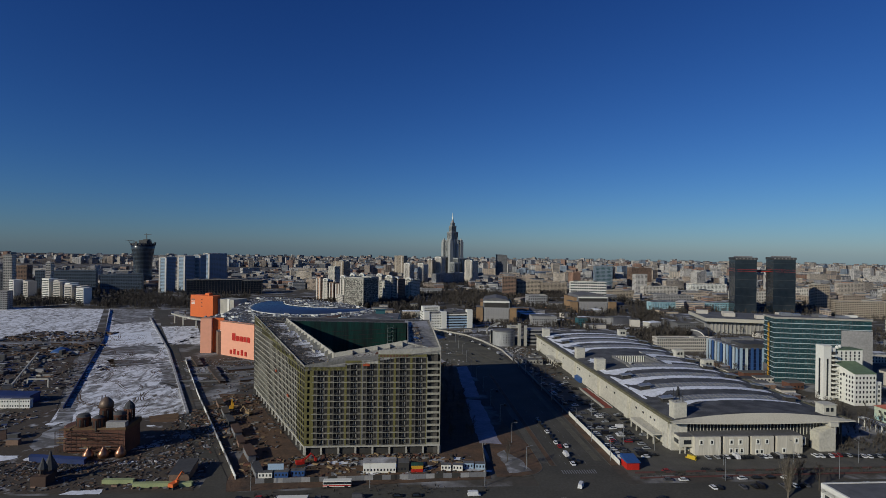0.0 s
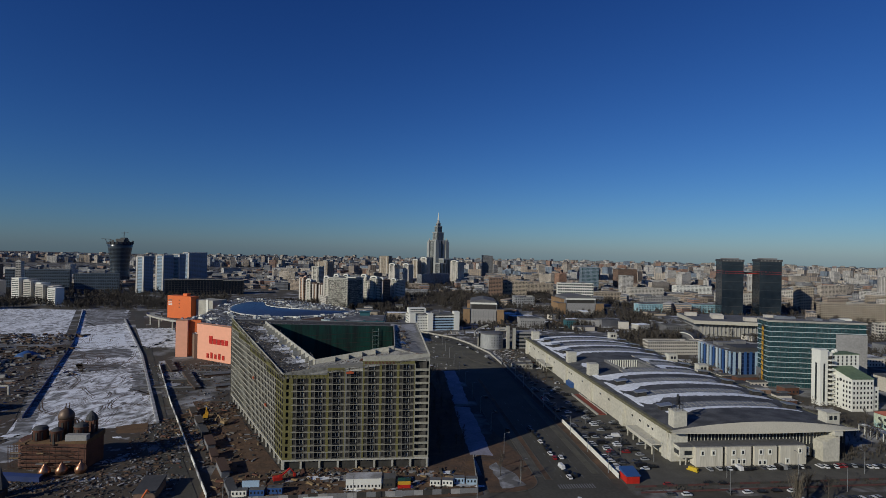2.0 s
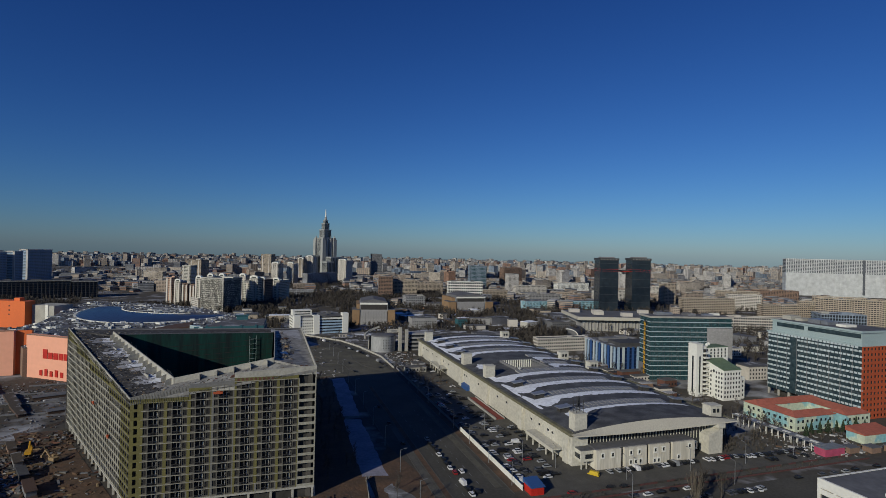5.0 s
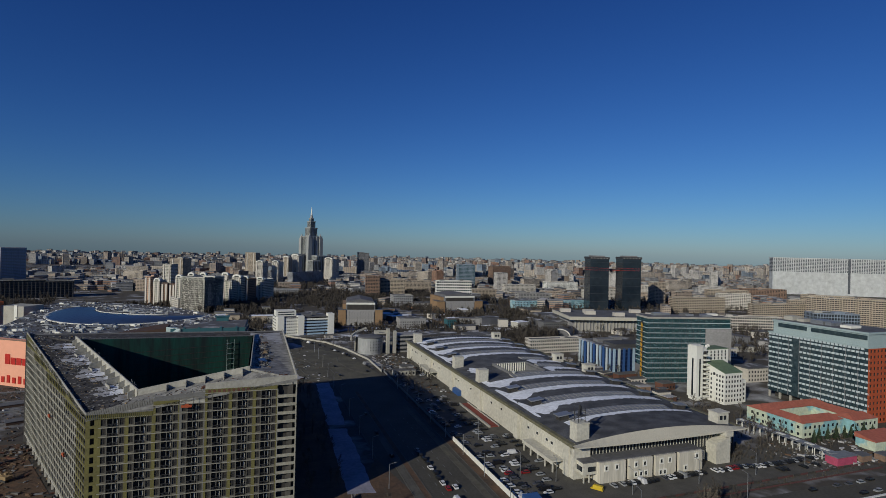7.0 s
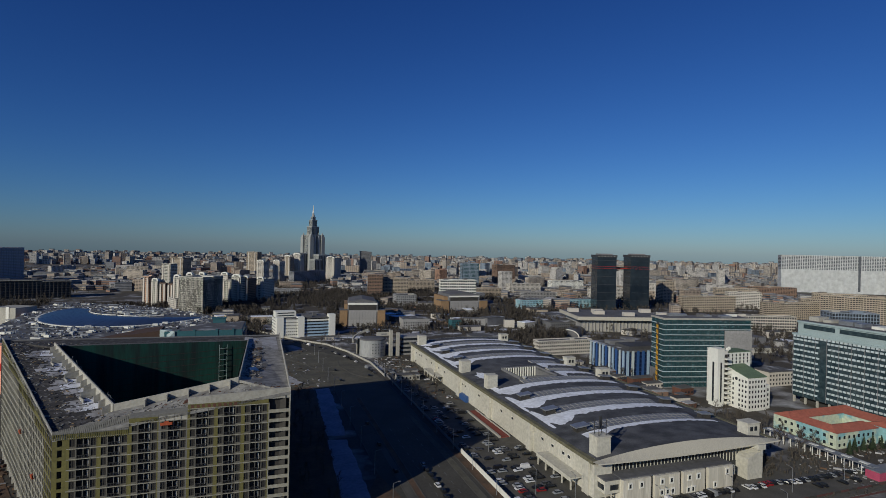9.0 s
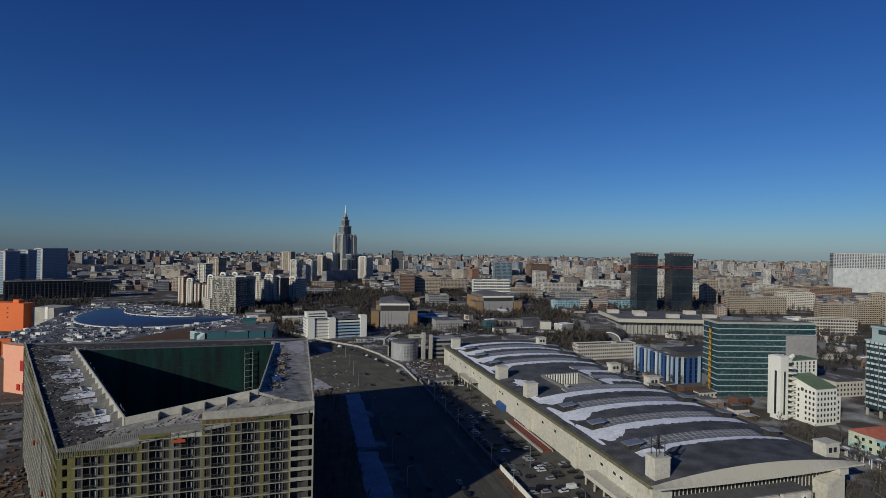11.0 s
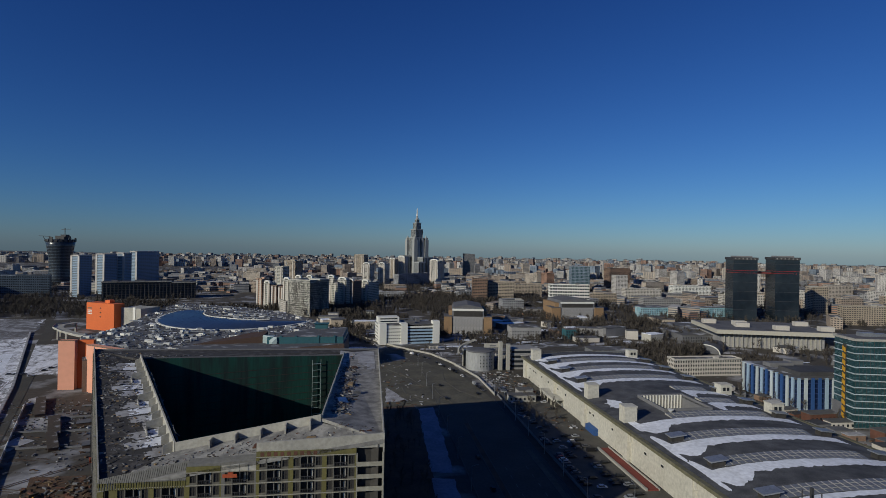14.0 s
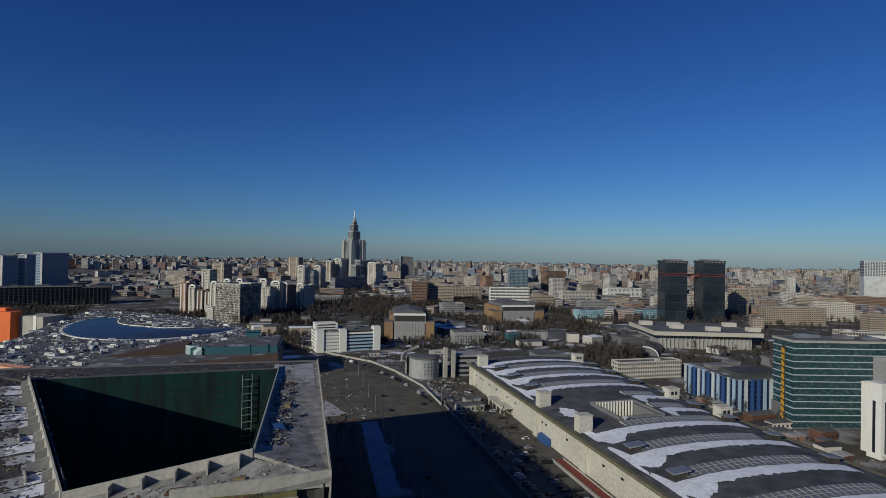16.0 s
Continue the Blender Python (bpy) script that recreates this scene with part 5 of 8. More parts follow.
def tower_pair():
    for x, y, h in ((464, 949, 98.0), (525, 944, 99.0)):
        b = thing("office_tower", Matrix.Translation((x, y, 0)) @ Matrix.Rotation(radians(-9), 4, "Z"), "dark glass office tower with a red band", "tower", "twin dark towers")
        w = 34.6
        part("shaft", Shape().box(-w / 2 + 0.3, w / 2 - 0.3, -w / 2 + 0.3, w / 2 - 0.3, 0, h - 5), "tower_glass", b)
        for k in range(26):
            part("sill", Shape().box(-w / 2, w / 2, -w / 2, w / 2, 2 + k * 3.55, 2.3 + k * 3.55), "red" if k in (20, 21) else "steel" if k % 4 == 0 else "tower_glass", b)
        part("crown", Shape().box(-w / 2 - 0.6, w / 2 + 0.6, -w / 2 - 0.6, w / 2 + 0.6, h - 5, h - 1), "steel", b)
        part("roof_storey", Shape().box(-w / 3, w / 3, -w / 3, w / 3, h - 1, h + 1.2), "smoke_grey", b)
        for i in range(6):
            part("vent", Shape().box(-16 + i * 5.6, -14 + i * 5.6, -w / 2 - 0.75, -w / 2 - 0.5, h - 4, h - 2.6), "grey", b)
    b = thing("sky_bridge", Matrix.Translation((497, 947, 0)), "thin red-edged bridge joining the two towers", "bridge")
    part("deck", Shape().box(-14, 14, -3, 3, 72, 75.5), "steel", b)
    part("edge", Shape().box(-14, 14, -3.2, -3, 72.6, 73.6), "red", b)


def palace_tower():
    b = thing("skyscraper", Matrix.Translation((-102, 1985, 0)) @ Matrix.Rotation(radians(37), 4, "Z"), "stepped pale high-rise with a slender spire", "skyscraper")
    def tier(w, z0, z1, mat_name="stone"):
        sh = Shape().box(-w / 2, w / 2, -w / 2, w / 2, z0, z1)
        part("tier", sh, mat_name, b)
        n = max(3, int(w / 5))
        st = Shape()
        for i in range(n):
            x = -w / 2 + (i + 0.3) * w / n
            for s in (-1, 1):
                st.box(x, x + w / n * 0.42, s * w / 2 - 0.3, s * w / 2 + 0.3, z0 + 2, z1 - 3)
                st.box(s * w / 2 - 0.3, s * w / 2 + 0.3, x, x + w / n * 0.42, z0 + 2, z1 - 3)
        part("window_strip", st, "glass", b)
        part("cornice", Shape().box(-w / 2 - 1, w / 2 + 1, -w / 2 - 1, w / 2 + 1, z1 - 2, z1), mat_name, b)
    tier(47, 0, 141)
    for sx in (-1, 1):
        for sy in (-1, 1):
            part("corner_turret", Shape().box(sx * 23 - 7, sx * 23 + 7, sy * 23 - 7, sy * 23 + 7, 0, 134).box(sx * 23 - 5, sx * 23 + 5, sy * 23 - 5, sy * 23 + 5, 134, 141).turn_body([(3.4, 141), (2.4, 144), (0.4, 149)], 8, sx * 23, sy * 23), "stone", b)
            part("bay", Shape().box(sx * 9 - 4, sx * 9 + 4, sy * 24 - 3, sy * 24 + 3, 0, 138), "stone", b)
            part("pinnacle", Shape().turn_body([(2.2, 141), (2.2, 148), (1.2, 152), (0.2, 158)], 8, sx * 14, sy * 14), "stone", b)
    tier(30, 141, 171)
    tier(20, 171, 194)
    tier(12, 194, 205)
    part("lantern", Shape().turn_body([(5, 205), (5, 211), (3.6, 213), (3.2, 218)], 10), "grey", b)
    part("spire", Shape().turn_body([(3.4, 216), (2.0, 228), (0.7, 245)], 8), "white", b, "slender white spire")
    for x, y, w, h in ((-46, 4, 30, 78), (46, -4, 30, 72), (-78, 14, 26, 60), (80, 8, 26, 68), (0, -46, 32, 74), (-30, -66, 30, 58)):
        part("side_wing", Shape().box(x - w / 2, x + w / 2, y - w / 2, y + w / 2, 0, h), "stone", b)
        st = Shape()
        for i in range(5):
            st.box(x - w / 2 + 2 + i * w / 5, x - w / 2 + 5 + i * w / 5, y - w / 2 - 0.3, y + w / 2 + 0.3, 2, h - 4)
            st.box(x - w / 2 - 0.3, x + w / 2 + 0.3, y - w / 2 + 2 + i * w / 5, y - w / 2 + 5 + i * w / 5, 2, h - 4)
        part("window_strip", st, "glass", b)


def white_slab():
    b = thing("apartment_building", Matrix.Translation((1396, 1327, 0)) @ Matrix.Rotation(radians(-22), 4, "Z"), "huge white gridded apartment slab", "building")
    w, d, h = 330, 26, 106
    part("core", Shape().box(-w / 2 + 0.8, w / 2 - 0.8, -d / 2 + 0.8, d / 2 - 0.8, 0, h - 2), "slab_white", b)
    part("window_wall", Shape().box(-w / 2 + 0.7, w / 2 - 0.7, -d / 2 + 0.7, d / 2 - 0.7, h * 0.62, h - 3), "far_window", b)
    sh = Shape()
    for k in range(27):
        sh.box(-w / 2, w / 2, -d / 2, d / 2, k * 4, k * 4 + 1.2)
    for i in range(56):
        x = -w / 2 + i * (w - 2) / 55
        sh.box(x, x + 2, -d / 2, -d / 2 + 1.2, 0, h)
    part("grid_wall", sh, "slab_white", b)
    part("slot", Shape().box(30, 36, -d / 2 - 0.3, -d / 2 - 0.004, 6, h - 1), "far_window", b)


teal_office()
blue_building()
white_building()
big_office()
red_roof_school()
drum_building()
white_lab()
hangar(at(139, 744, 0, -8.4), 58, 60, 33, "old ochre brick hangar with grey sliding doors")
hangar(at(326, 862), 80, 60, 30, "old brick hangar with a pale arched roof")
flat_hall()
tower_pair()
palace_tower()
white_slab()
block("office_building", at(299, 525), 60, 12, 4, "long pale low office block", wall="cream", fh=3.3, bay=2.2, split=True)
block("office_building", Matrix.Translation((209, 1010, 0)), 66, 16, 9, "wide white gridded office block", wall="white", fh=5.0, bay=4, sill=2.0, split=True)
block("office_building", Matrix.Translation((330, 1420, 0)), 44, 30, 18, "blue-green glass office tower", wall="far_blue", glazing="teal_glass", fh=3.6, sill=0.8)
block("apartment_building", Matrix.Translation((448, 1500, 0)) @ Matrix.Rotation(0.3, 4, "Z"), 60, 26, 20, "orange-brown brick apartment tower", wall="brown")
block("office_building", Matrix.Translation((90, 2150, 0)), 44, 44, 28, "dark high office tower block", wall="smoke_grey")
block("apartment_building", Matrix.Translation((70, 1180, 0)), 30, 26, 15, "brown brick apartment tower", wall="brown")
block("apartment_building", Matrix.Translation((112, 1200, 0)), 56, 22, 12, "grey-brown brick apartment slab block", wall="beige")
block("office_building", Matrix.Translation((566, 694, 0)) @ Matrix.Rotation(radians(-12), 4, "Z"), 80, 16, 5, "long cream low office block", wall="cream", fh=3.8)
block("apartment_building", Matrix.Translation((700, 790, 0)) @ Matrix.Rotation(radians(-8), 4, "Z"), 86, 16, 9, "long brown panel apartment block", wall="beige")
block("apartment_building", Matrix.Translation((765, 720, 0)) @ Matrix.Rotation(radians(-50), 4, "Z"), 110, 17, 14, "tall beige brick apartment block", wall="beige")
block("office_building", Matrix.Translation((600, 600, 0)) @ Matrix.Rotation(radians(-20), 4, "Z"), 50, 26, 9, "blue-grey glass office block with rounded corner", wall="far_blue", fh=3.9, sill=0.8)
for x, y, w, d, fl, wall, turn, text in ((640, 905, 100, 15, 9, "beige", -4, "long brown brick apartment block"), (830, 840, 90, 15, 9, "beige", -30, "long brown panel apartment block with balconies"), (900, 780, 80, 15, 8, "brown", -45, "brown brick apartment block with balconies"),
                                         (560, 1120, 80, 16, 8, "cream", 4, "pale panel apartment block with flat roof"), (660, 1060, 26, 22, 15, "beige", 0, "beige brick apartment tower block"), (390, 1080, 70, 20, 6, "grey", 8, "grey low works building with snow"), (300, 1180, 80, 30, 6, "beige", 8, "beige low works building with snow"),
                                         (180, 1300, 70, 20, 9, "beige", 8, "beige panel apartment block with flat roof"), (420, 1250, 80, 20, 8, "cream", 8, "cream panel apartment block with flat roof"), (560, 1330, 90, 24, 9, "white", 8, "white panel apartment block with flat roof"), (720, 1240, 70, 16, 9, "cream", -15, "cream panel apartment block with flat roof"),
                                         (860, 1100, 90, 16, 9, "beige", -15, "brown panel apartment block with flat roof"), (980, 960, 90, 16, 9, "beige", -40, "brown panel apartment block with flat roof"), (1000, 1150, 100, 16, 9, "brown", -20, "brown brick apartment block with flat roof"), (760, 960, 60, 16, 10, "cream", -20, "cream panel apartment block with flat roof"), (620, 480, 60, 30, 9, "grey", 0, "grey office block with flat roof")):
    block("apartment_building", Matrix.Translation((x, y, 0)) @ Matrix.Rotation(radians(turn), 4, "Z"), w, d, fl, text, wall=wall, bay=3.4, sill=1.3, pier=1.2, units=2)

# ---- shopping centre ----
def mall():
    b = thing("shopping_centre", TURN, "huge flat-roofed shopping centre with a blue glass crescent dome", "shopping centre")
    R = 21.5
    poly = [(-172, 505), (-60, 535), (0, 561), (2, 618), (-14, 628), (-40, 711), (-84, 778), (-140, 830), (-230, 880), (-232, 842), (-224, 740), (-214, 655), (-222, 605)]
    part("body", Shape().prism(poly, 0, R), ("brown"), b, "brown clad body")
    part("roof_deck", Shape().prism(poly, R, R + 0.3), "mall_roof", b, "grey roof with patches of snow")
    part("corner_block", Shape().prism([(-62, 562), (-1, 563), (1, 614), (-30, 612), (-40, 600)], R + 0.3, R + 5.6), "teal", b, "teal clad corner block")
    part("corner_roof", Shape().prism([(-60, 562.6), (-1.6, 563.6), (0.4, 613.4), (-30, 611.4), (-39, 599)], R + 5.6, R + 5.9), "mall_roof", b, "pale grey roof")
    part("corner_prow", Shape().prism([(-66, 566), (-58, 560.5), (-54, 561), (-58, 572)], R + 0.3, [R + 7, R + 1.5, R + 5.6, R + 5.9]), "pale_teal", b, "pale teal prow")
    part("corner_turret", Shape().box(-28, -17, 606, 613, R + 5.6, R + 10).box(-29, -16, 605, 614, R + 10, R + 10.4), "teal", b)
    for u in (-52, -40, -22, -9):
        part("pylon", Shape().box(u, u + 1.6, 562.2, 563.8, R + 0.3, R + 6.6), "teal", b)
    part("wedge_wall", Shape().prism([(-118, 560), (-66, 566), (-66, 590), (-80, 588)], R + 0.3, [R + 0.6, R + 6, R + 6.5, R + 5.4]), "wedge", b, "dark brown wedge-shaped wall")
    # crescent dome: a glass band that swells from one tip and ends bluntly at the other
    n, rings = 64, 9

    def edges(t):
        a = radians(-29 - 152 * t)
        o = Vector((-118 + 88 * math.cos(a), 748 + 112 * math.sin(a)))
        wide = 47 * min(1.0, t / 0.5) ** 0.85 * math.sqrt(1 - 0.7 * max(0.0, (t - 0.88) / 0.12) ** 2)
        return o, o + (Vector((-90, 785)) - o).normalized() * wide, 4.6 * min(1.0, 3.2 * t) ** 0.8
    sh = Shape()
    for k in range(rings):
        c = k / (rings - 1)
        for q in range(n + 1):
            o, i, lift = edges(q / n)
            p = o.lerp(i, c ** 1.1)
            sh.v.append((p.x, p.y, R + 0.6 + lift * math.sin(c * math.pi * 0.5)))
    sh.f = [(k * (n + 1) + q + 1, k * (n + 1) + q, (k + 1) * (n + 1) + q, (k + 1) * (n + 1) + q + 1) for k in range(rings - 1) for q in range(n)]
    sh.m = [0] * len(sh.f)
    dome = part("crescent_dome", sh, "dome_glass", b, "deep blue glass crescent dome")
    dome.data.polygons.foreach_set("use_smooth", [True] * len(dome.data.polygons))
    for q in range(2, n, 2):
        rib = Shape()
        for k in range(rings - 1):
            p, r = sh.v[k * (n + 1) + q], sh.v[(k + 1) * (n + 1) + q]
            rib.beam((p[0], p[1], p[2] + 0.03), (r[0], r[1], r[2] + 0.03), 0.16, 0.08)
        part("dome_rib", rib, "dome_glass", b)
    front, inner_arc = [tuple(edges(q / n)[0]) for q in range(n + 1)], [tuple(edges(q / n)[1]) for q in range(n + 1)]
    part("dome_roof", Shape().prism(inner_arc[::-1], R + 0.3, [R + 0.55 + edges(q / n)[2] for q in range(n + 1)][::-1]), "mall_roof", b, "snow-flecked roof inside the crescent")
    rim = Shape()
    for p, q in zip(front, front[1:]):
        rim.beam((p[0], p[1], R + 0.6), (q[0], q[1], R + 0.6), 2.2, 0.7)
    part("dome_rim", rim, "white", b, "white rim")
    for near in (0.02, 0.16, 0.3, 0.46):
        arc = Shape()
        middle = Vector((-95, 775))
        pts = [Vector(inner_arc[q]).lerp(middle, near) for q in range(14, n - 2, 2)]
        for p, q in zip(pts, pts[1:]):
            arc.beam((p.x, p.y, R + 5.5), (q.x, q.y, R + 5.5), 1.0, 0.6)
        part("roof_arc", arc, "white" if near < 0.1 else "metal", b, "pale curved roof upstand")
    front_poly, inner_poly = front + inner_arc[::-1], inner_arc

    def inside(ring, u, v):
        c = False
        for (x0, y0), (x1, y1) in zip(ring, ring[1:] + ring[:1]):
            if (y0 > v) != (y1 > v) and u < (x1 - x0) * (v - y0) / (y1 - y0) + x0:
                c = not c
        return c

    def top(u, v):
        """Roof height under a unit, None on the glass or off the roof."""
        if not inside(poly, u, v) or (u > -122 and v < 592) or (u > -42 and v < 618) or inside(front_poly, u, v):
            return None
        if inside(inner_poly, u, v):
            return R + 5.0 if u < -80 else None
        return R + 0.3
    # roof plant
    units = [Shape().box(-1.6, 1.6, -1, 1, 0, 1.5).box(-1.2, 1.2, -0.7, 0.7, 1.5, 1.9).mesh("roof_unit", "metal"),
             Shape().box(-2.4, 2.4, -1.2, 1.2, 0, 1.9).box(2.4, 3.6, -0.5, 0.5, 0.3, 1.2).mesh("roof_unit", "white"),
             Shape().turn_body([(0.9, 0), (0.9, 1.2), (1.2, 1.3), (1.2, 1.9)], 10).mesh("roof_unit", "metal"),
             Shape().box(-6, 6, -0.5, 0.5, 0.5, 1.3).box(-5, -4.6, -0.4, 0.4, 0, 0.5).box(4.6, 5, -0.4, 0.4, 0, 0.5).mesh("duct", "metal")]
    rnd = random.Random(5)
    made = 0
    while made < 150:
        u, v = rnd.uniform(-260, 0), rnd.choice((rnd.uniform(530, 660), rnd.uniform(530, 860)))
        z = top(u, v)
        if z is None:
            continue
        k = rnd.choice((0, 0, 1, 1, 2, 3))
        part("duct" if k == 3 else "roof_unit", units[k], (), b, "", Matrix.Translation((u, v, z)) @ Matrix.Rotation(rnd.choice((0, math.pi / 2, 0.4, -0.46)), 4, "Z"))
        made += 1
    more = Shape()
    for i in range(5200):
        u, v = rnd.uniform(-300, 0), 505 + 360 * rnd.random() ** 1.6
        z = top(u, v)
        if z is not None:
            s = rnd.uniform(0.35, 1.3)
            more.turned(u, v, rnd.choice((0, 0.26, 0.26, 1.83, rnd.uniform(0, 3))), s * rnd.uniform(1, 3.6), s, z - 0.05, z + rnd.uniform(0.15, 1.0), rnd.choice((0, 0, 1, 2, 2, 3, 3, 3, 4)))
    tagged(part("small_roof_plant", more, ("metal", "white", "smoke_grey", "roof_dark", "snow"), b), kind="stuff")
    return b


def orange_boxes():
    b = thing("store_block", TURN @ Matrix.Translation((7.5, -3.2, 0)) @ Matrix.Diagonal((1.04, 1.04, 0.985, 1)), "peach clad store block with a plain red sign", "store")
    part("wing", Shape().box(-191, -181, 496, 500, 0, 34.5), "peach", b)
    # deeper orange paints in the shade between the two wings
    part("recess", Shape().box(-181, -171, 499.5, 502, 0, 34), "orange", b, "recess coloured deeper orange for its shade")
    slant = Matrix.Translation((-171, 490, 0)) @ Matrix.Rotation(radians(-35), 4, "Z")
    big = part("wing", Shape().box(0, 46, 0, 4.5, 0, 32.6), "peach", b, "", slant)
    part("roof_edge", Shape().box(0, 46, -0.2, 0, 32.2, 32.9), "brown", big)
    part("roof_edge", Shape().box(-191.2, -181, 495.8, 496, 34.1, 34.8), "brown", b)
    # brand sign as plain shapes
    x = 17.0
    for i, (w, h, dz) in enumerate(((4.2, 7.0, 0), (4.0, 4.8, 0), (4.4, 4.8, 0), (3.8, 4.8, 0), (3.8, 4.8, 0))):
        part("sign_shape", Shape().box(x, x + w, -0.4, -0.05, 15.5 + dz, 15.5 + dz + h), "red", big, "plain red sign shape")
        x += w + 0.9
    for k in range(5):
        part("red_panel", Shape().box(14 + k * 5, 16.6 + k * 5, -0.45, -0.05, 2.4, 6.4 + (k % 2) * 1.2), "red", big)
    part("kerb_fence", Shape().box(-160, -118, 484, 484.4, 0, 1.2), "white", b)
    c = thing("store_block", at(-309, 793, 0, -28.5), "bright orange clad store block with small writing bars", "store")
    part("body", Shape().box(0, 45, 0, 13, 0, 31.5), "orange", c)
    part("roof_house", Shape().box(25, 33, 4, 10, 31.5, 35), "orange", c)
    part("side_block", Shape().box(45, 76, 9, 34, 0, 27), "pale_concrete", c, "pale grey side block")
    part("white_fin", Shape().box(64, 68, 8.4, 9, 0, 28), "white", c)
    for k in range(3):
        part("lettering_bar", Shape().box(2, 9, -0.15, -0.02, 22 - k * 2, 23 - k * 2), "white", c)
        part("window", Shape().box(22, 24, -0.15, -0.02, 25 - k * 5, 26.4 - k * 5), "dark", c)
    part("lettering_bar", Shape().box(2, 9, -0.15, -0.02, 24.4, 26), "brown", c)
    d = thing("car_ramp", TURN, "pale concrete car ramp up to the shopping centre roof", "ramp")
    sh = Shape()
    pts = [(-300, 752, 13), (-308, 738, 12.6), (-300, 718, 12.4), (-280, 695, 12), (-255, 672, 11.6), (-225, 652, 12)]
    for p, q in zip(pts, pts[1:]):
        sh.beam(p, q, 9, 0.8)
        sh.beam((p[0] - 4, p[1] - 2, p[2] + 1), (q[0] - 4, q[1] - 2, q[2] + 1), 0.3, 1.2)
    for p in pts:
        sh.box(p[0] - 0.8, p[0] + 0.8, p[1] - 0.8, p[1] + 0.8, 0, p[2])
    part("deck", sh, "pale_concrete", d)


mall()
orange_boxes()


# ---- towers and apartment blocks to the far side ----
def slab_tower(x, y, w, d, h, turn):
    b = thing("apartment_tower", Matrix.Translation((x, y, 0)) @ Matrix.Rotation(radians(turn), 4, "Z"), "blue-grey glass tower with a white framed end", "tower", "row of slab towers")
    part("shaft", Shape().box(-w / 2, w / 2, -d / 2, d / 2, 0, h), "slate_blue", b)
    st = Shape().box(-w / 2 - 0.12, w / 2 + 0.12, -d / 2 - 0.12, d / 2 + 0.12, 1.5, 2.9).mesh("window_band", "haze_glass")
    bal = Shape().box(-w / 2 + 3, w / 2 - 3, -d / 2 - 0.5, -d / 2, 0.3, 1.5).mesh("balcony", "pale_blue")
    for k in range(int(h / 3.2)):
        part("window_band", st, (), b, "", Matrix.Translation((0, 0, k * 3.2)))
        part("balcony", bal, (), b, "", Matrix.Translation((0, 0, k * 3.2)))
    fr = Shape().box(-w / 2 - 0.6, -w / 2 + 3.4, -d / 2 - 0.8, -d / 2 + 0.5, 0, h + 2).box(w / 2 - 3.4, w / 2 + 0.6, -d / 2 - 0.8, -d / 2 + 0.5, 0, h + 2)
    fr.box(-w / 2 - 0.6, w / 2 + 0.6, -d / 2 - 0.8, d / 2, h, h + 2)
    part("white_frame", fr, "far_white", b)
    for i in range(int(d / 6)):
        y0 = -d / 2 + 3 + i * 6
        part("pilaster", Shape().box(w / 2, w / 2 + 0.3, y0, y0 + 0.8, 0, h), "slate_blue", b)


slab_tower(-692, 1121, 19, 27, 77, -12)
slab_tower(-687, 1188, 20, 31, 79, -12)
slab_tower(-673, 1223, 19, 20, 81, -12)
slab_tower(-684, 1319, 18, 66, 84, -12)


def curved_tower():
    b = thing("tower_under_construction", Matrix.Translation((-924, 1383, 0)) @ Matrix.Diagonal((1.05, 1.05, 1.07, 1)), "dark waisted tower under construction with a crane", "tower")
    profile = [(25, 0), (22, 20), (21, 40), (22.5, 62), (26, 84), (29.5, 102)]

    def radius(z):
        for (r0, z0), (r1, z1) in zip(profile, profile[1:]):
            if z <= z1:
                return r0 + (r1 - r0) * (z - z0) / (z1 - z0)
        return profile[-1][0]
    part("shaft", Shape().turn_body(profile, 20), "black_glass", b)
    for k in range(30):
        z = 2 + k * 3.3
        part("floor_band", Shape().turn_body([(radius(z) + 0.3, z), (radius(z + 0.6) + 0.3, z + 0.6)], 20), "slate_dark", b)
    rnd = random.Random(31)
    part("core", Shape().box(-6, 17, -9, 9, 102, 110).box(4, 16, -6, 6, 110, 113), "steel", b)
    frame_work = Shape()
    for i in range(20):
        a = 2 * math.pi * i / 20
        frame_work.turned(29 * math.cos(a), 29 * math.sin(a), a, 1.6, 6, 97, 102 + rnd.uniform(-2, 4.5) + 2.5 * math.cos(a))
    for i in range(16):
        a = rnd.uniform(0, 6.28)
        r = rnd.uniform(14, 27)
        frame_work.box(r * math.cos(a) - 0.4, r * math.cos(a) + 0.4, r * math.sin(a) - 0.4, r * math.sin(a) + 0.4, 101, 104 + rnd.uniform(0, 6))
    frame_work.beam((-18, -6, 108), (-42, -10, 109.5), 1.0, 1.0).beam((-30, -8, 101), (-34, -9, 109), 0.8, 0.8)
    tagged(part("form_work", frame_work, "steel", b, "ragged dark steel formwork"), kind="stuff")
    part("crane", Shape().box(9, 10.2, -0.6, 0.6, 113, 128).beam((2, 0, 124.5), (22, 0, 125.5), 0.7, 0.9), "steel", b, "dark tower crane")
    stand = thing("stand", Matrix.Translation((-774, 1216, 0)) @ Matrix.Rotation(radians(-8), 4, "Z"), "pale sloping terrace of long steps beside the tower", "terrace")
    for k in range(7):
        part("step", Shape().prism([(0, k * 7), (86, k * 7), (86, k * 7 + 4), (0, k * 7 + 4)], 0, [2 + k * 2.4, 7 + k * 3.4, 7 + k * 3.4, 2 + k * 2.4]), "pale_concrete" if k % 2 else "smoke_grey", stand)


curved_tower()


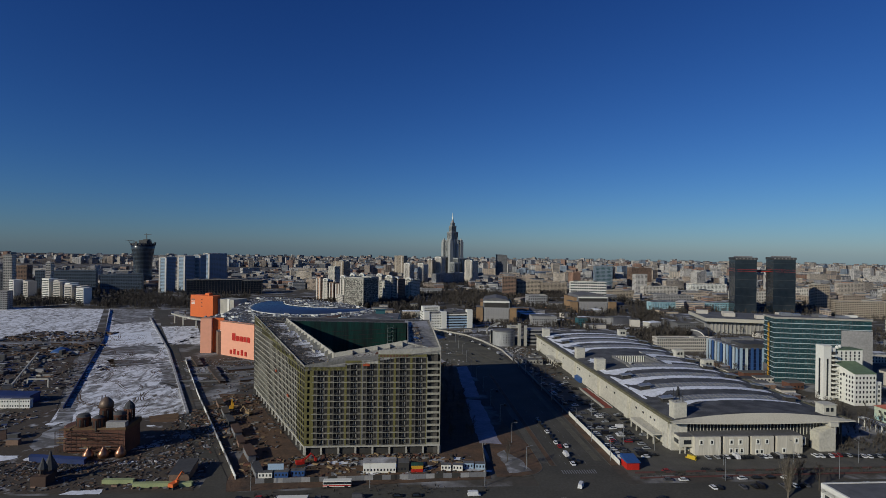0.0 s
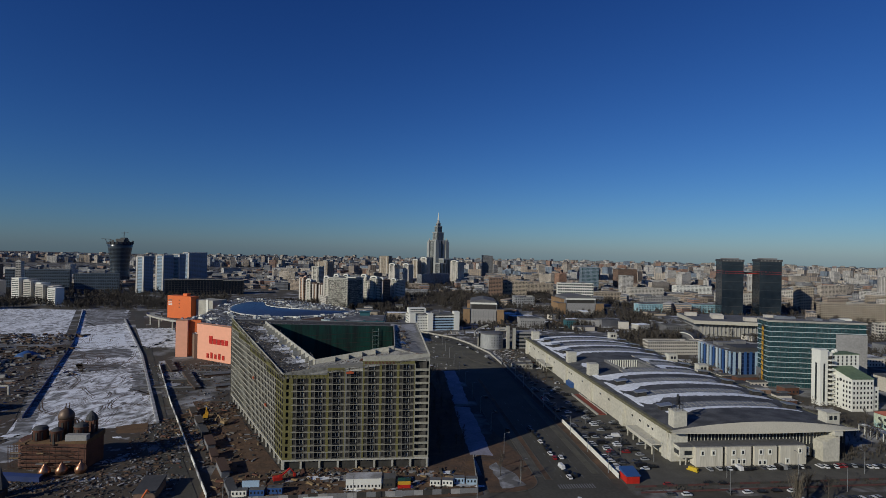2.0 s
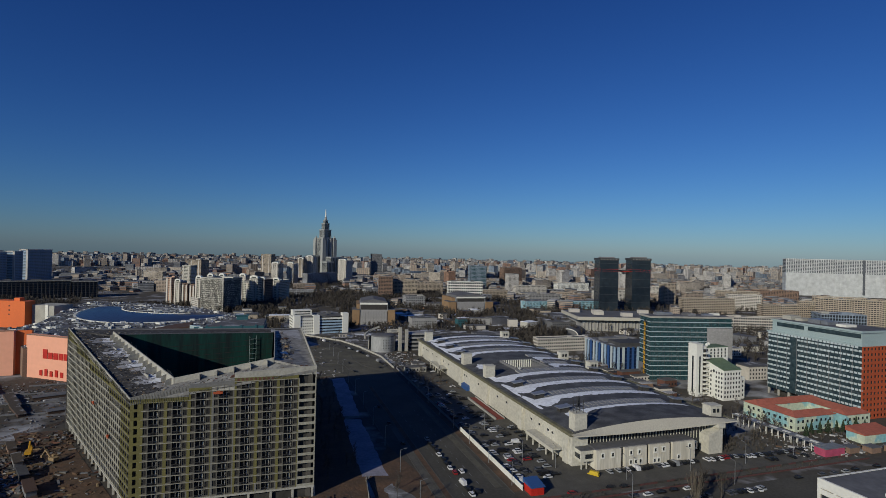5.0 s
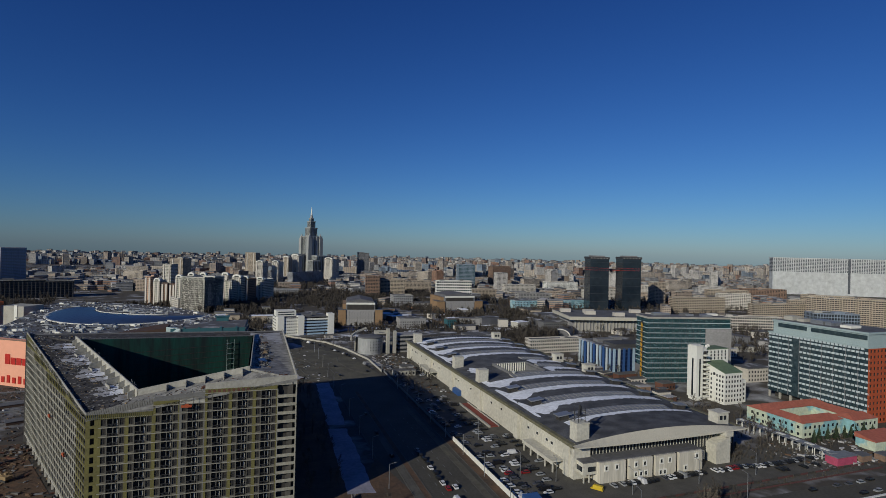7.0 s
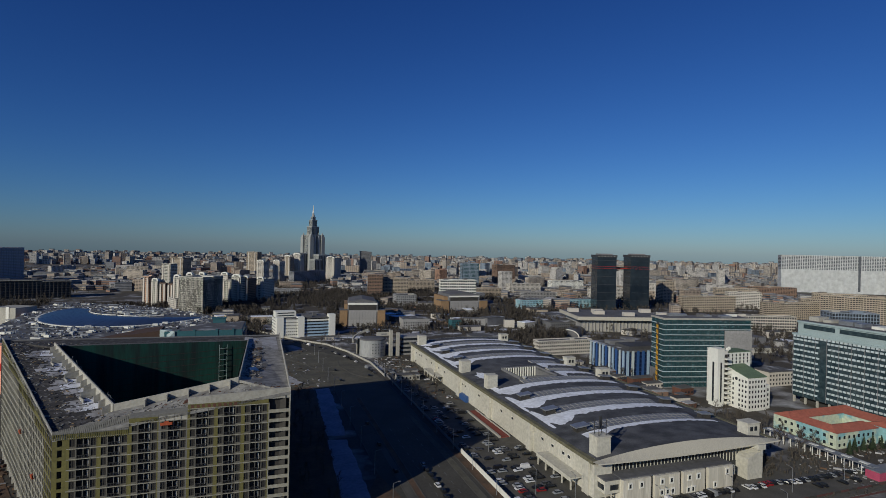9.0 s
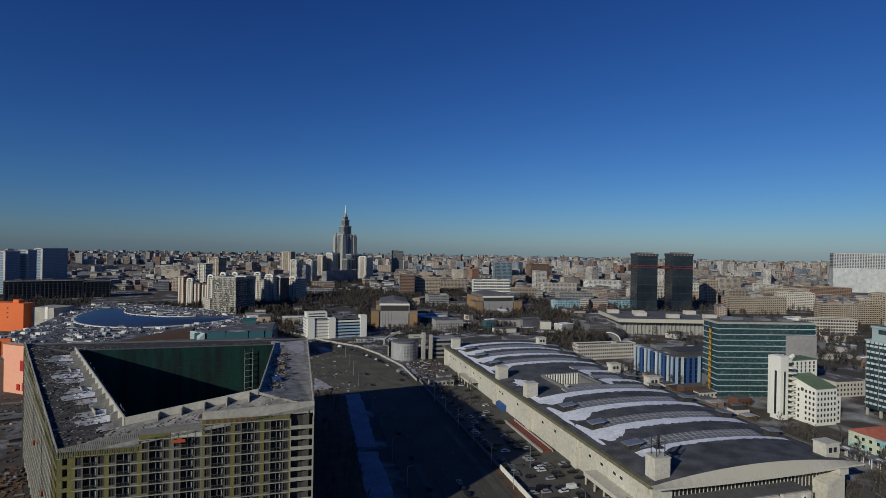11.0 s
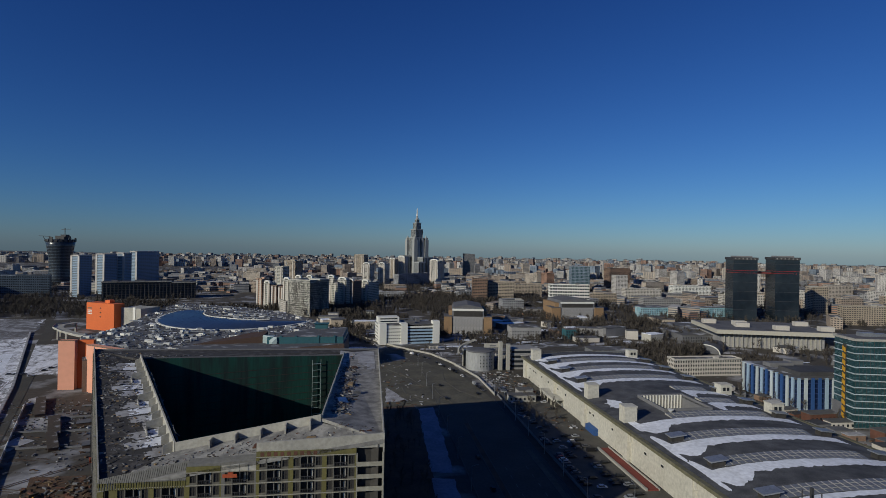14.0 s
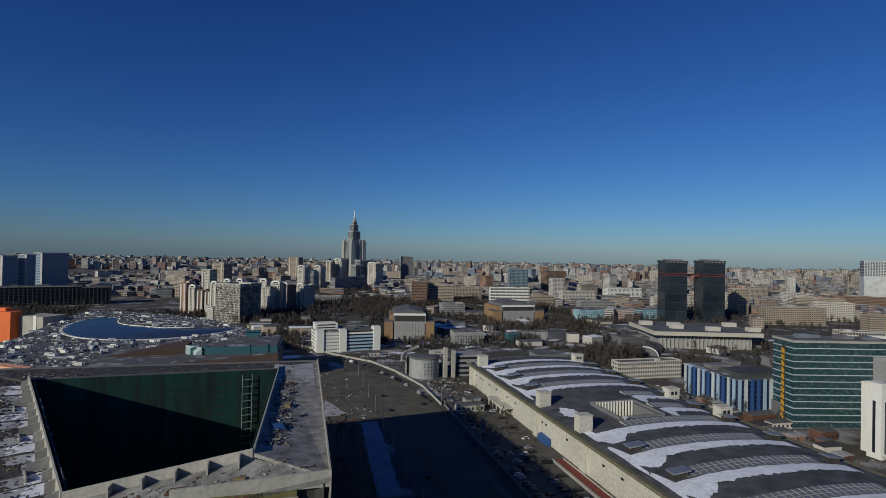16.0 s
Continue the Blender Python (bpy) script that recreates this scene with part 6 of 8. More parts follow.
def colonnade_office():
    """A long dark office: a glazed core behind tall black columns under a thin pale roof edge."""
    b = thing("office_building", Matrix.Translation((-614, 1060, 0)) @ Matrix.Rotation(radians(27), 4, "Z"), "long black colonnaded office building with a pale roof edge", "office")
    for x0, x1, h in ((0, 112, 32), (112, 154, 30)):
        part("core", Shape().box(x0 + 0.6, x1 - 0.6, 1.6, 38, 0, h - 1.4), "black_glass", b)
        part("roof", Shape().box(x0, x1, -0.4, 39, h - 1.4, h), "roof_dark", b)
        part("roof_edge", Shape().box(x0, x1, -0.7, -0.41, h - 0.5, h + 0.3), "pale_concrete", b, "thin pale roof edge")
        for k in range(1, 7):
            part("floor_edge", Shape().box(x0, x1, 0.9, 1.58, k * 4.4, k * 4.4 + 0.5), "steel", b)
    column = Shape().box(-0.45, 0.45, -0.4, 0.85, 0, 28.5).mesh("column", "roof_dark")
    for i in range(26):
        part("column", column, (), b, "", Matrix.Translation((2 + i * 6, 0, 0)))
    for x, w in ((14, 10), (52, 16), (96, 8), (130, 14)):
        part("plant_box", Shape().box(x, x + w, 12, 20, 30, 34.5 if x < 110 else 32.5), "roof_grey", b)


colonnade_office()



def lit_tower(x, y, w, d, h, wall, text, arched=True, group=""):
    """A narrow apartment tower: balconies and corner bays on the end, an arched white crown over it."""
    x, y, w, d, h = 2 + (x - 2) * 1.04, 80 + (y - 80) * 1.04, w * 1.04, d * 1.04, h * 1.07
    fl = max(4, round(h / 3.05))
    bb = block("apartment_building", Matrix.Translation((x, y, 0)) @ Matrix.Rotation(radians(-27), 4, "Z"), w, d, fl, text, wall=wall, fh=3.05, bay=2.9, sill=1.2, pier=1.0, units=1, group=group)
    for s in (-0.3, 0.3):
        bays = Shape().box(s * w - 1.5, s * w + 1.5, -d / 2 - 1.0, -d / 2 - 0.004, 1.5, fl * 3.05 - 1)
        part("oriel", bays, "cream", bb)
    if arched:
        zt = fl * 3.05 + 0.36
        sh = Shape()
        m = 10
        for k in range(m):
            a0, a1 = math.pi * k / m, math.pi * (k + 1) / m
            r = w * 0.44
            sh.prism([(-r * math.cos(a0), -d / 2 + 0.2), (-r * math.cos(a1), -d / 2 + 0.2), (-r * math.cos(a1), -d / 2 + 4), (-r * math.cos(a0), -d / 2 + 4)], zt, [zt + 2 + 3.2 * math.sin(a0), zt + 2 + 3.2 * math.sin(a1), zt + 2 + 3.2 * math.sin(a1), zt + 2 + 3.2 * math.sin(a0)])
        cr = part("crown", sh, "white", bb, "white arched crown")
        part("crown_window", Shape().box(-w * 0.25, w * 0.25, -d / 2 + 0.05, -d / 2 + 0.19, zt + 1, zt + 2.8), "glass", cr)
    return bb


for row in ((-295, 971, 12, 14, 42, "peach_brick", "pinkish brick apartment tower with balconies", False), (-279, 960, 13, 14, 37, "apartment_white", "white apartment tower with an arched crown", True), (-266, 956, 12, 14, 34, "brown", "brown brick apartment tower with balconies", False),
            (-249, 938, 10, 16, 34, "brown", "brown brick apartment tower with balconies", False), (-232, 905, 12, 14, 47, "apartment_white", "white apartment tower with an arched crown", True),
            (-218, 917, 12, 14, 48, "apartment_white", "white apartment tower with an arched crown", True), (-203, 925, 12, 14, 48, "apartment_white", "white apartment tower with an arched crown", True),
            (-177, 977, 18, 15, 38, "apartment_white", "white apartment tower with an arched crown", False), (-185, 996, 14, 15, 45, "cream", "cream apartment tower with an arched crown", True), (-165, 989, 18, 15, 42, "apartment_white", "white apartment tower with an arched crown", True),
            (-150, 999, 11, 23, 41, "brown", "brown and white apartment tower with arched crown", True), (-130, 1039, 15, 32, 36, "apartment_white", "white apartment tower with an arched crown", True), (-196, 1470, 22, 22, 54, "cream", "tall cream apartment tower block", True), (-160, 1500, 20, 24, 53, "cream", "tall cream apartment tower block", True),
            (-338, 1212, 22, 18, 54, "apartment_white", "tall white apartment tower block", False), (-388, 1467, 38, 27, 61, "beige", "tall beige brick apartment tower", False), (-299, 1993, 43, 24, 70, "beige", "tall beige brick apartment tower", False), (-154, 1702, 20, 20, 64, "beige", "tall beige brick apartment tower", True),
            (-129, 1730, 26, 22, 68, "cream", "tall cream apartment tower block", True), (-23, 1623, 27, 41, 62, "cream", "tall cream apartment tower block", True)):
    lit_tower(*row)
wing = block("apartment_building", Matrix.Translation((-243, 928, 0)) @ Matrix.Rotation(radians(-58), 4, "Z"), 40, 12, 6, "low cream apartment wing with small windows", wall="cream", fh=3.0, bay=3, sill=1.2, pier=1.2, units=0)
block("apartment_building", Matrix.Translation((-90, 1560, 0)) @ Matrix.Rotation(radians(60), 4, "Z"), 150, 16, 11, "long dark grey apartment slab block", wall="far_grey", fh=3.0, units=0)

# the patterned block: pale cladding with small dark panels on both streets
pat = block("apartment_building", Matrix.Translation((-204.3, 911.9, 0)) @ Matrix.Rotation(radians(-27), 4, "Z"), 42, 42, 16, "apartment block with small black and white cladding panels", wall="apartment_white", fh=3.25, bay=2.25, sill=1.0, pier=0.9, units=1)
rp = random.Random(2)
skin = Shape()
# the second face gets more dark panels to paint in its shade
for run, m2, share in ((42, Matrix.Translation((-21, -21, 0)), 0.5), (42, Matrix.Translation((21, -21, 0)) @ Matrix.Rotation(math.pi / 2, 4, "Z"), 0.72)):
    for k in range(33):
        for i in range(int(run / 1.15) - 2):
            if rp.random() < share:
                x0, x1, z0, z1 = 0.3 + i * 1.15, 0.3 + i * 1.15 + rp.choice((1.1, 1.1, 2.2)), 0.3 + k * 1.5, 1.3 + k * 1.5
                skin.add([tuple(m2 @ Vector(q)) for q in ((x0, -0.12, z0), (x1, -0.12, z0), (x1, -0.12, z1), (x0, -0.12, z1), (x0, 0, z0), (x1, 0, z0), (x1, 0, z1), (x0, 0, z1))], [(0, 1, 2, 3), (0, 4, 5, 1), (1, 5, 6, 2), (2, 6, 7, 3), (3, 7, 4, 0)])
tagged(part("dark_panelling", skin, "dark", pat, "small dark cladding panels"), kind="stuff")

# apartment blocks beyond the snow field: thin pale towers, dark slabs and stepped rows
for x, y, w, d, fl, turn, wall, text in ((-905, 949, 14, 16, 26, 20, "cream", "thin pale apartment tower beyond the snow field"), (-791, 912, 8, 14, 22, 20, "cream", "narrow pale apartment tower beyond the snow field"),
                                         (-752, 764, 40, 14, 9, 12, "grey", "low grey apartment block at the edge of the snow"), (-801, 1118, 28, 16, 11, 10, "beige", "beige apartment block beyond the snow field"),
                                         (-880, 1062, 110, 16, 15, 24, "slate_dark", "long dark apartment slab beyond the snow field"), (-770, 1082, 80, 16, 13, 24, "slate_dark", "dark apartment slab beyond the snow field"),
                                         (-1010, 1010, 90, 16, 14, 30, "smoke_grey", "grey apartment slab far beyond the snow field"), (-1060, 1150, 26, 22, 17, 12, "brown", "brown apartment tower far beyond the snow field")):
    block("apartment_building", Matrix.Translation((x, y, 0)) @ Matrix.Rotation(radians(turn), 4, "Z"), w, d, fl, text, wall=wall, units=1, fh=3.1)


def stepped_row(x0, y0, x1, y1, n, high, low):
    """A long block of units set back one behind the other, lower towards one end."""
    b = thing("apartment_building", Matrix.Identity(4), "long stepped pale apartment row beyond the snow field", "building")
    for i in range(n):
        t = (i + 0.5) / n
        x, y, h = x0 + (x1 - x0) * t, y0 + (y1 - y0) * t, high + (low - high) * t
        w = math.hypot(x1 - x0, y1 - y0) / n * 0.98
        m = Matrix.Translation((x, y + (5 if i % 2 else -4), 0)) @ Matrix.Rotation(radians(-12), 4, "Z")
        u = part("unit", Shape().box(-w / 2, w / 2, -7, 9, 0, h).box(-w / 2 - 0.3, w / 2 + 0.3, -7.3, 9.3, h, h + 0.8), "cream" if i % 3 else "white", b, "", m)
        for k in range(int(h / 3.2)):
            part("window_band", Shape().box(-w / 2 + 1, w / 2 - 1, -7.12, -6.9, 1.2 + k * 3.2, 2.6 + k * 3.2), "glass", u)


stepped_row(-790, 908, -678, 864, 7, 41, 26)
stepped_row(-853, 903, -820, 912, 3, 37, 33)


# ---- wider city: repeated blocks ----
def wider_city():
    rnd = random.Random(11)
    protos = []
    for w, d, fl, wall, text in ((60, 15, 9, "far_cream", "long cream panel apartment block"), (70, 15, 9, "far_white", "long pale panel apartment block"), (50, 14, 5, "far_beige", "low beige brick apartment block"),
                                 (28, 24, 16, "far_white", "white panel apartment tower block"), (26, 24, 14, "far_brown", "brown brick apartment tower"), (80, 22, 4, "far_grey", "grey low works building"),
                                 (44, 18, 8, "far_beige", "beige brick apartment block"), (36, 30, 6, "far_grey", "grey flat-roofed office block"), (64, 14, 12, "far_cream", "tall cream panel block")):
        protos.append(block("apartment_building", Matrix.Translation((0, -4000, -200)), w, d, fl, text, wall=wall, units=1, bay=3.6, sill=1.4, pier=1.3))
    taken = [(640, 905, 60), (830, 840, 60), (900, 780, 50), (560, 1120, 50), (660, 1060, 30), (390, 1080, 50), (300, 1180, 50), (180, 1300, 45), (420, 1250, 50), (560, 1330, 55), (720, 1240, 45), (860, 1100, 55), (980, 960, 55), (1000, 1150, 60), (760, 960, 40), (620, 480, 45), (330, 300, 120), (-126, 1985, 130), (452, 960, 60), (528, 958, 60), (215, 1010, 60), (330, 1420, 50), (448, 1500, 60), (90, 2150, 50), (70, 1180, 40), (112, 1200, 50), (-30, 1260, 50), (585, 690, 60), (700, 790, 70), (765, 720, 90),
             (600, 600, 60), (-500, 1085, 130), (-940, 1383, 70), (-620, 1150, 110), (-300, 1015, 60), (-214, 925, 60), (-140, 950, 50), (-290, 1190, 50), (-338, 1212, 40), (-388, 1467, 45), (-299, 1993, 45), (-178, 1485, 50), (-140, 1716, 50), (-23, 1623, 45), (-140, 985, 50), (-90, 1560, 80), (-672, 1230, 110), (1330, 1345, 220), (480, 740, 130), (290, 880, 110), (150, 740, 90), (30, 690, 80)]
    made = 0
    for tries in range(6000):
        if made >= 200:
            break
        y = 780 + 1250 * rnd.random() ** 0.85
        x = rnd.uniform(-1.0 * y - 60, 1.15 * y + 150)
        u, v = x * 0.989 + y * 0.146, -x * 0.146 + y * 0.989
        if -360 < u < 60 and v < 900 or (-900 < x < -350 and y < 1050):
            continue
        if -170 < x < 330 and y < 1330 and rnd.random() < 0.8:
            continue
        p = protos[rnd.choice((0, 1, 2, 2, 2, 3, 4, 5, 5, 6, 6, 7, 7, 8)) if y > 1200 else rnd.choice((2, 2, 5, 5, 6, 7, 7))]
        r = 42
        if -380 < x < 200 and y < 1950 and p in (protos[3], protos[8], protos[0], protos[1], protos[4]):
            continue
        if x < -250 and (p in (protos[3], protos[4], protos[8]) or rnd.random() < (0.85 if y < 1500 else 0.55)):
            continue
        if any((x - a) ** 2 + (y - b) ** 2 < (c + r * 0.6) ** 2 for a, b, c in taken):
            continue
        taken.append((x, y, r * 0.62))
        copy_thing(p, Matrix.Translation((x, y, 0)) @ Matrix.Rotation(radians(rnd.choice((8, 8, 98, 24, 114, -20, 60))), 4, "Z"))
        made += 1
    for p in protos:
        for o in (*p.children_recursive, p):
            bpy.data.objects.remove(o)
    return taken


TAKEN = wider_city()


def far_city():
    """Thousands of blocks out to the horizon, as stuff."""
    rnd = random.Random(23)
    sh = Shape()
    kinds = ((60, 14, 27), (80, 15, 27), (26, 24, 48), (28, 24, 54), (50, 16, 36), (70, 30, 14), (40, 20, 20), (24, 24, 60))
    for i in range(7000):
        y = 1960 + 2890 * rnd.random() ** 0.85
        x = rnd.uniform(-1.02 * y, 1.12 * y)
        if math.hypot(x, y) > 4880 or (y < 2250 and (abs(x + 126) < 160 or abs(x - 90) < 70 or abs(x + 299) < 60)):
            continue
        if x < -200 and y < 3300 and noise.noise((x * 0.0016, y * 0.0016, 4)) < 0.12:
            continue
        far = max(0.0, math.hypot(x, y) - 2400) / 2500
        z = -1 + 11 * far ** 1.4
        w, d, h = rnd.choice(kinds[:6] if rnd.random() < 0.75 else kinds)
        h *= rnd.uniform(0.7, 1.15) * (0.82 if x < 0 else 0.95) * (0.95 if y < 3300 else 0.7)
        wall = rnd.choice((0, 0, 0, 1, 1, 2, 2, 3, 4, 5))
        a = radians(rnd.choice((8, 98, 30, 120, -25, 65)))
        sh.turned(x, y, a, w - 0.8, d - 0.8, z, z + h, 6)
        fh = 3 if y < 2900 else 6
        n = int(h / fh)
        for k in range(n):
            sh.turned(x, y, a, w, d, z + k * fh, z + k * fh + fh * 0.52, wall)
        sh.turned(x, y, a, w, d, z + n * fh, z + n * fh + 1.6, wall)
        c, s = math.cos(a), math.sin(a)
        for q in range(int(w / 9) + 1):
            o = -w / 2 + w * q / (int(w / 9) + 1) + 1
            for side in (-1, 1):
                sh.turned(x + o * c - side * d / 2 * s * 0.985, y + o * s + side * d / 2 * c * 0.985, a, 3.2, 0.9, z, z + n * fh, wall)
    # low houses and works between the nearer blocks
    for i in range(5200):
        y = 830 + 1250 * rnd.random() ** 0.8
        x = rnd.uniform(-1.0 * y, 1.12 * y)
        u, v = x * 0.989 + y * 0.146, -x * 0.146 + y * 0.989
        if -430 < u < 250 and v < 960 or (x < -300 and y < 1250) or (u < 640 and v < 800):
            continue
        w, d, h = rnd.uniform(12, 46), rnd.uniform(9, 16), rnd.choice((4, 5, 6, 8, 10, 14, 17))
        if any((x - a) ** 2 + (y - b) ** 2 < (r * 0.75 + w * 0.4) ** 2 for a, b, r in TAKEN):
            continue
        if noise.noise((x * 0.004, y * 0.004, 7)) < (0.2 if -750 < x < 330 and y < 1300 else -0.12):
            continue
        a, wall = radians(rnd.choice((8, 98, 24, 114, -20, 60))), rnd.choice((0, 1, 1, 2, 2, 2, 3, 3, 5, 5))
        sh.turned(x, y, a, w - 0.5, d - 0.5, 0, h, 6)
        n = max(1, int(h / 3.2))
        for k in range(n):
            sh.turned(x, y, a, w, d, k * h / n, k * h / n + h / n * 0.55, wall)
        sh.turned(x, y, a, w, d, h, h + 0.8, rnd.choice((0, 3, 3, 2, 6)))
    ob = new("distant_city", sh.mesh("distant_city", "far_white", "far_cream", "far_beige", "far_grey", "far_blue", "far_brown", "far_window"))
    tagged(ob, "distant apartment blocks out to the horizon", "city", kind="stuff")


far_city()

# ---- trees ----
def tree_mesh(seed, h, spread, twigs):
    rnd = random.Random(seed)
    sh = Shape()
    sh.turn_body([(h * 0.022, 0), (h * 0.016, h * 0.3), (h * 0.008, h * 0.65), (0.02, h * 0.95)], 6)
    trunk = sh
    cr = Shape()
    tips = []
    for i in range(11):
        a, z0 = rnd.uniform(0, 6.28), h * rnd.uniform(0.25, 0.7)
        r = spread * rnd.uniform(0.5, 1.0) * (1.15 - z0 / h)
        p, q = (0, 0, z0), (r * math.cos(a), r * math.sin(a), z0 + h * rnd.uniform(0.15, 0.35))
        cr.beam(p, q, h * 0.011, h * 0.011)
        tips.append((Vector(p), Vector(q)))
    for i in range(twigs):
        p, q = rnd.choice(tips)
        o = p.lerp(q, rnd.uniform(0.25, 1.0))
        w = Vector((rnd.gauss(0, 1), rnd.gauss(0, 1), rnd.uniform(0.2, 1.6))).normalized() * h * rnd.uniform(0.07, 0.17)
        s = w.orthogonal().normalized() * h * 0.0035
        k = len(cr.v)
        cr.v += [tuple(o - s), tuple(o + s), tuple(o + w)]
        cr.f.append((k, k + 1, k + 2))
        cr.m.append(0)
    return trunk.mesh("trunk", "bark"), cr.mesh("crown", "bark")


TREES = [tree_mesh(i, h, s, 260) for i, (h, s) in enumerate(((11, 3.6), (13, 4.2), (9, 3.2), (15, 4.6)))]


def bare_tree(m, k, label="leafless street tree with thin brown twigs"):
    b = thing("tree", m, label, "tree", "leafless trees")
    part("trunk", TREES[k][0], (), b)
    part("crown", TREES[k][1], (), b)


def conifer(m, seed):
    rnd = random.Random(seed)
    b = thing("conifer", m, "dark green conical spruce tree", "tree", "spruces by the school")
    h = 8.0
    part("trunk", Shape().turn_body([(0.22, 0), (0.05, h * 0.95)], 6), "bark", b)
    sh = Shape()
    for i in range(330):
        z = h * (0.08 + 0.9 * rnd.random() ** 1.2)
        a, r = rnd.uniform(0, 6.28), 2.3 * (1 - z / h) + 0.15
        o, t = Vector((0, 0, z + 0.5)), Vector((r * math.cos(a), r * math.sin(a), z - 0.25))
        s = Vector((-math.sin(a), math.cos(a), 0)) * 0.28
        m2 = o.lerp(t, 0.6)
        k = len(sh.v)
        sh.v += [tuple(o.lerp(t, 0.2)), tuple(m2 - s), tuple(t), tuple(m2 + s)]
        sh.f.append((k, k + 1, k + 2, k + 3))
        sh.m.append(0)
    part("crown", sh, "conifer", b)


rt = random.Random(3)
for i in range(60):
    u, v = rt.uniform(27, 46), rt.uniform(268, 445)
    bare_tree(at(u, v, 0, rt.uniform(0, 360)) @ Matrix.Scale(rt.uniform(0.45, 0.8), 4), rt.randrange(4))
for u, v, s in ((178, 206, 1.5), (181, 209, 1.3), (175, 209, 1.2), (186, 204, 1.1), (55, 240, 0.8), (58, 250, 0.7), (64, 236, 0.6)):
    bare_tree(at(u, v, 0, rt.uniform(0, 360)) @ Matrix.Scale(s, 4), rt.randrange(4))
for i in range(40):
    bare_tree(at(rt.uniform(262, 300), rt.uniform(258, 330), 0, rt.uniform(0, 360)) @ Matrix.Scale(rt.uniform(0.5, 0.9), 4), rt.randrange(4))
for i in range(40):
    bare_tree(at(rt.uniform(262, 302), rt.uniform(395, 480), 0, rt.uniform(0, 360)) @ Matrix.Scale(rt.uniform(0.4, 0.8), 4), rt.randrange(4))
for i in range(36):
    bare_tree(at(rt.uniform(112, 138), rt.uniform(405, 470), 0, rt.uniform(0, 360)) @ Matrix.Scale(rt.uniform(0.35, 0.6), 4), rt.randrange(4))
for i in range(9):
    conifer(at(302 + i * 6 + rt.uniform(-1.5, 1.5), 257 + rt.uniform(-2, 2), 0, 0) @ Matrix.Scale(rt.uniform(0.7, 1.15), 4), i)
for i in range(4):
    conifer(at(318 + i * 6, 279 + rt.uniform(-2, 2)) @ Matrix.Scale(rt.uniform(0.6, 0.9), 4), 20 + i)


def woods():
    """Leafless trees by the thousand between the far buildings."""
    rnd = random.Random(8)
    sh = Shape()
    def tree(x, y, h):
        k = len(sh.v)
        sh.v += [(x - 0.25, y, 0), (x + 0.25, y, 0), (x, y, h * 0.8)]
        sh.f.append((k, k + 1, k + 2))
        sh.m.append(0)
        for i in range(34):
            a = rnd.uniform(0, 6.28)
            z0, r = h * rnd.uniform(0.2, 0.75), h * rnd.uniform(0.12, 0.36)
            tip = (x + r * math.cos(a), y + r * math.sin(a), z0 + h * rnd.uniform(0.1, 0.35))
            w = 0.12 + h * 0.016
            k = len(sh.v)
            ox, oy = x + 0.3 * r * math.cos(a), y + 0.3 * r * math.sin(a)
            sh.v += [(ox - w * math.sin(a), oy + w * math.cos(a), z0), (ox + w * math.sin(a), oy - w * math.cos(a), z0 + 0.3), tip]
            sh.f.append((k, k + 1, k + 2))
            sh.m.append(0)
    def field(n, u0, u1, v0, v1, lo=7, hi=14):
        c, s = math.cos(radians(GRID)), math.sin(radians(GRID))
        for i in range(n):
            u, v = rnd.uniform(u0, u1), rnd.uniform(v0, v1)
            if noise.noise((u * 0.02, v * 0.02, 1.7)) < -0.18:
                continue
            tree(u * c - v * s, u * s + v * c, rnd.uniform(lo, hi))
    field(800, 262, 384, 520, 640)
    field(900, 250, 470, 690, 850)
    field(260, 60, 110, 700, 735, 5, 9)
    field(1600, -60, 330, 880, 1300)
    field(1500, 330, 1100, 780, 1250)
    field(800, 430, 760, 430, 640)
    field(1000, -260, 0, 900, 1000)
    field(1700, -200, 260, 1300, 1900)
    field(1600, 300, 1300, 1250, 2000)
    field(1300, -900, -300, 900, 1500)
    field(500, -1100, -560, 880, 1000)
    field(900, -520, -300, 880, 1080)
    field(2200, -1500, -250, 1450, 2300, 9, 16)
    field(1200, -1700, -500, 1100, 1500, 9, 15)
    field(300, -60, 20, 690, 790, 5, 10)
    field(260, 110, 260, 660, 735, 5, 10)
    field(500, -10, 120, 770, 880, 6, 12)
    field(2600, -40, 480, 860, 1260, 7, 13)
    field(400, 1100, 1700, 1500, 1900, 10, 18)
    field(2600, 430, 1250, 700, 1500, 7, 13)
    field(2200, -120, 430, 980, 1700, 7, 13)
    field(1800, -1250, -420, 1080, 1650, 8, 15)
    field(1100, -820, -480, 905, 1090, 8, 14)
    field(1500, 600, 1900, 1500, 2100, 9, 16)
    tagged(new("far_trees", sh.mesh("far_trees", "bark")), "leafless brown trees between the far buildings", "trees", kind="stuff")


woods()


# ---- vehicles ----
CAR_PAINT = {"car_black": (0.015, 0.015, 0.017), "car_white": (0.72, 0.72, 0.72), "car_silver": (0.32, 0.33, 0.34), "car_red": (0.3, 0.02, 0.02), "car_blue": (0.02, 0.05, 0.2), "car_grey": (0.09, 0.09, 0.1), "car_yellow": (0.6, 0.42, 0.03)}
for key, value in CAR_PAINT.items():
    M[key] = mat(key, value, 0.4, None, 1.0, 0.5, 3.0, spec=0.3, grit=0.05)


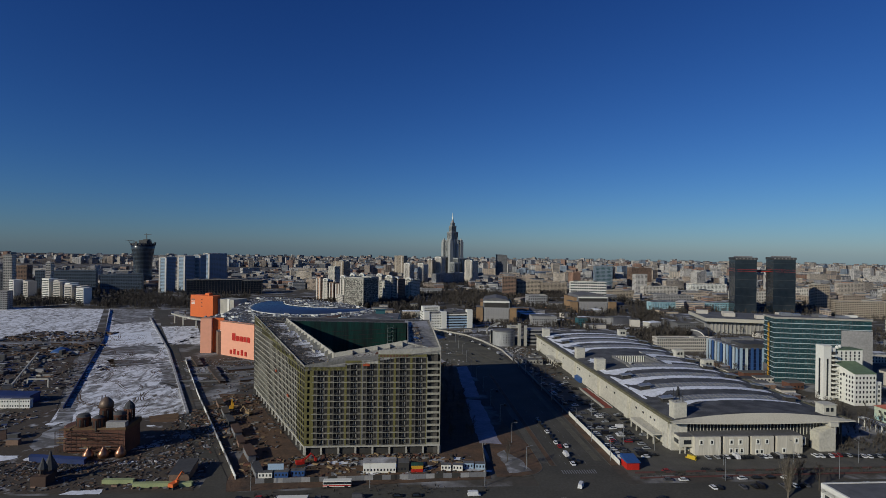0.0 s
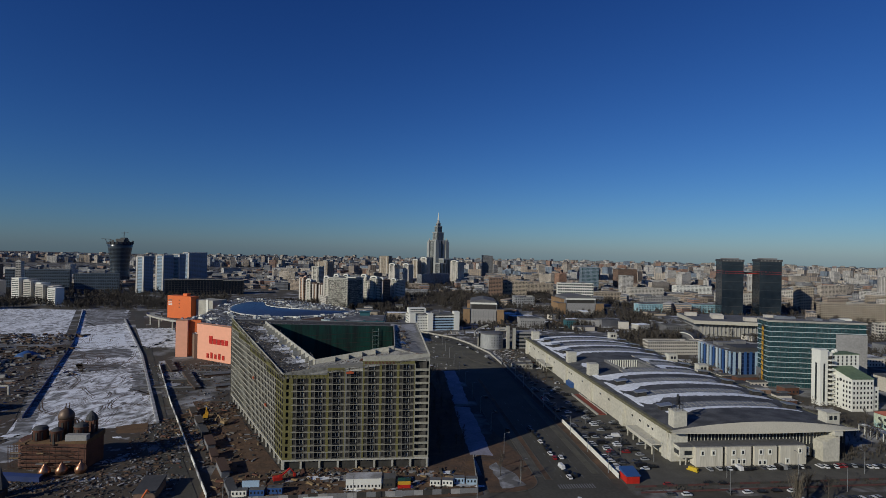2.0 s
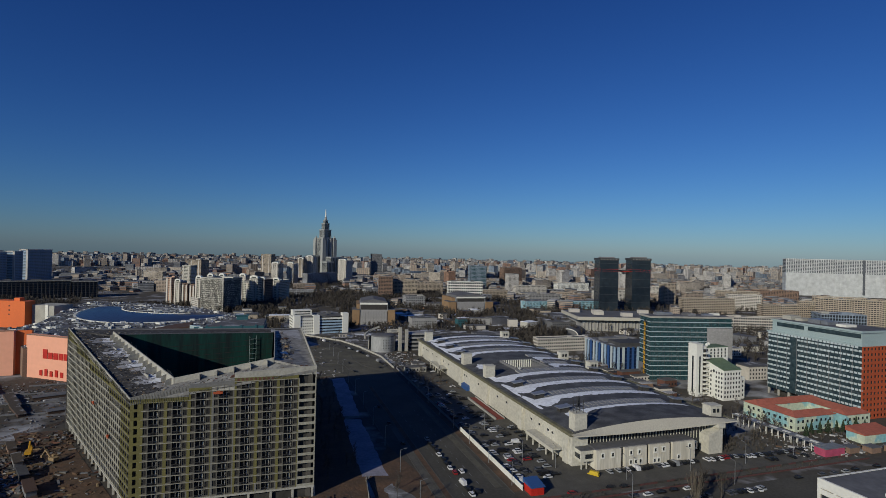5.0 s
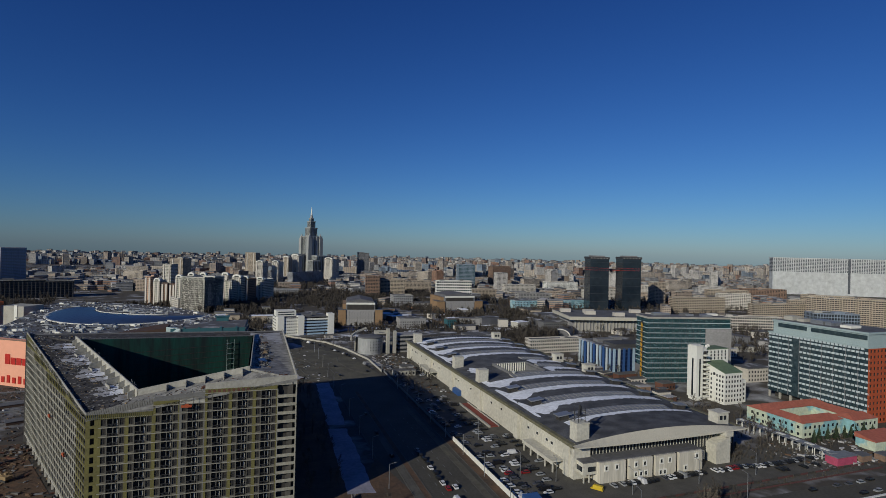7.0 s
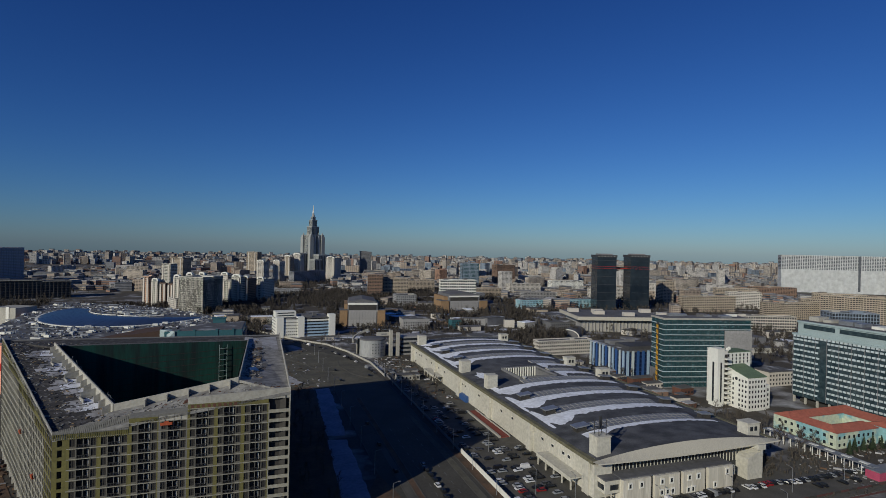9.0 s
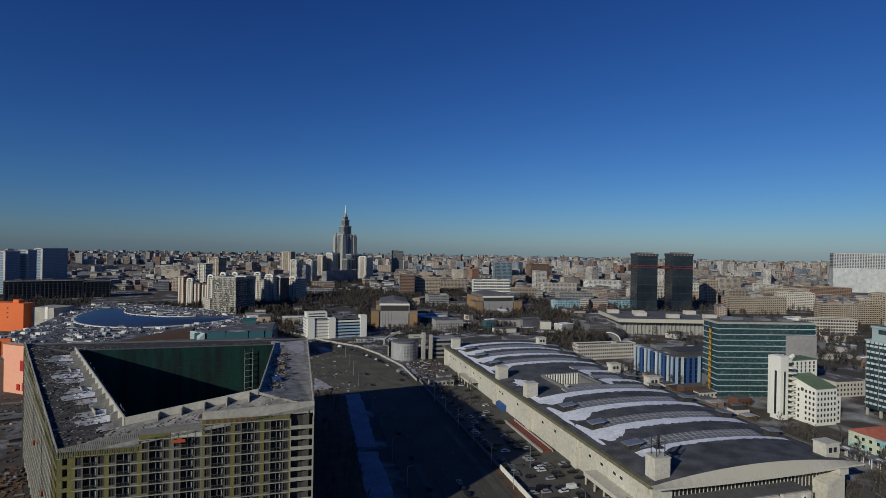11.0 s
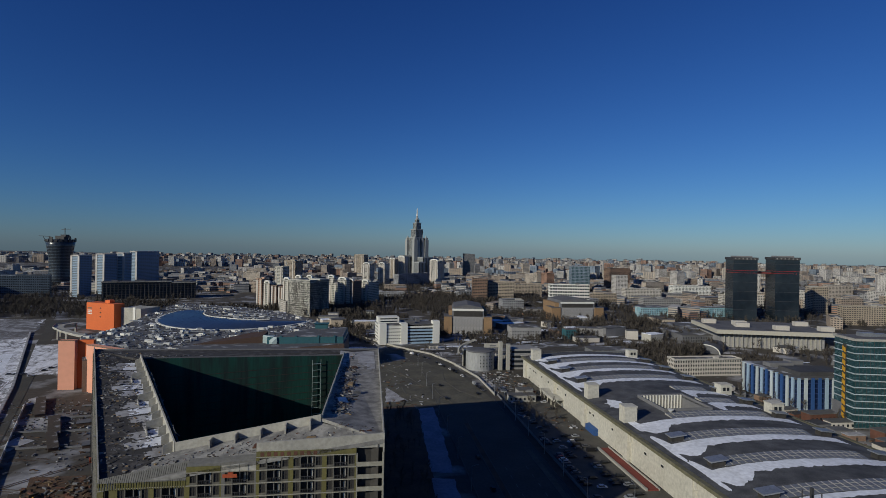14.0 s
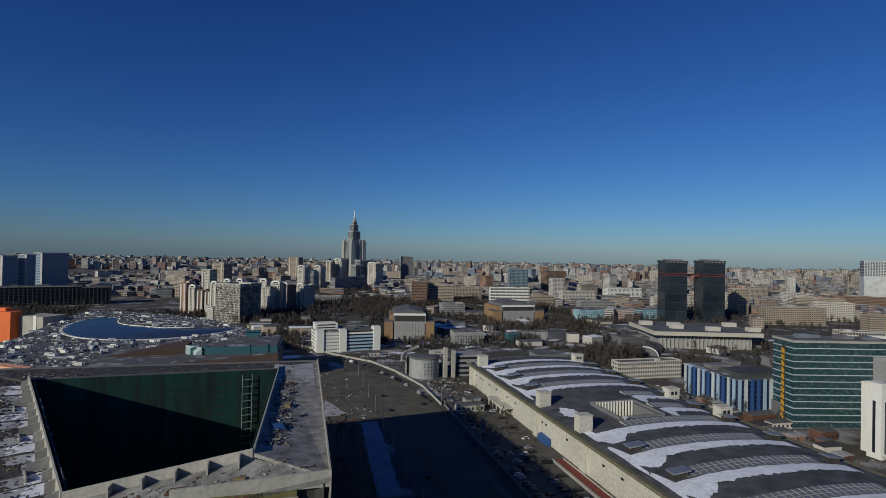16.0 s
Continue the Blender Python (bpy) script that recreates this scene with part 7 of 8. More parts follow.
def loft(sections, n_side):
    sh = Shape()
    sh.v = [p for s in sections for p in s]
    sh.f = [tuple(range(n_side))[::-1], tuple(range((len(sections) - 1) * n_side, len(sections) * n_side))]
    for k in range(len(sections) - 1):
        for i in range(n_side):
            sh.f.append((k * n_side + i, k * n_side + (i + 1) % n_side, (k + 1) * n_side + (i + 1) % n_side, (k + 1) * n_side + i))
    sh.m = [0] * len(sh.f)
    return sh


def car(m, paint, van=False):
    b = thing("van" if van else "car", m, ("parked %s van on the asphalt" if van else "parked %s car on the asphalt") % paint[4:], "van" if van else "car", "parked vehicles")
    L, W, H = (5.4, 2.0, 2.1) if van else (4.4, 1.78, 1.42)
    if (paint, van) not in car.made:
        low = loft([[(x, y, z) for y, z in ((-W / 2 * k, 0.3), (W / 2 * k, 0.3), (W / 2 * k, h), (-W / 2 * k, h))] for x, k, h in ((-L / 2, 0.86, 0.62), (-L / 2 + 0.25, 0.98, 0.86), (L / 2 - 0.7, 1.0, 0.84), (L / 2, 0.84, 0.58))], 4)
        x0, x1 = (-L / 2 + 0.15, L / 2 - 0.9) if van else (-L / 2 + 0.55, L / 2 - 1.15)
        cab = Shape().prism([(x0, -W / 2 + 0.06), (x1, -W / 2 + 0.06), (x1, W / 2 - 0.06), (x0, W / 2 - 0.06)], 0.83, H - 0.08)
        cab.v = [(x * (0.84 if z > 1 and not van else 0.97) + (-0.12 if z > 1 else 0), y * (0.8 if z > 1 else 1), z) for x, y, z in cab.v]
        top = Shape().box(x0 * 0.8 - 0.1, x1 * 0.8 - 0.1, -W / 2 * 0.76, W / 2 * 0.76, H - 0.09, H)
        wheel = Shape().turn_body([(0.31, -0.1), (0.33, 0), (0.31, 0.1)], 12)
        rim = Shape().turn_body([(0.18, -0.13), (0.18, 0.13)], 8)
        car.made[paint, van] = (low.mesh("body", paint), cab.mesh("cabin", paint if van else "glass"), top.mesh("roof", paint), wheel.mesh("tyre", "tyre"), rim.mesh("rim", "metal"))
    low, cab, top, wheel, rim = car.made[paint, van]
    part("body", low, (), b)
    part("cabin", cab, (), b)
    part("roof", top, (), b)
    for x in (-L * 0.3, L * 0.31) if (m.translation - Vector((40, 230, 0))).length < 40 else ():
        for y in (-W / 2 + 0.1, W / 2 - 0.1):
            w = part("wheel", wheel, (), b, "", Matrix.Translation((x, y, 0.33)) @ Matrix.Rotation(math.pi / 2, 4, "X"))
    return b


car.made = {}
rc = random.Random(21)
PAINTS = ["car_black"] * 22 + ["car_white"] * 8 + ["car_silver"] * 6 + ["car_grey"] * 10 + ["car_red"]


def row(u0, u1, v, turn, gap, fill):
    u = u0
    while u < u1:
        if rc.random() < fill:
            car(at(u, v + rc.uniform(-0.5, 0.5), 0.03, turn + rc.uniform(-3, 3)), rc.choice(PAINTS), rc.random() < 0.06)
        u += gap


def file(v0, v1, u, turn, gap, fill):
    v = v0
    while v < v1:
        if rc.random() < fill:
            car(at(u + rc.uniform(-0.4, 0.4), v, 0.03, turn + rc.uniform(-3, 3)), rc.choice(PAINTS), rc.random() < 0.06)
        v += gap


row(157, 236, 240.5, 90, 2.5, 0.96)
row(236, 292, 239, 90, 2.8, 0.92)
row(124, 190, 216.5, 0, 7.0, 0.75)
row(140, 215, 208, 90, 2.7, 0.7)
row(128, 160, 226, 0, 6.5, 0.5)
for u, lo, hi, fill in ((113, 238, 395, 0.8), (118.5, 238, 395, 0.75), (126, 240, 395, 0.7), (131.5, 245, 395, 0.65), (139, 262, 318, 0.35), (116, 400, 505, 0.45), (136, 405, 512, 0.4)):
    file(lo, hi, u, rc.choice((0, 180)), 3.0, fill * 0.78)
file(236, 306, 86, 92, 5.6, 0.92)
file(238, 262, 89.5, 92, 7, 0.5)
file(300, 560, 72, 92, 34, 0.5)
file(320, 560, 96, 92, 40, 0.5)
row(-70, 60, 206, 0, 8, 0.45)
row(-70, 120, 199, 180, 14, 0.5)
file(545, 600, -232, 26, 9, 0.6)
row(-250, -235, 560, 20, 5, 0.9)
car(at(148, 240, 0.03, 125), "car_yellow", True)
car(at(82, 212, 0.03, 60), "car_white", True)


# ---- fences, walls and street furniture ----
def fence(name, pts, h, panel, material, label, t=0.18):
    b = thing(name, TURN, label, "fence")
    seen = {}
    for p, q in zip(pts, pts[1:]):
        p, q = Vector(p), Vector(q)
        n = max(1, round((q - p).length / panel))
        ang, step = math.atan2((q - p).y, (q - p).x), (q - p).length / n
        key = round(step, 2)
        if key not in seen:
            seen[key] = [Shape().box(0.04, step - 0.04, -t / 2, t / 2, 0.05, h).mesh("fence_panel", q) for q in (material if isinstance(material, tuple) else (material,))]
        for i in range(n):
            o = p + (q - p) * i / n
            part("fence_panel", seen[key][(i * 7 + i * i * 3) % len(seen[key])], (), b, "", Matrix.Translation((o.x, o.y, 0)) @ Matrix.Rotation(ang, 4, "Z"))


fence("fence", [(108.7, 234), (108.7, 312)], 2.4, 4.0, "white", "white concrete panel fence beside the avenue", 0.3)
fence("fence", [(108.7, 312), (108.7, 476)], 1.6, 5.0, "smoke_grey", "weathered grey fence beside the avenue")
fence("fence", [(107, 476), (105.7, 524), (94, 578), (79, 620), (48, 659), (-7, 757)], 1.7, 10.0, "pale_concrete", "white barrier along the curving street", 0.6)
# the blue of this fence is the snow's shadow put into colour
fence("fence", [(-208, 334), (-250, 429), (-318, 583), (-460, 865)], 1.5, 8.0, "blue", "site fence beside the snow, blue as shadow on snow", 0.5)
fence("fence", [(112, 219), (300, 220.5)], 0.8, 5.0, ("rail_red", "smoke_grey", "rail_red", "dark"), "low reddish railing beside the street", 0.12)
fence("fence", [(-69.6, 226), (-137, 363), (-192, 480)], 1.7, 7.0, ("white", "smoke_grey", "pale_concrete", "dirty_snow", "smoke_grey"), "pale concrete fence beside the service road", 0.35)
fence("fence", [(-60, 221.5), (42, 224), (46, 262)], 2.2, 4.0, ("smoke_grey", "blue_panel", "white", "dark", "blue_panel", "grey", "smoke_grey"), "patched site fence in front of the building", 0.15)
fence("fence", [(112, 224.5), (300, 226)], 0.9, 5.0, ("rail_red", "dark", "smoke_grey", "rail_red", "bark"), "low reddish railing round the car park", 0.12)
fence("fence", [(-128, 322), (-224, 521), (-354, 767)], 1.2, 10, "dirty_snow", "ridge of ploughed dirty snow beside the road", 1.6)


def lamp_post(m):
    b = thing("street_lamp", m, "tall grey steel street lamp", "street lamp", "street lamps")
    if not lamp_post.made:
        lamp_post.made += [Shape().turn_body([(0.16, 0), (0.09, 10.5)], 8).mesh("pole", "metal"), Shape().beam((0, 0, 10.4), (2.2, 0, 10.9), 0.1, 0.1).mesh("arm", "metal"), Shape().box(1.9, 2.9, -0.18, 0.18, 10.8, 11.0).mesh("lamp_head", "smoke_grey")]
    for n, me in zip(("pole", "arm", "lamp_head"), lamp_post.made):
        part(n, me, (), b)


lamp_post.made = []
for i in range(11):
    lamp_post(at(62.5, 232 + i * 34, 0, 0))
    lamp_post(at(106.5, 240 + i * 26, 0, 180))
for u, v in ((122.5, 262), (122.5, 310), (135, 252), (160, 232), (196, 232), (230, 232), (262, 232), (150, 215), (205, 215), (-10, 215), (-60, 215), (40, 215)):
    lamp_post(at(u, v, 0, 90))

# long dock with a red floor beside the hall
d = thing("loading_dock", TURN, "low pale loading dock with a red floor", "dock")
part("kerb", Shape().box(136, 137, 326, 374, 0, 1.1), "pale_concrete", d)
part("kerb", Shape().box(142, 142.6, 326, 374, 0, 1.1), "pale_concrete", d)
part("floor", Shape().box(137, 142, 326, 374, 0, 0.5), "dock_red", d)
part("tarpaulin", Shape().prism([(142.5, 392), (146, 392), (146, 404), (142.5, 404)], 0, [3.0, 4.2, 4.2, 3.0]), "blue_panel", d, "blue tarpaulin")
k = thing("kiosk", at(113, 232), "small red and blue advertising kiosk", "kiosk")
part("body", Shape().box(-3, 3, -3.5, 3.5, 0, 3.4), "red", k)
part("roof", Shape().prism([(-3.4, -4), (3.4, -4), (3.4, 4), (-3.4, 4)], 3.4, [3.7, 3.7, 5.0, 5.0]), "blue_panel", k)

# covered walkway and pink kiosk
w = thing("covered_walkway", at(283, 232), "long covered walkway with a grey roof on white posts", "walkway")
part("roof", Shape().prism([(-2.4, 0), (2.4, 0), (2.4, 56), (-2.4, 56)], 4.4, 4.9), "metal", w, "grey sheet roof")
post = Shape().box(-0.15, 0.15, -0.15, 0.15, 0, 4.4).mesh("post", "white")
for i in range(15):
    for s in (-2, 2):
        part("post", post, (), w, "", Matrix.Translation((s, 1 + i * 3.9, 0)))
for i in range(7):
    part("rooflight", Shape().box(-1, 1, 3 + i * 8, 7 + i * 8, 4.9, 5.1), "white", w)
pk = thing("kiosk", at(279, 228), "pink clad kiosk with a pale roof", "kiosk")
part("body", Shape().box(0, 14, 0, 6, 0, 4), "pink", pk)
part("roof", Shape().box(-0.4, 14.4, -0.4, 6.4, 4, 4.4), "metal", pk)
for i in range(3):
    kk = thing("kiosk", at(297 + i * 12, 228 - i * 3), "small brown wooden market kiosk", "kiosk")
    part("body", Shape().box(0, 7, 0, 5, 0, 3), "brown", kk)
    part("roof", Shape().box(-0.3, 7.3, -0.3, 5.3, 3, 3.3), "roof_grey", kk)
mk = thing("shop", at(320, 236), "small shop with a red roof and green wall", "shop")
part("body", Shape().box(0, 24, 0, 10, 0, 5), "mint", mk)
part("roof", Shape().prism([(-0.4, -0.4), (24.4, -0.4), (24.4, 10.4), (-0.4, 10.4)], 5, [5.3, 5.3, 7.5, 7.5]), "red_roof", mk)
# tall white office blocks whose roofs rise close by
for u0, u1, v0, v1, h, text in ((131, 160, 96, 137.8, 34.0, "white office block with a dark roof and white parapet"), (165, 205, 104, 148, 35.6, "white office block with a deep white roof frame")):
    wb = thing("office_building", TURN, text, "office")
    part("body", Shape().box(u0 + 0.6, u1 - 0.6, v0 + 0.6, v1 - 0.6, 0, h - 1.2), "glass", wb)
    for k in range(10):
        part("spandrel", Shape().box(u0, u1, v0, v1, k * 3.4, k * 3.4 + 1.5), "white", wb)
    for x0, x1, y0, y1 in ((u0, u1, v0, v0 + 0.7), (u0, u1, v1 - 0.7, v1), (u0, u0 + 0.7, v0 + 0.7, v1 - 0.7), (u1 - 0.7, u1, v0 + 0.7, v1 - 0.7)):
        part("parapet", Shape().box(x0, x1, y0, y1, h - 3.2, h - 0.45), "white", wb)
    for k in range(9):
        part("pier", Shape().box(u0 - 0.05, u0 + 0.6, v1 - 0.9 - k * 4.8, v1 - 0.1 - k * 4.8, 0, h - 3.2), "white", wb)
    part("roof_deck", Shape().box(u0 + 0.7, u1 - 0.7, v0 + 0.7, v1 - 0.7, h - 1.2, h - 0.6), "roof_grey", wb)
    for k in range(2):
        part("roof_unit", Shape().box(u0 + 7 + k * 9, u0 + 9 + k * 9, v1 - 16, v1 - 14.5, h - 0.6, h + 0.2), "white", wb)
# small works buildings round the hall and along the far street
rs = random.Random(31)
for u, v, ww, dd, h, mt, text in ((122, 462, 18, 7, 4, "pale_concrete", "low pale garage beside the hall"), (128, 476, 10, 8, 4, "grey", "low grey works shed with flat roof"), (296, 405, 24, 7, 5, "brick", "low red market shed with flat roof"), (304, 372, 12, 8, 5, "brick", "low brick shed with flat roof"),
                                  (300, 392, 26, 6, 4, "cream", "low cream market stall row"), (400, 378, 26, 16, 11, "cream", "low cream depot building in the yard"), (440, 470, 70, 18, 8, "cream", "long low cream depot with flat roof"), (200, 715, 34, 24, 13, "grey", "grey glazed workshop with flat roof"), (252, 705, 14, 12, 11, "teal", "small teal service building with flat roof"),
                                  (520, 905, 150, 18, 15, "pale_turquoise", "long turquoise low building with flat roof"), (420, 700, 90, 60, 8, "roof_grey", "low grey workshop roofs with flat roof"), (60, 720, 40, 18, 17, "brown", "brown brick workshop with flat roof"), (440, 760, 60, 40, 8, "smoke_grey", "low grey depot with flat roof"), (300, 940, 60, 30, 9, "grey", "low grey workshop with flat roof"), (250, 600, 40, 20, 8, "metal", "low metal-roofed shed with flat roof"), (190, 560, 60, 16, 7, "grey", "low service range behind the hall")):
    sd = thing("shed", at(u, v, 0, rs.uniform(-4, 4)), text, "shed")
    part("wall", Shape().box(-ww / 2, ww / 2, -dd / 2, dd / 2, 0, h), mt, sd)
    part("roof", Shape().box(-ww / 2 - 0.3, ww / 2 + 0.3, -dd / 2 - 0.3, dd / 2 + 0.3, h, h + 0.5), rs.choice(("roof_snow", "roof_grey", "roof_snow")), sd)
    wn = Shape().box(-0.6, 0.6, -0.08, 0.1, 0, min(1.6, h * 0.4)).mesh("window", "glass")
    for lv in range(max(1, int(h / 3.4))):
        for i in range(int(ww / 3)):
            part("window", wn, (), sd, "", Matrix.Translation((-ww / 2 + 1.5 + i * 3, -dd / 2, 1.2 + lv * 3.2)))
for i in range(60):
    u, v = rs.choice(((rs.uniform(390, 620), rs.uniform(420, 640)), (rs.uniform(20, 330), rs.uniform(770, 860)), (rs.uniform(230, 480), rs.uniform(660, 860)), (rs.uniform(-40, 40), rs.uniform(780, 900))))
    ww, dd, h = rs.uniform(10, 34), rs.uniform(8, 16), rs.uniform(4, 10)
    sd = thing("shed", at(u, v, 0, rs.choice((0, 90, 20, -15))), rs.choice(("low workshop with a patchy snow roof", "low grey works building with snow on its roof", "small brick depot with a flat roof")), "shed", "low works buildings")
    part("wall", Shape().box(-ww / 2, ww / 2, -dd / 2, dd / 2, 0, h), rs.choice(("grey", "beige", "brown", "cream", "smoke_grey", "pale_concrete")), sd)
    part("roof", Shape().box(-ww / 2 - 0.3, ww / 2 + 0.3, -dd / 2 - 0.3, dd / 2 + 0.3, h, h + 0.5), rs.choice(("roof_snow", "roof_grey", "roof_snow", "snow")), sd)

# patches of old snow on open ground
for i in range(120):
    u, v = rs.choice(((rs.uniform(110, 330), rs.uniform(640, 860)), (rs.uniform(60, 330), rs.uniform(640, 770)), (rs.uniform(260, 600), rs.uniform(560, 760)), (rs.uniform(-40, 30), rs.uniform(640, 800)), (rs.uniform(-40, 45), rs.uniform(225, 250)), (rs.uniform(-300, -110), rs.uniform(225, 320))))
    r = rs.uniform(2, 9) if v > 400 else rs.uniform(1, 4)
    poly = [(u + r * 1.9 * math.cos(a) * rs.uniform(0.7, 1.2), v + r * math.sin(a) * rs.uniform(0.7, 1.2)) for a in [2 * math.pi * q / 14 for q in range(14)]]
    sheet("snow_patch", poly, 0.07, "snow" if rs.random() < 0.5 else "dirty_snow", "thin patch of old snow on the ground", category="snow")


# ---- church site ----
def church():
    b = thing("church", at(-147, 259, 0, -4) @ Matrix.Diagonal((0.95, 0.88, 0.84, 1)), "unfinished red brick church with scaffolding and bare drums", "church")
    part("nave", Shape().box(-12, 15, 0, 15, 0, 14), "brick", b)
    part("apse", Shape().turn_body([(9, 0), (9, 13.5), (8.4, 14.2)], 20, -12, 9), "brick", b)
    part("nave_roof", Shape().prism([(-13, -0.5), (15.5, -0.5), (15.5, 15.5), (-13, 15.5)], 14, [14.3, 15.6, 17.0, 15.2]), "ochre", b, "raw timber roof boarding")
    def drum(x, y, r, z0, z1, cap, part_label):
        part("drum", Shape().turn_body([(r, z0), (r, z1), (r + 0.3, z1 + 0.3), (r + 0.3, z1 + 0.6)], 16, x, y), "brick", b, part_label)
        slit = Shape()
        for i in range(8):
            a = 2 * math.pi * i / 8
            slit.turned(x + r * math.cos(a), y + r * math.sin(a), a, 0.3, 0.8, z0 + 1.2, z1 - 0.8)
        part("drum_window", slit, "dark", b)
        part("cap", Shape().turn_body(cap, 16, x, y), "roof_dark" if len(cap) < 5 else "dome_dull", b)
    drum(-9, 4, 3.2, 14, 20, [(3.4, 20.6), (2.6, 21.8), (0.1, 22.6)], "small brick drum")
    drum(9, 6, 3.0, 14, 21, [(3.2, 21.6), (2.4, 22.8), (0.1, 23.6)], "small brick drum")
    drum(0, 9, 3.2, 14, 24, [(3.3, 24.6), (3.7, 25.8), (3.5, 27.2), (2.7, 28.8), (1.5, 29.9), (0.15, 30.6)], "broad central brick drum")
    drum(0, 2, 2.6, 12, 20, [(2.7, 20.6), (1.6, 21.6), (0.1, 22.2)], "small brick drum")
    t = Shape()
    for x, y in ((10, 9), (13, 9), (13, 12), (10, 12)):
        t.box(x - 0.5, x + 0.5, y - 0.5, y + 0.5, 14, 23)
    t.box(9.4, 13.6, 8.4, 12.6, 23, 23.8)
    part("belfry", t, "brick", b)
    part("cap", Shape().turn_body([(2.8, 23.8), (2.2, 26), (0.1, 28.6)], 12, 11.5, 10.5), "roof_dark", b)
    part("planks", Shape().box(5, 15, 0, 3, 14.6, 18.6), "grey", b, "stacked grey boarding")
    sc = Shape()
    for i in range(14):
        x = -20 + i * 2.7
        sc.beam((x, -1.6, 0), (x, -1.6, 13.5), 0.1, 0.1)
    for k in range(6):
        sc.beam((-20 + k % 3, -1.5, 2 + k * 2.2), (15 - k * 1.5, -1.5, 2.3 + k * 2.15), 0.5, 0.08)
        sc.beam((-20 + k % 3, -1.75, 3 + k * 2.2), (15 - k * 1.5, -1.75, 3.3 + k * 2.15), 0.07, 0.07)
    rc = random.Random(77)
    for i in range(46):
        x, zz = rc.uniform(-21, 12), rc.uniform(1, 13)
        sc.beam((x, rc.uniform(-2.2, -1.2), zz), (x + rc.uniform(1.5, 7), rc.uniform(-2.2, -1.2), zz + rc.uniform(-0.4, 0.4)), 0.3, 0.14)
    for i in range(9):
        sc.beam((-21.6, i * 2, 0), (-21.6, i * 2, 12.5), 0.1, 0.1)
        sc.beam((-21.7, i * 2, 1 + i * 1.3), (-21.7, i * 2 + 4, 1.2 + i * 1.3), 0.4, 0.12)
    part("scaffold", sc, "wedge", b, "timber scaffolding")
    for i in range(8):
        x, zz = rc.uniform(-20, 10), rc.uniform(2, 10)
        part("plank_stage", Shape().box(x, x + rc.uniform(2.5, 6), -2.4, -1.3, zz, zz + 0.25), "timber" if i % 3 else "smoke_grey", b)
    part("boarding", Shape().prism([(-19, -1), (-13, -1), (-13, 14), (-19, 14)], 13.6, [13.7, 14.6, 14.6, 13.7]), "ochre", b, "raw timber roof boarding")
    for x, y in ((-1, -9.5), (5.5, -8.5), (13, -7.5)):
        g = thing("onion_dome", at(-146 + x, 262 + y), "new golden onion dome waiting on the ground", "dome", "golden domes on the ground")
        part("shell", Shape().turn_body([(1.7, 0), (2.5, 1.2), (2.4, 2.4), (1.4, 3.8), (0.5, 4.9), (0.08, 6.0)], 18), "gold", g)
    # small finished chapel with tent roofs
    ch = thing("chapel", at(-150, 225) @ Matrix.Scale(0.62, 4), "small brick chapel with a tent roof", "chapel")
    part("body", Shape().box(-5, 5, -5, 5, 0, 7), "wedge", ch)
    part("tower", Shape().turn_body([(2.6, 7), (2.6, 11)], 8), "wedge", ch)
    part("tent_roof", Shape().turn_body([(3.2, 11), (0.7, 17), (0.1, 18.5)], 8), "roof_dark", ch)
    arch = Shape()
    for i in range(8):
        a = 2 * math.pi * i / 8
        arch.turned(2.6 * math.cos(a), 2.6 * math.sin(a), a, 0.3, 1.0, 8, 10.3)
    part("opening", arch, "dark", ch)
    ch2 = thing("chapel", at(-152, 233) @ Matrix.Scale(0.72, 4), "dark shingled tent-roofed bell stand", "chapel")
    part("body", Shape().turn_body([(3.6, 0), (3.4, 5)], 8), "wedge", ch2)
    part("tent_roof", Shape().turn_body([(4.4, 5), (1.2, 12), (0.1, 17)], 8), "roof_dark", ch2)


church()


# ---- site cabins, stores and clutter ----
rk = random.Random(44)


def cabin(m, mt, label, w=6.0, d=2.5, h=2.6, storeys=1):
    b = thing("site_cabin", m, label, "cabin", "site cabins")
    for s in range(storeys):
        c = part("cabin_box", Shape().box(0, w, 0, d, s * (h + 0.1), s * (h + 0.1) + h), mt, b)
        for i in range(int(w / 1.5) if "container" not in label else 0):
            part("window", Shape().box(0.4 + i * 1.5, 1.05 + i * 1.5, -0.05, 0.04, s * (h + 0.1) + 1.0, s * (h + 0.1) + 2.0), "glass", c)
    part("roof", Shape().box(-0.15, w + 0.15, -0.15, d + 0.15, storeys * (h + 0.1), storeys * (h + 0.1) + 0.15), rk.choice(("roof_snow", "roof_grey", "roof_grey", "dirty_snow")), b)


cabin(at(-14, 230), "white", "long white site office with small windows", 15, 6, 4.6)
cabin(at(1.5, 230.6), "dark", "dark green site store", 5.5, 5, 4.2)
for i, mt in enumerate(("net", "yellow", "red")):
    p3 = thing("painted_panel", at(8, 229.8), "green, yellow and red painted site panel", "panel", "painted panels")
    part("board", Shape().box(0, 5.5, 0, 0.3, 3.2 - i * 1.5, 4.7 - i * 1.5), mt, p3)
for i in range(4):
    cabin(at(22 + i * 5.4, 232 + rk.uniform(-1, 2), 0, rk.uniform(-10, 10)), rk.choice(("white", "pale_blue", "grey")), "white site cabin on bare earth", 4.6, 2.5, 2.6)
for i in range(3):
    cabin(at(-60 + i * 7, 227 + rk.uniform(-1, 1)), rk.choice(("white", "blue_panel")), "pale site cabin beside the fence")
for i in range(7):
    cabin(at(-273 + i * 6.3, 336, 0, 0), "white", "two-storey white site cabin with blue roof", 6, 3, 2.7, 2)
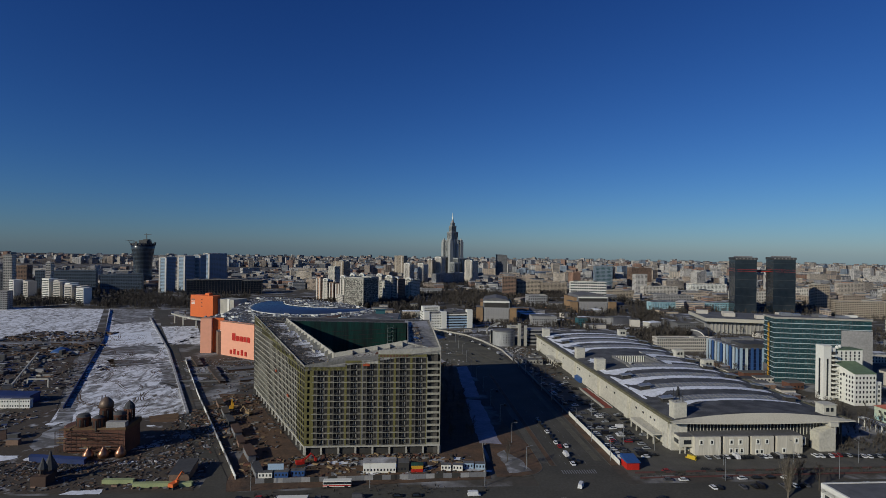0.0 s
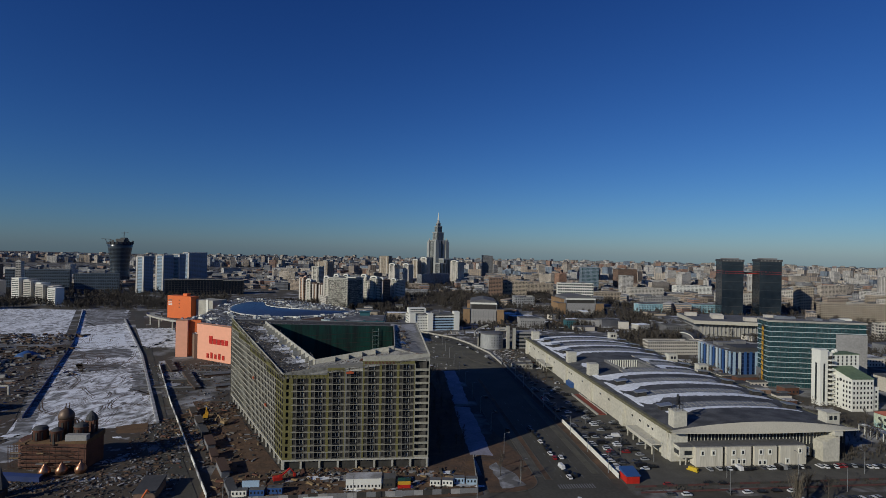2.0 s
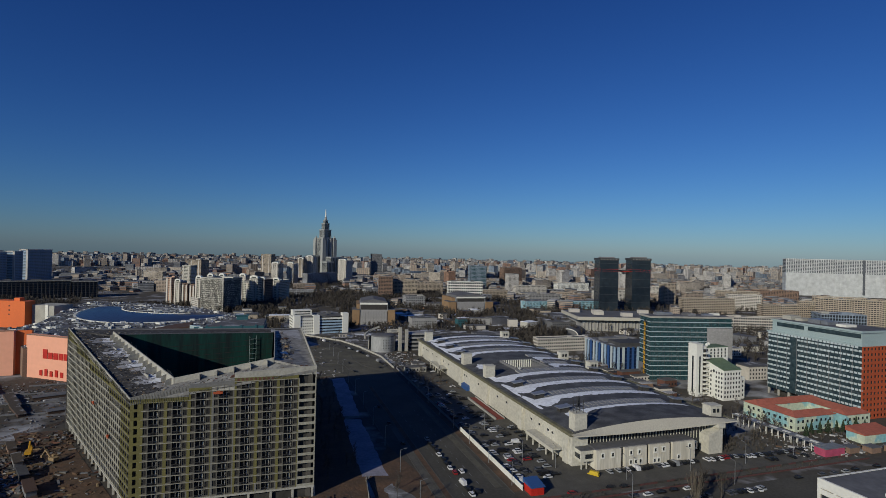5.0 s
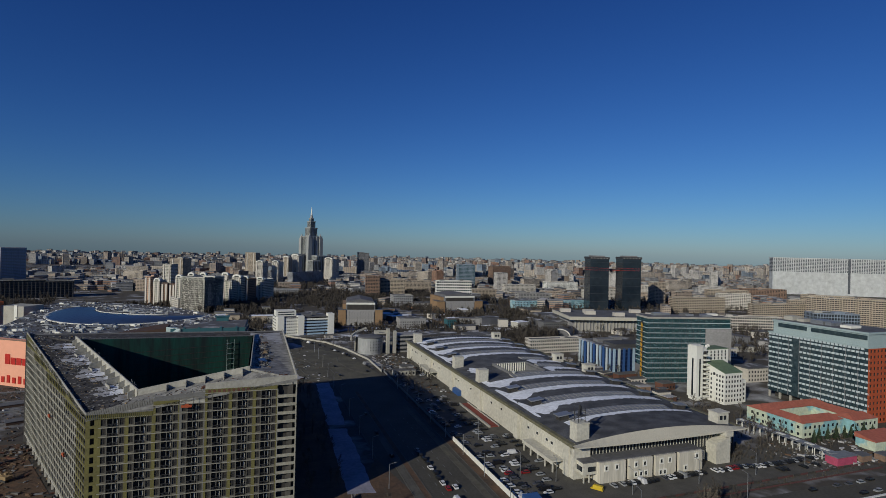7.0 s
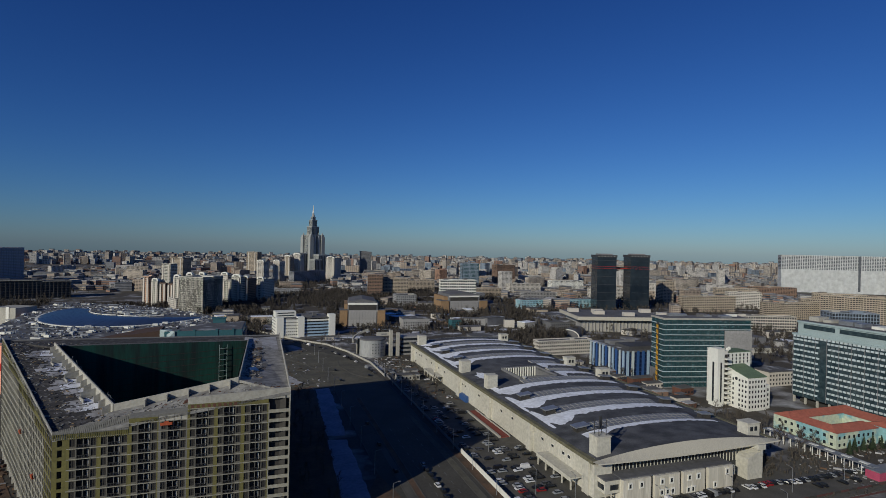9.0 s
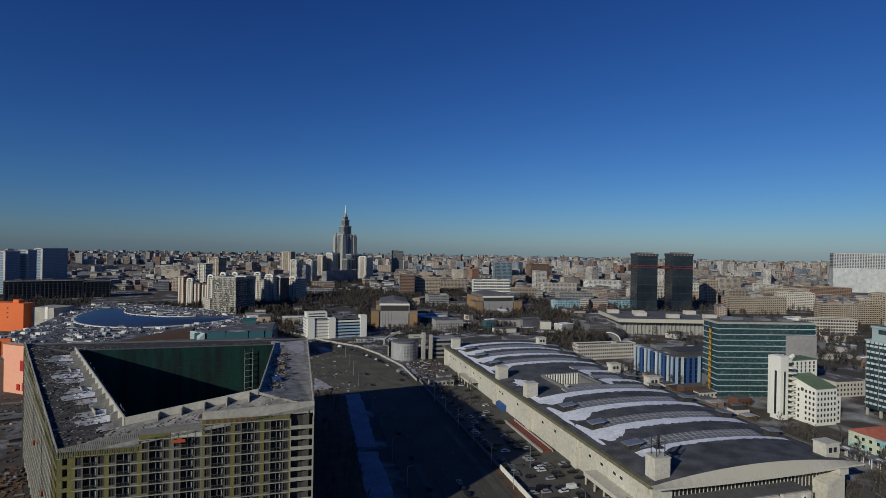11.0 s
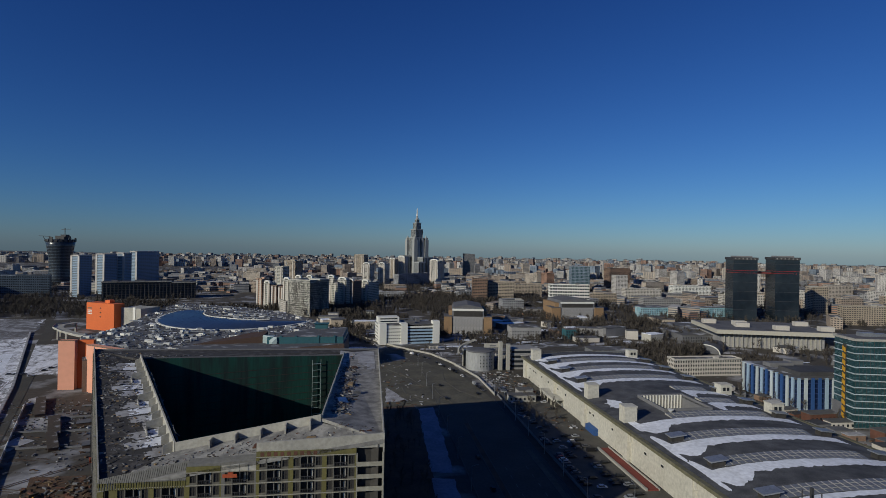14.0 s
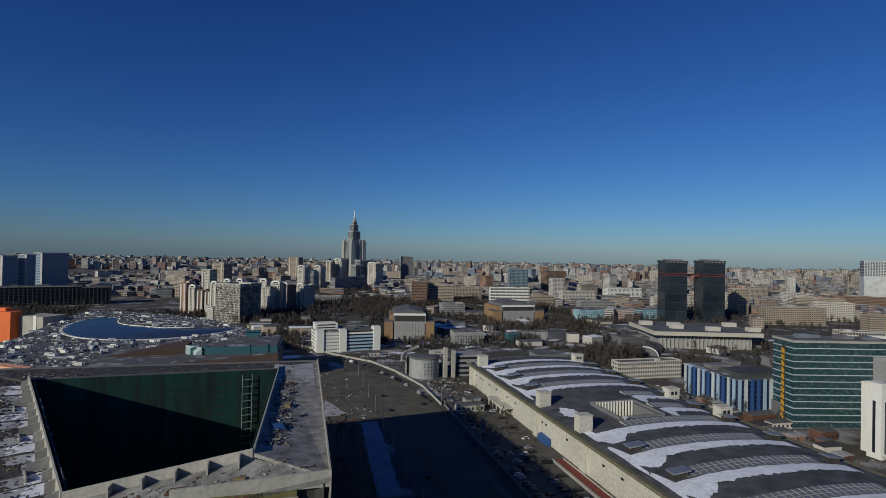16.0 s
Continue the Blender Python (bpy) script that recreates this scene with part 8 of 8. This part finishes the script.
for i in range(44):
    u, v = rk.choice(((rk.uniform(-330, -195), rk.uniform(225, 300)), (rk.uniform(-360, -270), rk.uniform(340, 480)), (rk.uniform(-420, -300), rk.uniform(430, 540))))
    cabin(at(u, v, 0, rk.choice((0, 90, 26, -30))), rk.choice(("smoke_grey", "smoke_grey", "brown", "steel", "brown", "grey", "roof_dark", "earth")), "weathered steel store container on the site", 6, 2.5, 2.6, rk.choice((1, 1, 1, 2)))
for i, (u, v, ww, dd, h, t, mt) in enumerate(((-94, 232, 8, 15, 3.4, 6, "brown"), (-62, 232, 3, 11, 2.6, 26, "smoke_grey"), (-71, 252, 3.4, 14, 3, 26, "smoke_grey"), (-80, 268, 2.8, 9, 2.6, 24, "brown"), (-87, 284, 3.4, 13, 3, 26, "smoke_grey"), (-96, 302, 3, 10, 2.6, 28, "dark"), (-104, 318, 3, 12, 3, 26, "smoke_grey"), (-114, 338, 3, 12, 2.6, 26, "brown"), (-158, 247.5, 28, 1.2, 2.4, -10, "blue"), (-270, 352, 70, 9, 5, -4, "blue"))):
    sd = thing("shed", at(u, v, 0, t), "low weathered store shed on the building site", "shed", "site sheds")
    part("wall", Shape().box(-ww / 2, ww / 2, -dd / 2, dd / 2, 0, h), mt, sd)
    part("roof", Shape().prism([(-ww / 2 - 0.3, -dd / 2 - 0.3), (ww / 2 + 0.3, -dd / 2 - 0.3), (ww / 2 + 0.3, dd / 2 + 0.3), (-ww / 2 - 0.3, dd / 2 + 0.3)], h, [h + 0.3, h + 0.3, h + 1.0, h + 1.0]), "blue" if mt == "blue" else rk.choice(("site_mud", "roof_dark", "wedge")), sd)
for i, (u0, u1) in enumerate(((-125, -112), (-110.5, -86))):
    fw = thing("formwork_stack", at(u0, 223.5 - i * 4), "row of yellow formwork panels", "stack")
    part("formwork_panel", Shape().box(0, u1 - u0, 0, 2, 0, 1.8), "lime", fw)


def bus(m):
    b = thing("bus", m, "white and red city bus in the street", "bus")
    part("body", Shape().box(-6, 6, -1.25, 1.25, 0.4, 3.0), "white", b)
    part("window_band", Shape().box(-5.8, 6.03, -1.28, 1.28, 1.5, 2.5), "glass", b)
    part("stripe", Shape().box(-6.02, 6.02, -1.27, 1.27, 0.7, 1.2), "red", b)
    wheel = Shape().turn_body([(0.5, -0.15), (0.5, 0.15)], 12).mesh("wheel", "tyre")
    for x in (-3.8, 3.6):
        for y in (-1.2, 1.2):
            part("wheel", wheel, (), b, "", Matrix.Translation((x, y, 0.5)) @ Matrix.Rotation(math.pi / 2, 4, "X"))


bus(at(-24, 217, 0.03))
bus(at(-40, 202, 0.03))


def excavator(m, paint):
    b = thing("excavator", m, "tracked excavator on churned earth", "excavator", "excavators")
    part("tracks", Shape().box(-2.2, 2.2, -1.5, -0.8, 0, 0.9).box(-2.2, 2.2, 0.8, 1.5, 0, 0.9), "steel", b)
    part("house", Shape().box(-2.2, 1.6, -1.3, 1.3, 1.0, 2.4).box(0.2, 1.6, -1.3, -0.2, 2.4, 3.2), paint, b)
    part("boom", Shape().beam((1.5, 0.4, 2.2), (5.0, 0.4, 5.0), 0.5, 0.6).beam((5.0, 0.4, 5.0), (7.0, 0.4, 2.4), 0.4, 0.45).box(6.5, 7.6, -0.2, 1.0, 1.2, 2.4), paint, b)


excavator(at(-44, 240, 0, 20), "red")
excavator(at(-93, 219, 0, 70), "orange")
excavator(at(-104, 330, 0, 100), "yellow")
excavator(at(-90, 318, 0, 140), "timber")


def clutter(name, label, regions, count, mats, lo, hi, zf=None, seed=1, flat=0.6):
    """Loose building material lying about, past counting."""
    rnd = random.Random(seed)
    sh = Shape()
    for i in range(count):
        u0, u1, v0, v1 = rnd.choice(regions)
        u, v = rnd.uniform(u0, u1), rnd.uniform(v0, v1)
        s = rnd.uniform(lo, hi)
        z = zf(u, v) if zf else 0.0
        if z is None:
            continue
        sh.turned(u, v, rnd.uniform(0, 3.14), s * rnd.uniform(0.6, 2.6), s * rnd.uniform(0.3, 0.8), z - 0.1, z + s * rnd.uniform(0.15, 1.0) * flat, rnd.randrange(len(mats)))
    ob = new(name, sh.mesh(name, *mats))
    ob.matrix_world = TURN
    tagged(ob, label, "clutter", kind="stuff")


clutter("site_debris", "timber, rubble and steel scattered over the building site", [(-72, 40, 224, 251), (-110, -60, 255, 360), (-120, -90, 290, 366), (-50, 22, 246, 251.5)], 2200, ("earth", "smoke_grey", "earth", "dark", "timber", "earth", "brick", "ground"), 0.3, 1.7, seed=2)
clutter("site_debris", "stacks and rubble scattered over the church site", [(-330, -195, 220, 300), (-200, -85, 218, 250), (-400, -260, 300, 520), (-175, -120, 235, 250), (-130, -95, 240, 330), (-330, -215, 225, 330), (-340, -225, 300, 470)], 9500, ("smoke_grey", "earth", "dark", "earth", "steel", "ground", "dirty_snow", "roof_dark", "earth", "brown"), 0.15, 1.15, seed=3)
clutter("site_stores", "stacked pipes, crates and steel in the storage yard", [(-330, -212, 228, 325), (-350, -235, 345, 470)], 900, ("smoke_grey", "dark", "wedge", "steel", "grey", "brown", "blue", "pale_concrete"), 0.6, 2.3, seed=33, flat=0.7)
clutter("earth_heaps", "dark heaps of earth and rubble on the snow", [(-430, -330, 575, 640), (-400, -300, 470, 560)], 1200, ("earth", "smoke_grey", "earth", "ground"), 0.8, 3.4, seed=4)
clutter("yard_debris", "kerbs, heaps and material in the road works yard", [(28, 60, 455, 600), (112, 140, 400, 520)], 260, ("earth", "smoke_grey", "ground", "dirty_snow", "earth"), 0.4, 1.8, seed=5)
clutter("yard_debris", "heaps and material between the mall and the building", [(-170, -105, 370, 480), (-200, -130, 430, 488)], 900, ("smoke_grey", "earth", "dark", "earth", "dirty_snow"), 0.15, 1.1, seed=6)
for i in range(12):
    yl = thing("barrier_row", at(-172 + i * 5.5, 400 + (i % 4) * 24, 0, 8), "low concrete barrier row in the yard", "barrier", "yard barriers")
    part("barrier", Shape().prism([(0, -0.4), (22, -0.4), (22, 0.4), (0, 0.4)], 0, 0.9), "smoke_grey", yl)
bb = thing("billboard", at(-53, 229), "small pale billboard on two posts", "billboard")
part("board", Shape().box(-3.5, 3.5, 0, 0.2, 2.5, 5.5), "pale_blue", bb)
for x in (-2.5, 2.3):
    part("post", Shape().box(x, x + 0.2, 0, 0.2, 0, 2.5), "steel", bb)


# ---- clutter on the unfinished roof ----
def roof_height(u, v):
    """Height of the roof deck; None over the courtyard and outside."""
    hs = {p: z - (0.2 if p in (NL, NR, FR, FL) else 0.0) for p, z in TOP.items()}
    low = {**hs, NL: TOP[NL] - 1.7, FL: TOP[FL] - 1.7, C: TOP[C] + 0.7, A: TOP[A] + 0.7}
    high = {**hs, NR: TOP[NR] + 1.0, FR: TOP[FR] + 1.0}
    for quad in ((A, B, NR, NL), (B, D, FR, NR), (D, C, FL, FR), (C, A, NL, FL)):
        for tri in ((quad[0], quad[1], quad[2]), (quad[0], quad[2], quad[3])):
            (x0, y0), (x1, y1), (x2, y2) = tri
            det = (x1 - x0) * (y2 - y0) - (x2 - x0) * (y1 - y0)
            a = ((u - x0) * (y2 - y0) - (x2 - x0) * (v - y0)) / det
            b2 = ((x1 - x0) * (v - y0) - (u - x0) * (y1 - y0)) / det
            if a > 0.0 and b2 >= 0.0 and a + b2 < 1.0:
                e = low if quad[0] == C else high if quad[0] == B else hs
                return e[tri[0]] + a * (e[tri[1]] - e[tri[0]]) + b2 * (e[tri[2]] - e[tri[0]]) - 1.5
    return None


WINGS = [(-100, -60, 300, 366), (-80, -34, 258, 320), (-44, 22, 254, 268), (5, 22, 268, 390), (5, 22, 300, 390)]


def roof_snow():
    """What is left of the snow: between the cross walls on the left wing, over the far part and the edge of the right one."""
    rnd = random.Random(9)
    fl, nl = Vector(FL), Vector(NL)
    iv = nl - fl
    way = iv.normalized()
    out = Vector((way.y, -way.x))
    sh = Shape()

    def cell(corners, slot):
        zs = [roof_height(*q) for q in corners]
        if all(z is not None for z in zs):
            k = len(sh.v)
            sh.v += [(q[0], q[1], z + 0.1) for q, z in zip(corners, zs)]
            sh.f.append((k, k + 1, k + 2, k + 3))
            sh.m.append(slot)
    step = 0.7
    for i in range(int(iv.length / step)):
        for j in range(28):
            s, far = i * step, 0.6 + j * step
            o = fl + way * s + out * far
            bay, along = divmod(s / iv.length * 15 + 0.4, 1.0)
            reach = (8.5, 10.5, 7.0, 4.0)[int(bay) % 4] + 3.0 * noise.noise((bay * 3.1, 2, 5)) + 2.4 * noise.noise((o.x * 0.5, o.y * 0.5, 3))
            cover = 0.0 if along < 0.13 else 0.3 + (reach - far) * 0.12 + 0.2 * noise.noise((o.x * 0.9, o.y * 0.9, 8))
            if cover > 0.22:
                a, b2 = way * step, out * step
                cell([tuple(o), tuple(o + b2), tuple(o + a + b2), tuple(o + a)], 0 if cover > 0.75 else 1)
    for i in range(24):
        for j in range(172):
            u, v = 5 + i * step, 268 + j * step
            edge = 1 if u > 18.2 else 0
            cover = (v - 352) / 30 + 0.2 + 0.5 * edge + 0.55 * noise.noise((u * 0.3, v * 0.22, 5)) + 0.3 * noise.noise((u * 0.9, v * 0.8, 2)) - (0.5 if 9 < u < 14 and v < 372 else 0)
            if cover > 0.3:
                cell([(u, v), (u + step, v), (u + step, v + step), (u, v + step)], 1)
    ob = new("roof_snow", sh.mesh("roof_snow", "snow", "dirty_snow"))
    ob.matrix_world = TURN
    tagged(ob, "melting patches of snow on the unfinished roof", "snow", kind="stuff")


roof_snow()
for u, v, ww, dd, h, turn, mt, text in ((10.5, 287, 3.4, 5.0, 0.7, 12, "blue_panel", "crumpled blue tarpaulin over a stack"), (14.5, 300, 3.0, 2.0, 1.1, 20, "smoke_grey", "grey pallet of blocks on the roof"), (12.5, 312, 2.2, 4.2, 0.9, -8, "timber", "stack of planks on the roof"), (11.0, 330, 3.2, 2.2, 1.2, 5, "smoke_grey", "grey pallet of blocks on the roof"),
                                    (13.0, 346, 2.4, 3.6, 0.8, 15, "wedge", "brown formwork stack on the roof"), (-8, 258.5, 5.0, 2.0, 0.6, 4, "brick", "rusty red steel frame on the roof"), (4, 257.5, 3.0, 1.6, 0.8, -6, "timber", "stack of planks on the roof")):
    z = roof_height(u, v)
    if z is not None:
        st = thing("material_stack", at(u, v, z - 0.05, turn), text, "stack", "roof stacks")
        for k in range(3):
            q = 0.5 - 0.06 * k
            part("layer", Shape().box(-ww * q, ww * q, -dd * q, dd * q, k * h / 3, (k + 0.86) * h / 3), mt, st)
clutter("roof_debris", "timber, formwork and tar paper on the unfinished roof", WINGS[:2] + [(-100, -34, 258, 366)] * 5 + [(8, 14, 270, 350)], 4600, ("dark", "steel", "smoke_grey", "dark", "roof_dark", "pale_concrete", "deck", "smoke_grey", "timber"), 0.12, 0.8, roof_height, 8, 0.45)

clutter("roof_debris", "dark formwork and steel along the right-hand deck", [(9, 13, 272, 380), (8, 16, 280, 350)], 170, ("dark", "steel", "smoke_grey", "smoke_grey", "roof_dark", "wedge"), 0.2, 1.0, roof_height, 18, 0.5)
clutter("roof_debris", "planks and steel along the front deck", [(-36, 20, 254, 262)], 320, ("dark", "pale_concrete", "smoke_grey", "wedge", "concrete", "brick"), 0.12, 0.55, roof_height, 19, 0.5)
for u, v, z, turn in ((-14.5, 251.6, 44.6, 0), (-70, 303.2, 30, -63.5), (-58, 279, 22, -63.5)):
    ho = thing("facade_cradle", at(u, v, z, turn), "orange-red facade cradle hung on two ropes", "cradle", "facade cradles")
    part("basket", Shape().box(-1.7, 1.7, -0.8, -0.2, 0, 0.15).box(-1.7, 1.7, -0.82, -0.76, 0.15, 0.9).box(-0.5, 0.7, -0.75, -0.25, 0.15, 1.2), "rust", ho)
    for x in (-2.2, 2.2):
        part("rope", Shape().box(x - 0.04, x + 0.04, -0.55, -0.47, 1.1, 3.4 if turn == 0 else 19), "steel", ho)


def broom_tree(m, h, seed):
    """A tall leafless tree whose boughs all rise steeply, like a broom."""
    rnd = random.Random(seed)
    b = thing("tree", m, "tall leafless poplar with steep upright boughs", "tree")
    part("trunk", Shape().turn_body([(0.34, 0), (0.24, h * 0.3), (0.1, h * 0.62)], 8), "pale_bark", b)
    sh = Shape()

    def shoot(p, a, lean, run, r):
        q = p + Vector((math.cos(a) * lean, math.sin(a) * lean, 1)).normalized() * run
        sh.beam(p, q, r * 1.6, r * 1.6)
        return q
    for i in range(46):
        z0 = h * rnd.uniform(0.08, 0.5)
        a, lean = rnd.uniform(0, 6.28), rnd.uniform(0.12, 0.55)
        p = Vector((0, 0, z0))
        r = 0.1
        for k in range(4):
            q = shoot(p, a, lean, (h - z0) * rnd.uniform(0.16, 0.25), r)
            for j in range(5):
                shoot(p.lerp(q, rnd.random()), a + rnd.uniform(-1.2, 1.2), lean + rnd.uniform(-0.05, 0.4), rnd.uniform(0.8, 2.2), r * 0.45)
            p, r, lean, a = q, r * 0.66, lean * 0.75, a + rnd.uniform(-0.3, 0.3)
    part("crown", sh, "pale_bark", b)


broom_tree(at(167, 198), 17.0, 3)


# ---- along the curving street: parked cars, low trees, verges ----
curve = [(101, 488), (97, 520), (88, 556), (74, 600), (55, 634), (30, 668), (8, 705)]
for (x0, y0), (x1, y1) in zip(curve, curve[1:]):
    a = math.degrees(math.atan2(y1 - y0, x1 - x0))
    n = int(math.hypot(x1 - x0, y1 - y0) / 6)
    for i in range(n):
        if rc.random() < 0.7:
            car(at(x0 + (x1 - x0) * i / n, y0 + (y1 - y0) * i / n, 0.04, a + rc.uniform(-3, 3)), rc.choice(PAINTS), rc.random() < 0.2)
for i in range(64):
    u, v = rt.choice(((rt.uniform(110, 142), rt.uniform(470, 545)), (rt.uniform(60, 108), rt.uniform(600, 680)), (rt.uniform(90, 180), rt.uniform(585, 615)), (rt.uniform(-20, 40), rt.uniform(680, 760)), (rt.uniform(150, 260), rt.uniform(640, 700))))
    bare_tree(at(u, v, 0, rt.uniform(0, 360)) @ Matrix.Scale(rt.uniform(0.35, 0.75), 4), rt.randrange(4))
for k, pts in enumerate(([(108, 490), (116, 492), (112, 540), (98, 585), (94, 580), (104, 535)], [(84, 632), (120, 622), (170, 616), (172, 611), (118, 614), (86, 622)], [(20, 690), (60, 662), (110, 650), (180, 640), (182, 646), (100, 660), (40, 690)], [(60, 700), (100, 690), (104, 715), (70, 722)], [(190, 655), (240, 650), (246, 668), (200, 676)], [(-40, 700), (-10, 690), (-6, 740), (-30, 760)], [(140, 575), (170, 572), (172, 584), (144, 588)], [(260, 660), (330, 668), (328, 680), (266, 676)])):
    sheet("snow_patch", ragged(pts, 4.5, 60 + k), 0.075, "dirty_snow" if k % 2 else "roof_snow", "ragged strip of old snow on the verge", category="snow")
for u, v, ww, dd, h, mt, text in ((66, 690, 14, 6, 4, "blue_panel", "low blue tent beside the street"), (128, 588, 20, 6, 3.5, "grey", "row of grey garages behind the pavilion"), (152, 602, 26, 7, 4, "pale_concrete", "long pale garage row behind the hall"), (206, 596, 22, 9, 5, "brown", "small brown workshop behind the hall"), (86, 652, 9, 5, 3, "cream", "small cream kiosk by the street")):
    sd = thing("shed", at(u, v, 0, 4), text, "shed")
    part("wall", Shape().box(-ww / 2, ww / 2, -dd / 2, dd / 2, 0, h), mt, sd)
    part("roof", Shape().box(-ww / 2 - 0.3, ww / 2 + 0.3, -dd / 2 - 0.3, dd / 2 + 0.3, h, h + 0.4), "roof_snow", sd)
    for i in range(int(ww / 3.2)):
        part("door", Shape().box(-ww / 2 + 0.6 + i * 3.2, -ww / 2 + 3.0 + i * 3.2, -dd / 2 - 0.06, -dd / 2 + 0.05, 0, 2.3), "smoke_grey", sd)

# ---- heating pipes and a tarpaulin in the yards beside the snow field ----
hp = thing("heating_pipe", TURN, "raised pale heating pipe on posts across the yard", "pipe")
part("pipe", Shape().beam((-272, 382, 3.2), (-330, 498, 3.2), 1.0, 1.0), "pale_concrete", hp)
part("pipe", Shape().beam((-264, 386, 3.2), (-264, 386, 6.2), 0.9, 0.9).beam((-264, 386, 6.2), (-250, 386, 6.2), 0.9, 0.9).beam((-250, 386, 6.2), (-250, 386, 0), 0.9, 0.9), "pale_concrete", hp)
for i in range(10):
    q = (i + 0.5) / 10
    part("post", Shape().box(-272 - 58 * q - 0.3, -272 - 58 * q + 0.3, 382 + 116 * q - 0.3, 382 + 116 * q + 0.3, 0, 3.0), "smoke_grey", hp)
tp = thing("tarpaulin", at(-323, 520), "rumpled blue tarpaulin over a heap", "tarpaulin")
part("sheet_cover", Shape().turn_body([(9, 0), (7, 1.6), (4, 3.2), (1.2, 4.4), (0.2, 4.6)], 14), "blue_panel", tp)


# ---- low bushes and more parked cars beside the hall's far corner ----
bush = Shape()
rb = random.Random(77)
for u0, u1, v0, v1, n in ((244, 282, 243, 268, 130), (262, 300, 262, 330, 150), (232, 246, 246, 256, 30), (300, 345, 247, 258, 60), (112, 300, 219.5, 226, 200), (-60, 40, 208, 216, 60)):
    for i in range(n):
        u, v, hh = rb.uniform(u0, u1), rb.uniform(v0, v1), rb.uniform(1.0, 3.4) * (0.5 if v < 230 else 1)
        for k in range(26):
            a, r = rb.uniform(0, 6.28), hh * rb.uniform(0.1, 0.5)
            tip = (u + r * math.cos(a), v + r * math.sin(a), hh * rb.uniform(0.4, 1))
            w = 0.05 + 0.02 * hh
            bush.add([(u - w * math.sin(a), v + w * math.cos(a), 0), (u + w * math.sin(a), v - w * math.cos(a), 0), tip], [(0, 1, 2)])
ob = new("bushes", bush.mesh("bushes", "bark"))
ob.matrix_world = TURN
tagged(ob, "leafless brown bushes along the verges", "bushes", kind="stuff")
row(238, 300, 232.5, 90, 2.9, 0.55)
row(240, 330, 212, 0, 7.5, 0.5)
row(250, 330, 203, 180, 9.0, 0.5)


# long huts with snow on their roofs in the yard below the stores
for u, v, ww, dd, turn in ((-150, 432, 5, 34, 28), (-138, 408, 4, 26, 30), (-178, 470, 4.5, 40, 28), (-128, 440, 26, 5, 20), (-112, 404, 18, 4, 24)):
    sd = thing("shed", at(u, v, 0, turn), "long low hut with a snowy roof in the yard", "shed", "yard huts")
    part("wall", Shape().box(-ww / 2, ww / 2, -dd / 2, dd / 2, 0, 1.5), "wedge", sd)
    part("roof", Shape().prism([(-ww / 2 - 0.3, -dd / 2 - 0.3), (ww / 2 + 0.3, -dd / 2 - 0.3), (ww / 2 + 0.3, dd / 2 + 0.3), (-ww / 2 - 0.3, dd / 2 + 0.3)], 1.5, [1.7, 1.7, 2.1, 2.1]), "site_mud" if ww < 6 else "roof_grey", sd)
for k, pts in enumerate(([(-160, 404), (-152, 398), (-148, 412), (-157, 420)], [(-198, 490), (-190, 474), (-186, 484), (-192, 496)])):
    sheet("snow_patch", ragged(pts, 4, 90 + k), 0.07, "dirty_snow", "thin patch of old snow on the ground", category="snow")


# low sheds and stalls in the lane behind the hall
for i in range(16):
    u, v = 265 + rs.uniform(0, 30), 335 + i * 9.5
    ww, dd, h = rs.uniform(4, 11), rs.uniform(4, 8), rs.uniform(2.6, 4.2)
    sd = thing("shed", at(u, v, 0, rs.uniform(-8, 8)), "small flat-roofed stall in the lane behind the hall", "shed", "lane stalls")
    part("wall", Shape().box(-ww / 2, ww / 2, -dd / 2, dd / 2, 0, h), rs.choice(("brick", "smoke_grey", "brown", "cream", "grey")), sd)
    part("roof", Shape().box(-ww / 2 - 0.25, ww / 2 + 0.25, -dd / 2 - 0.25, dd / 2 + 0.25, h, h + 0.3), rs.choice(("roof_snow", "roof_dark", "roof_grey", "dirty_snow")), sd)
    part("door", Shape().box(-0.6, 0.6, -dd / 2 - 0.06, -dd / 2 + 0.05, 0, 2.1), "dark", sd)
clutter("lane_clutter", "crates, bins and old snow in the lane behind the hall", [(262, 300, 330, 500), (262, 330, 225, 262), (110, 140, 480, 545), (60, 200, 600, 660)], 900, ("smoke_grey", "dirty_snow", "dark", "earth", "steel", "dirty_snow"), 0.2, 1.6, seed=41)
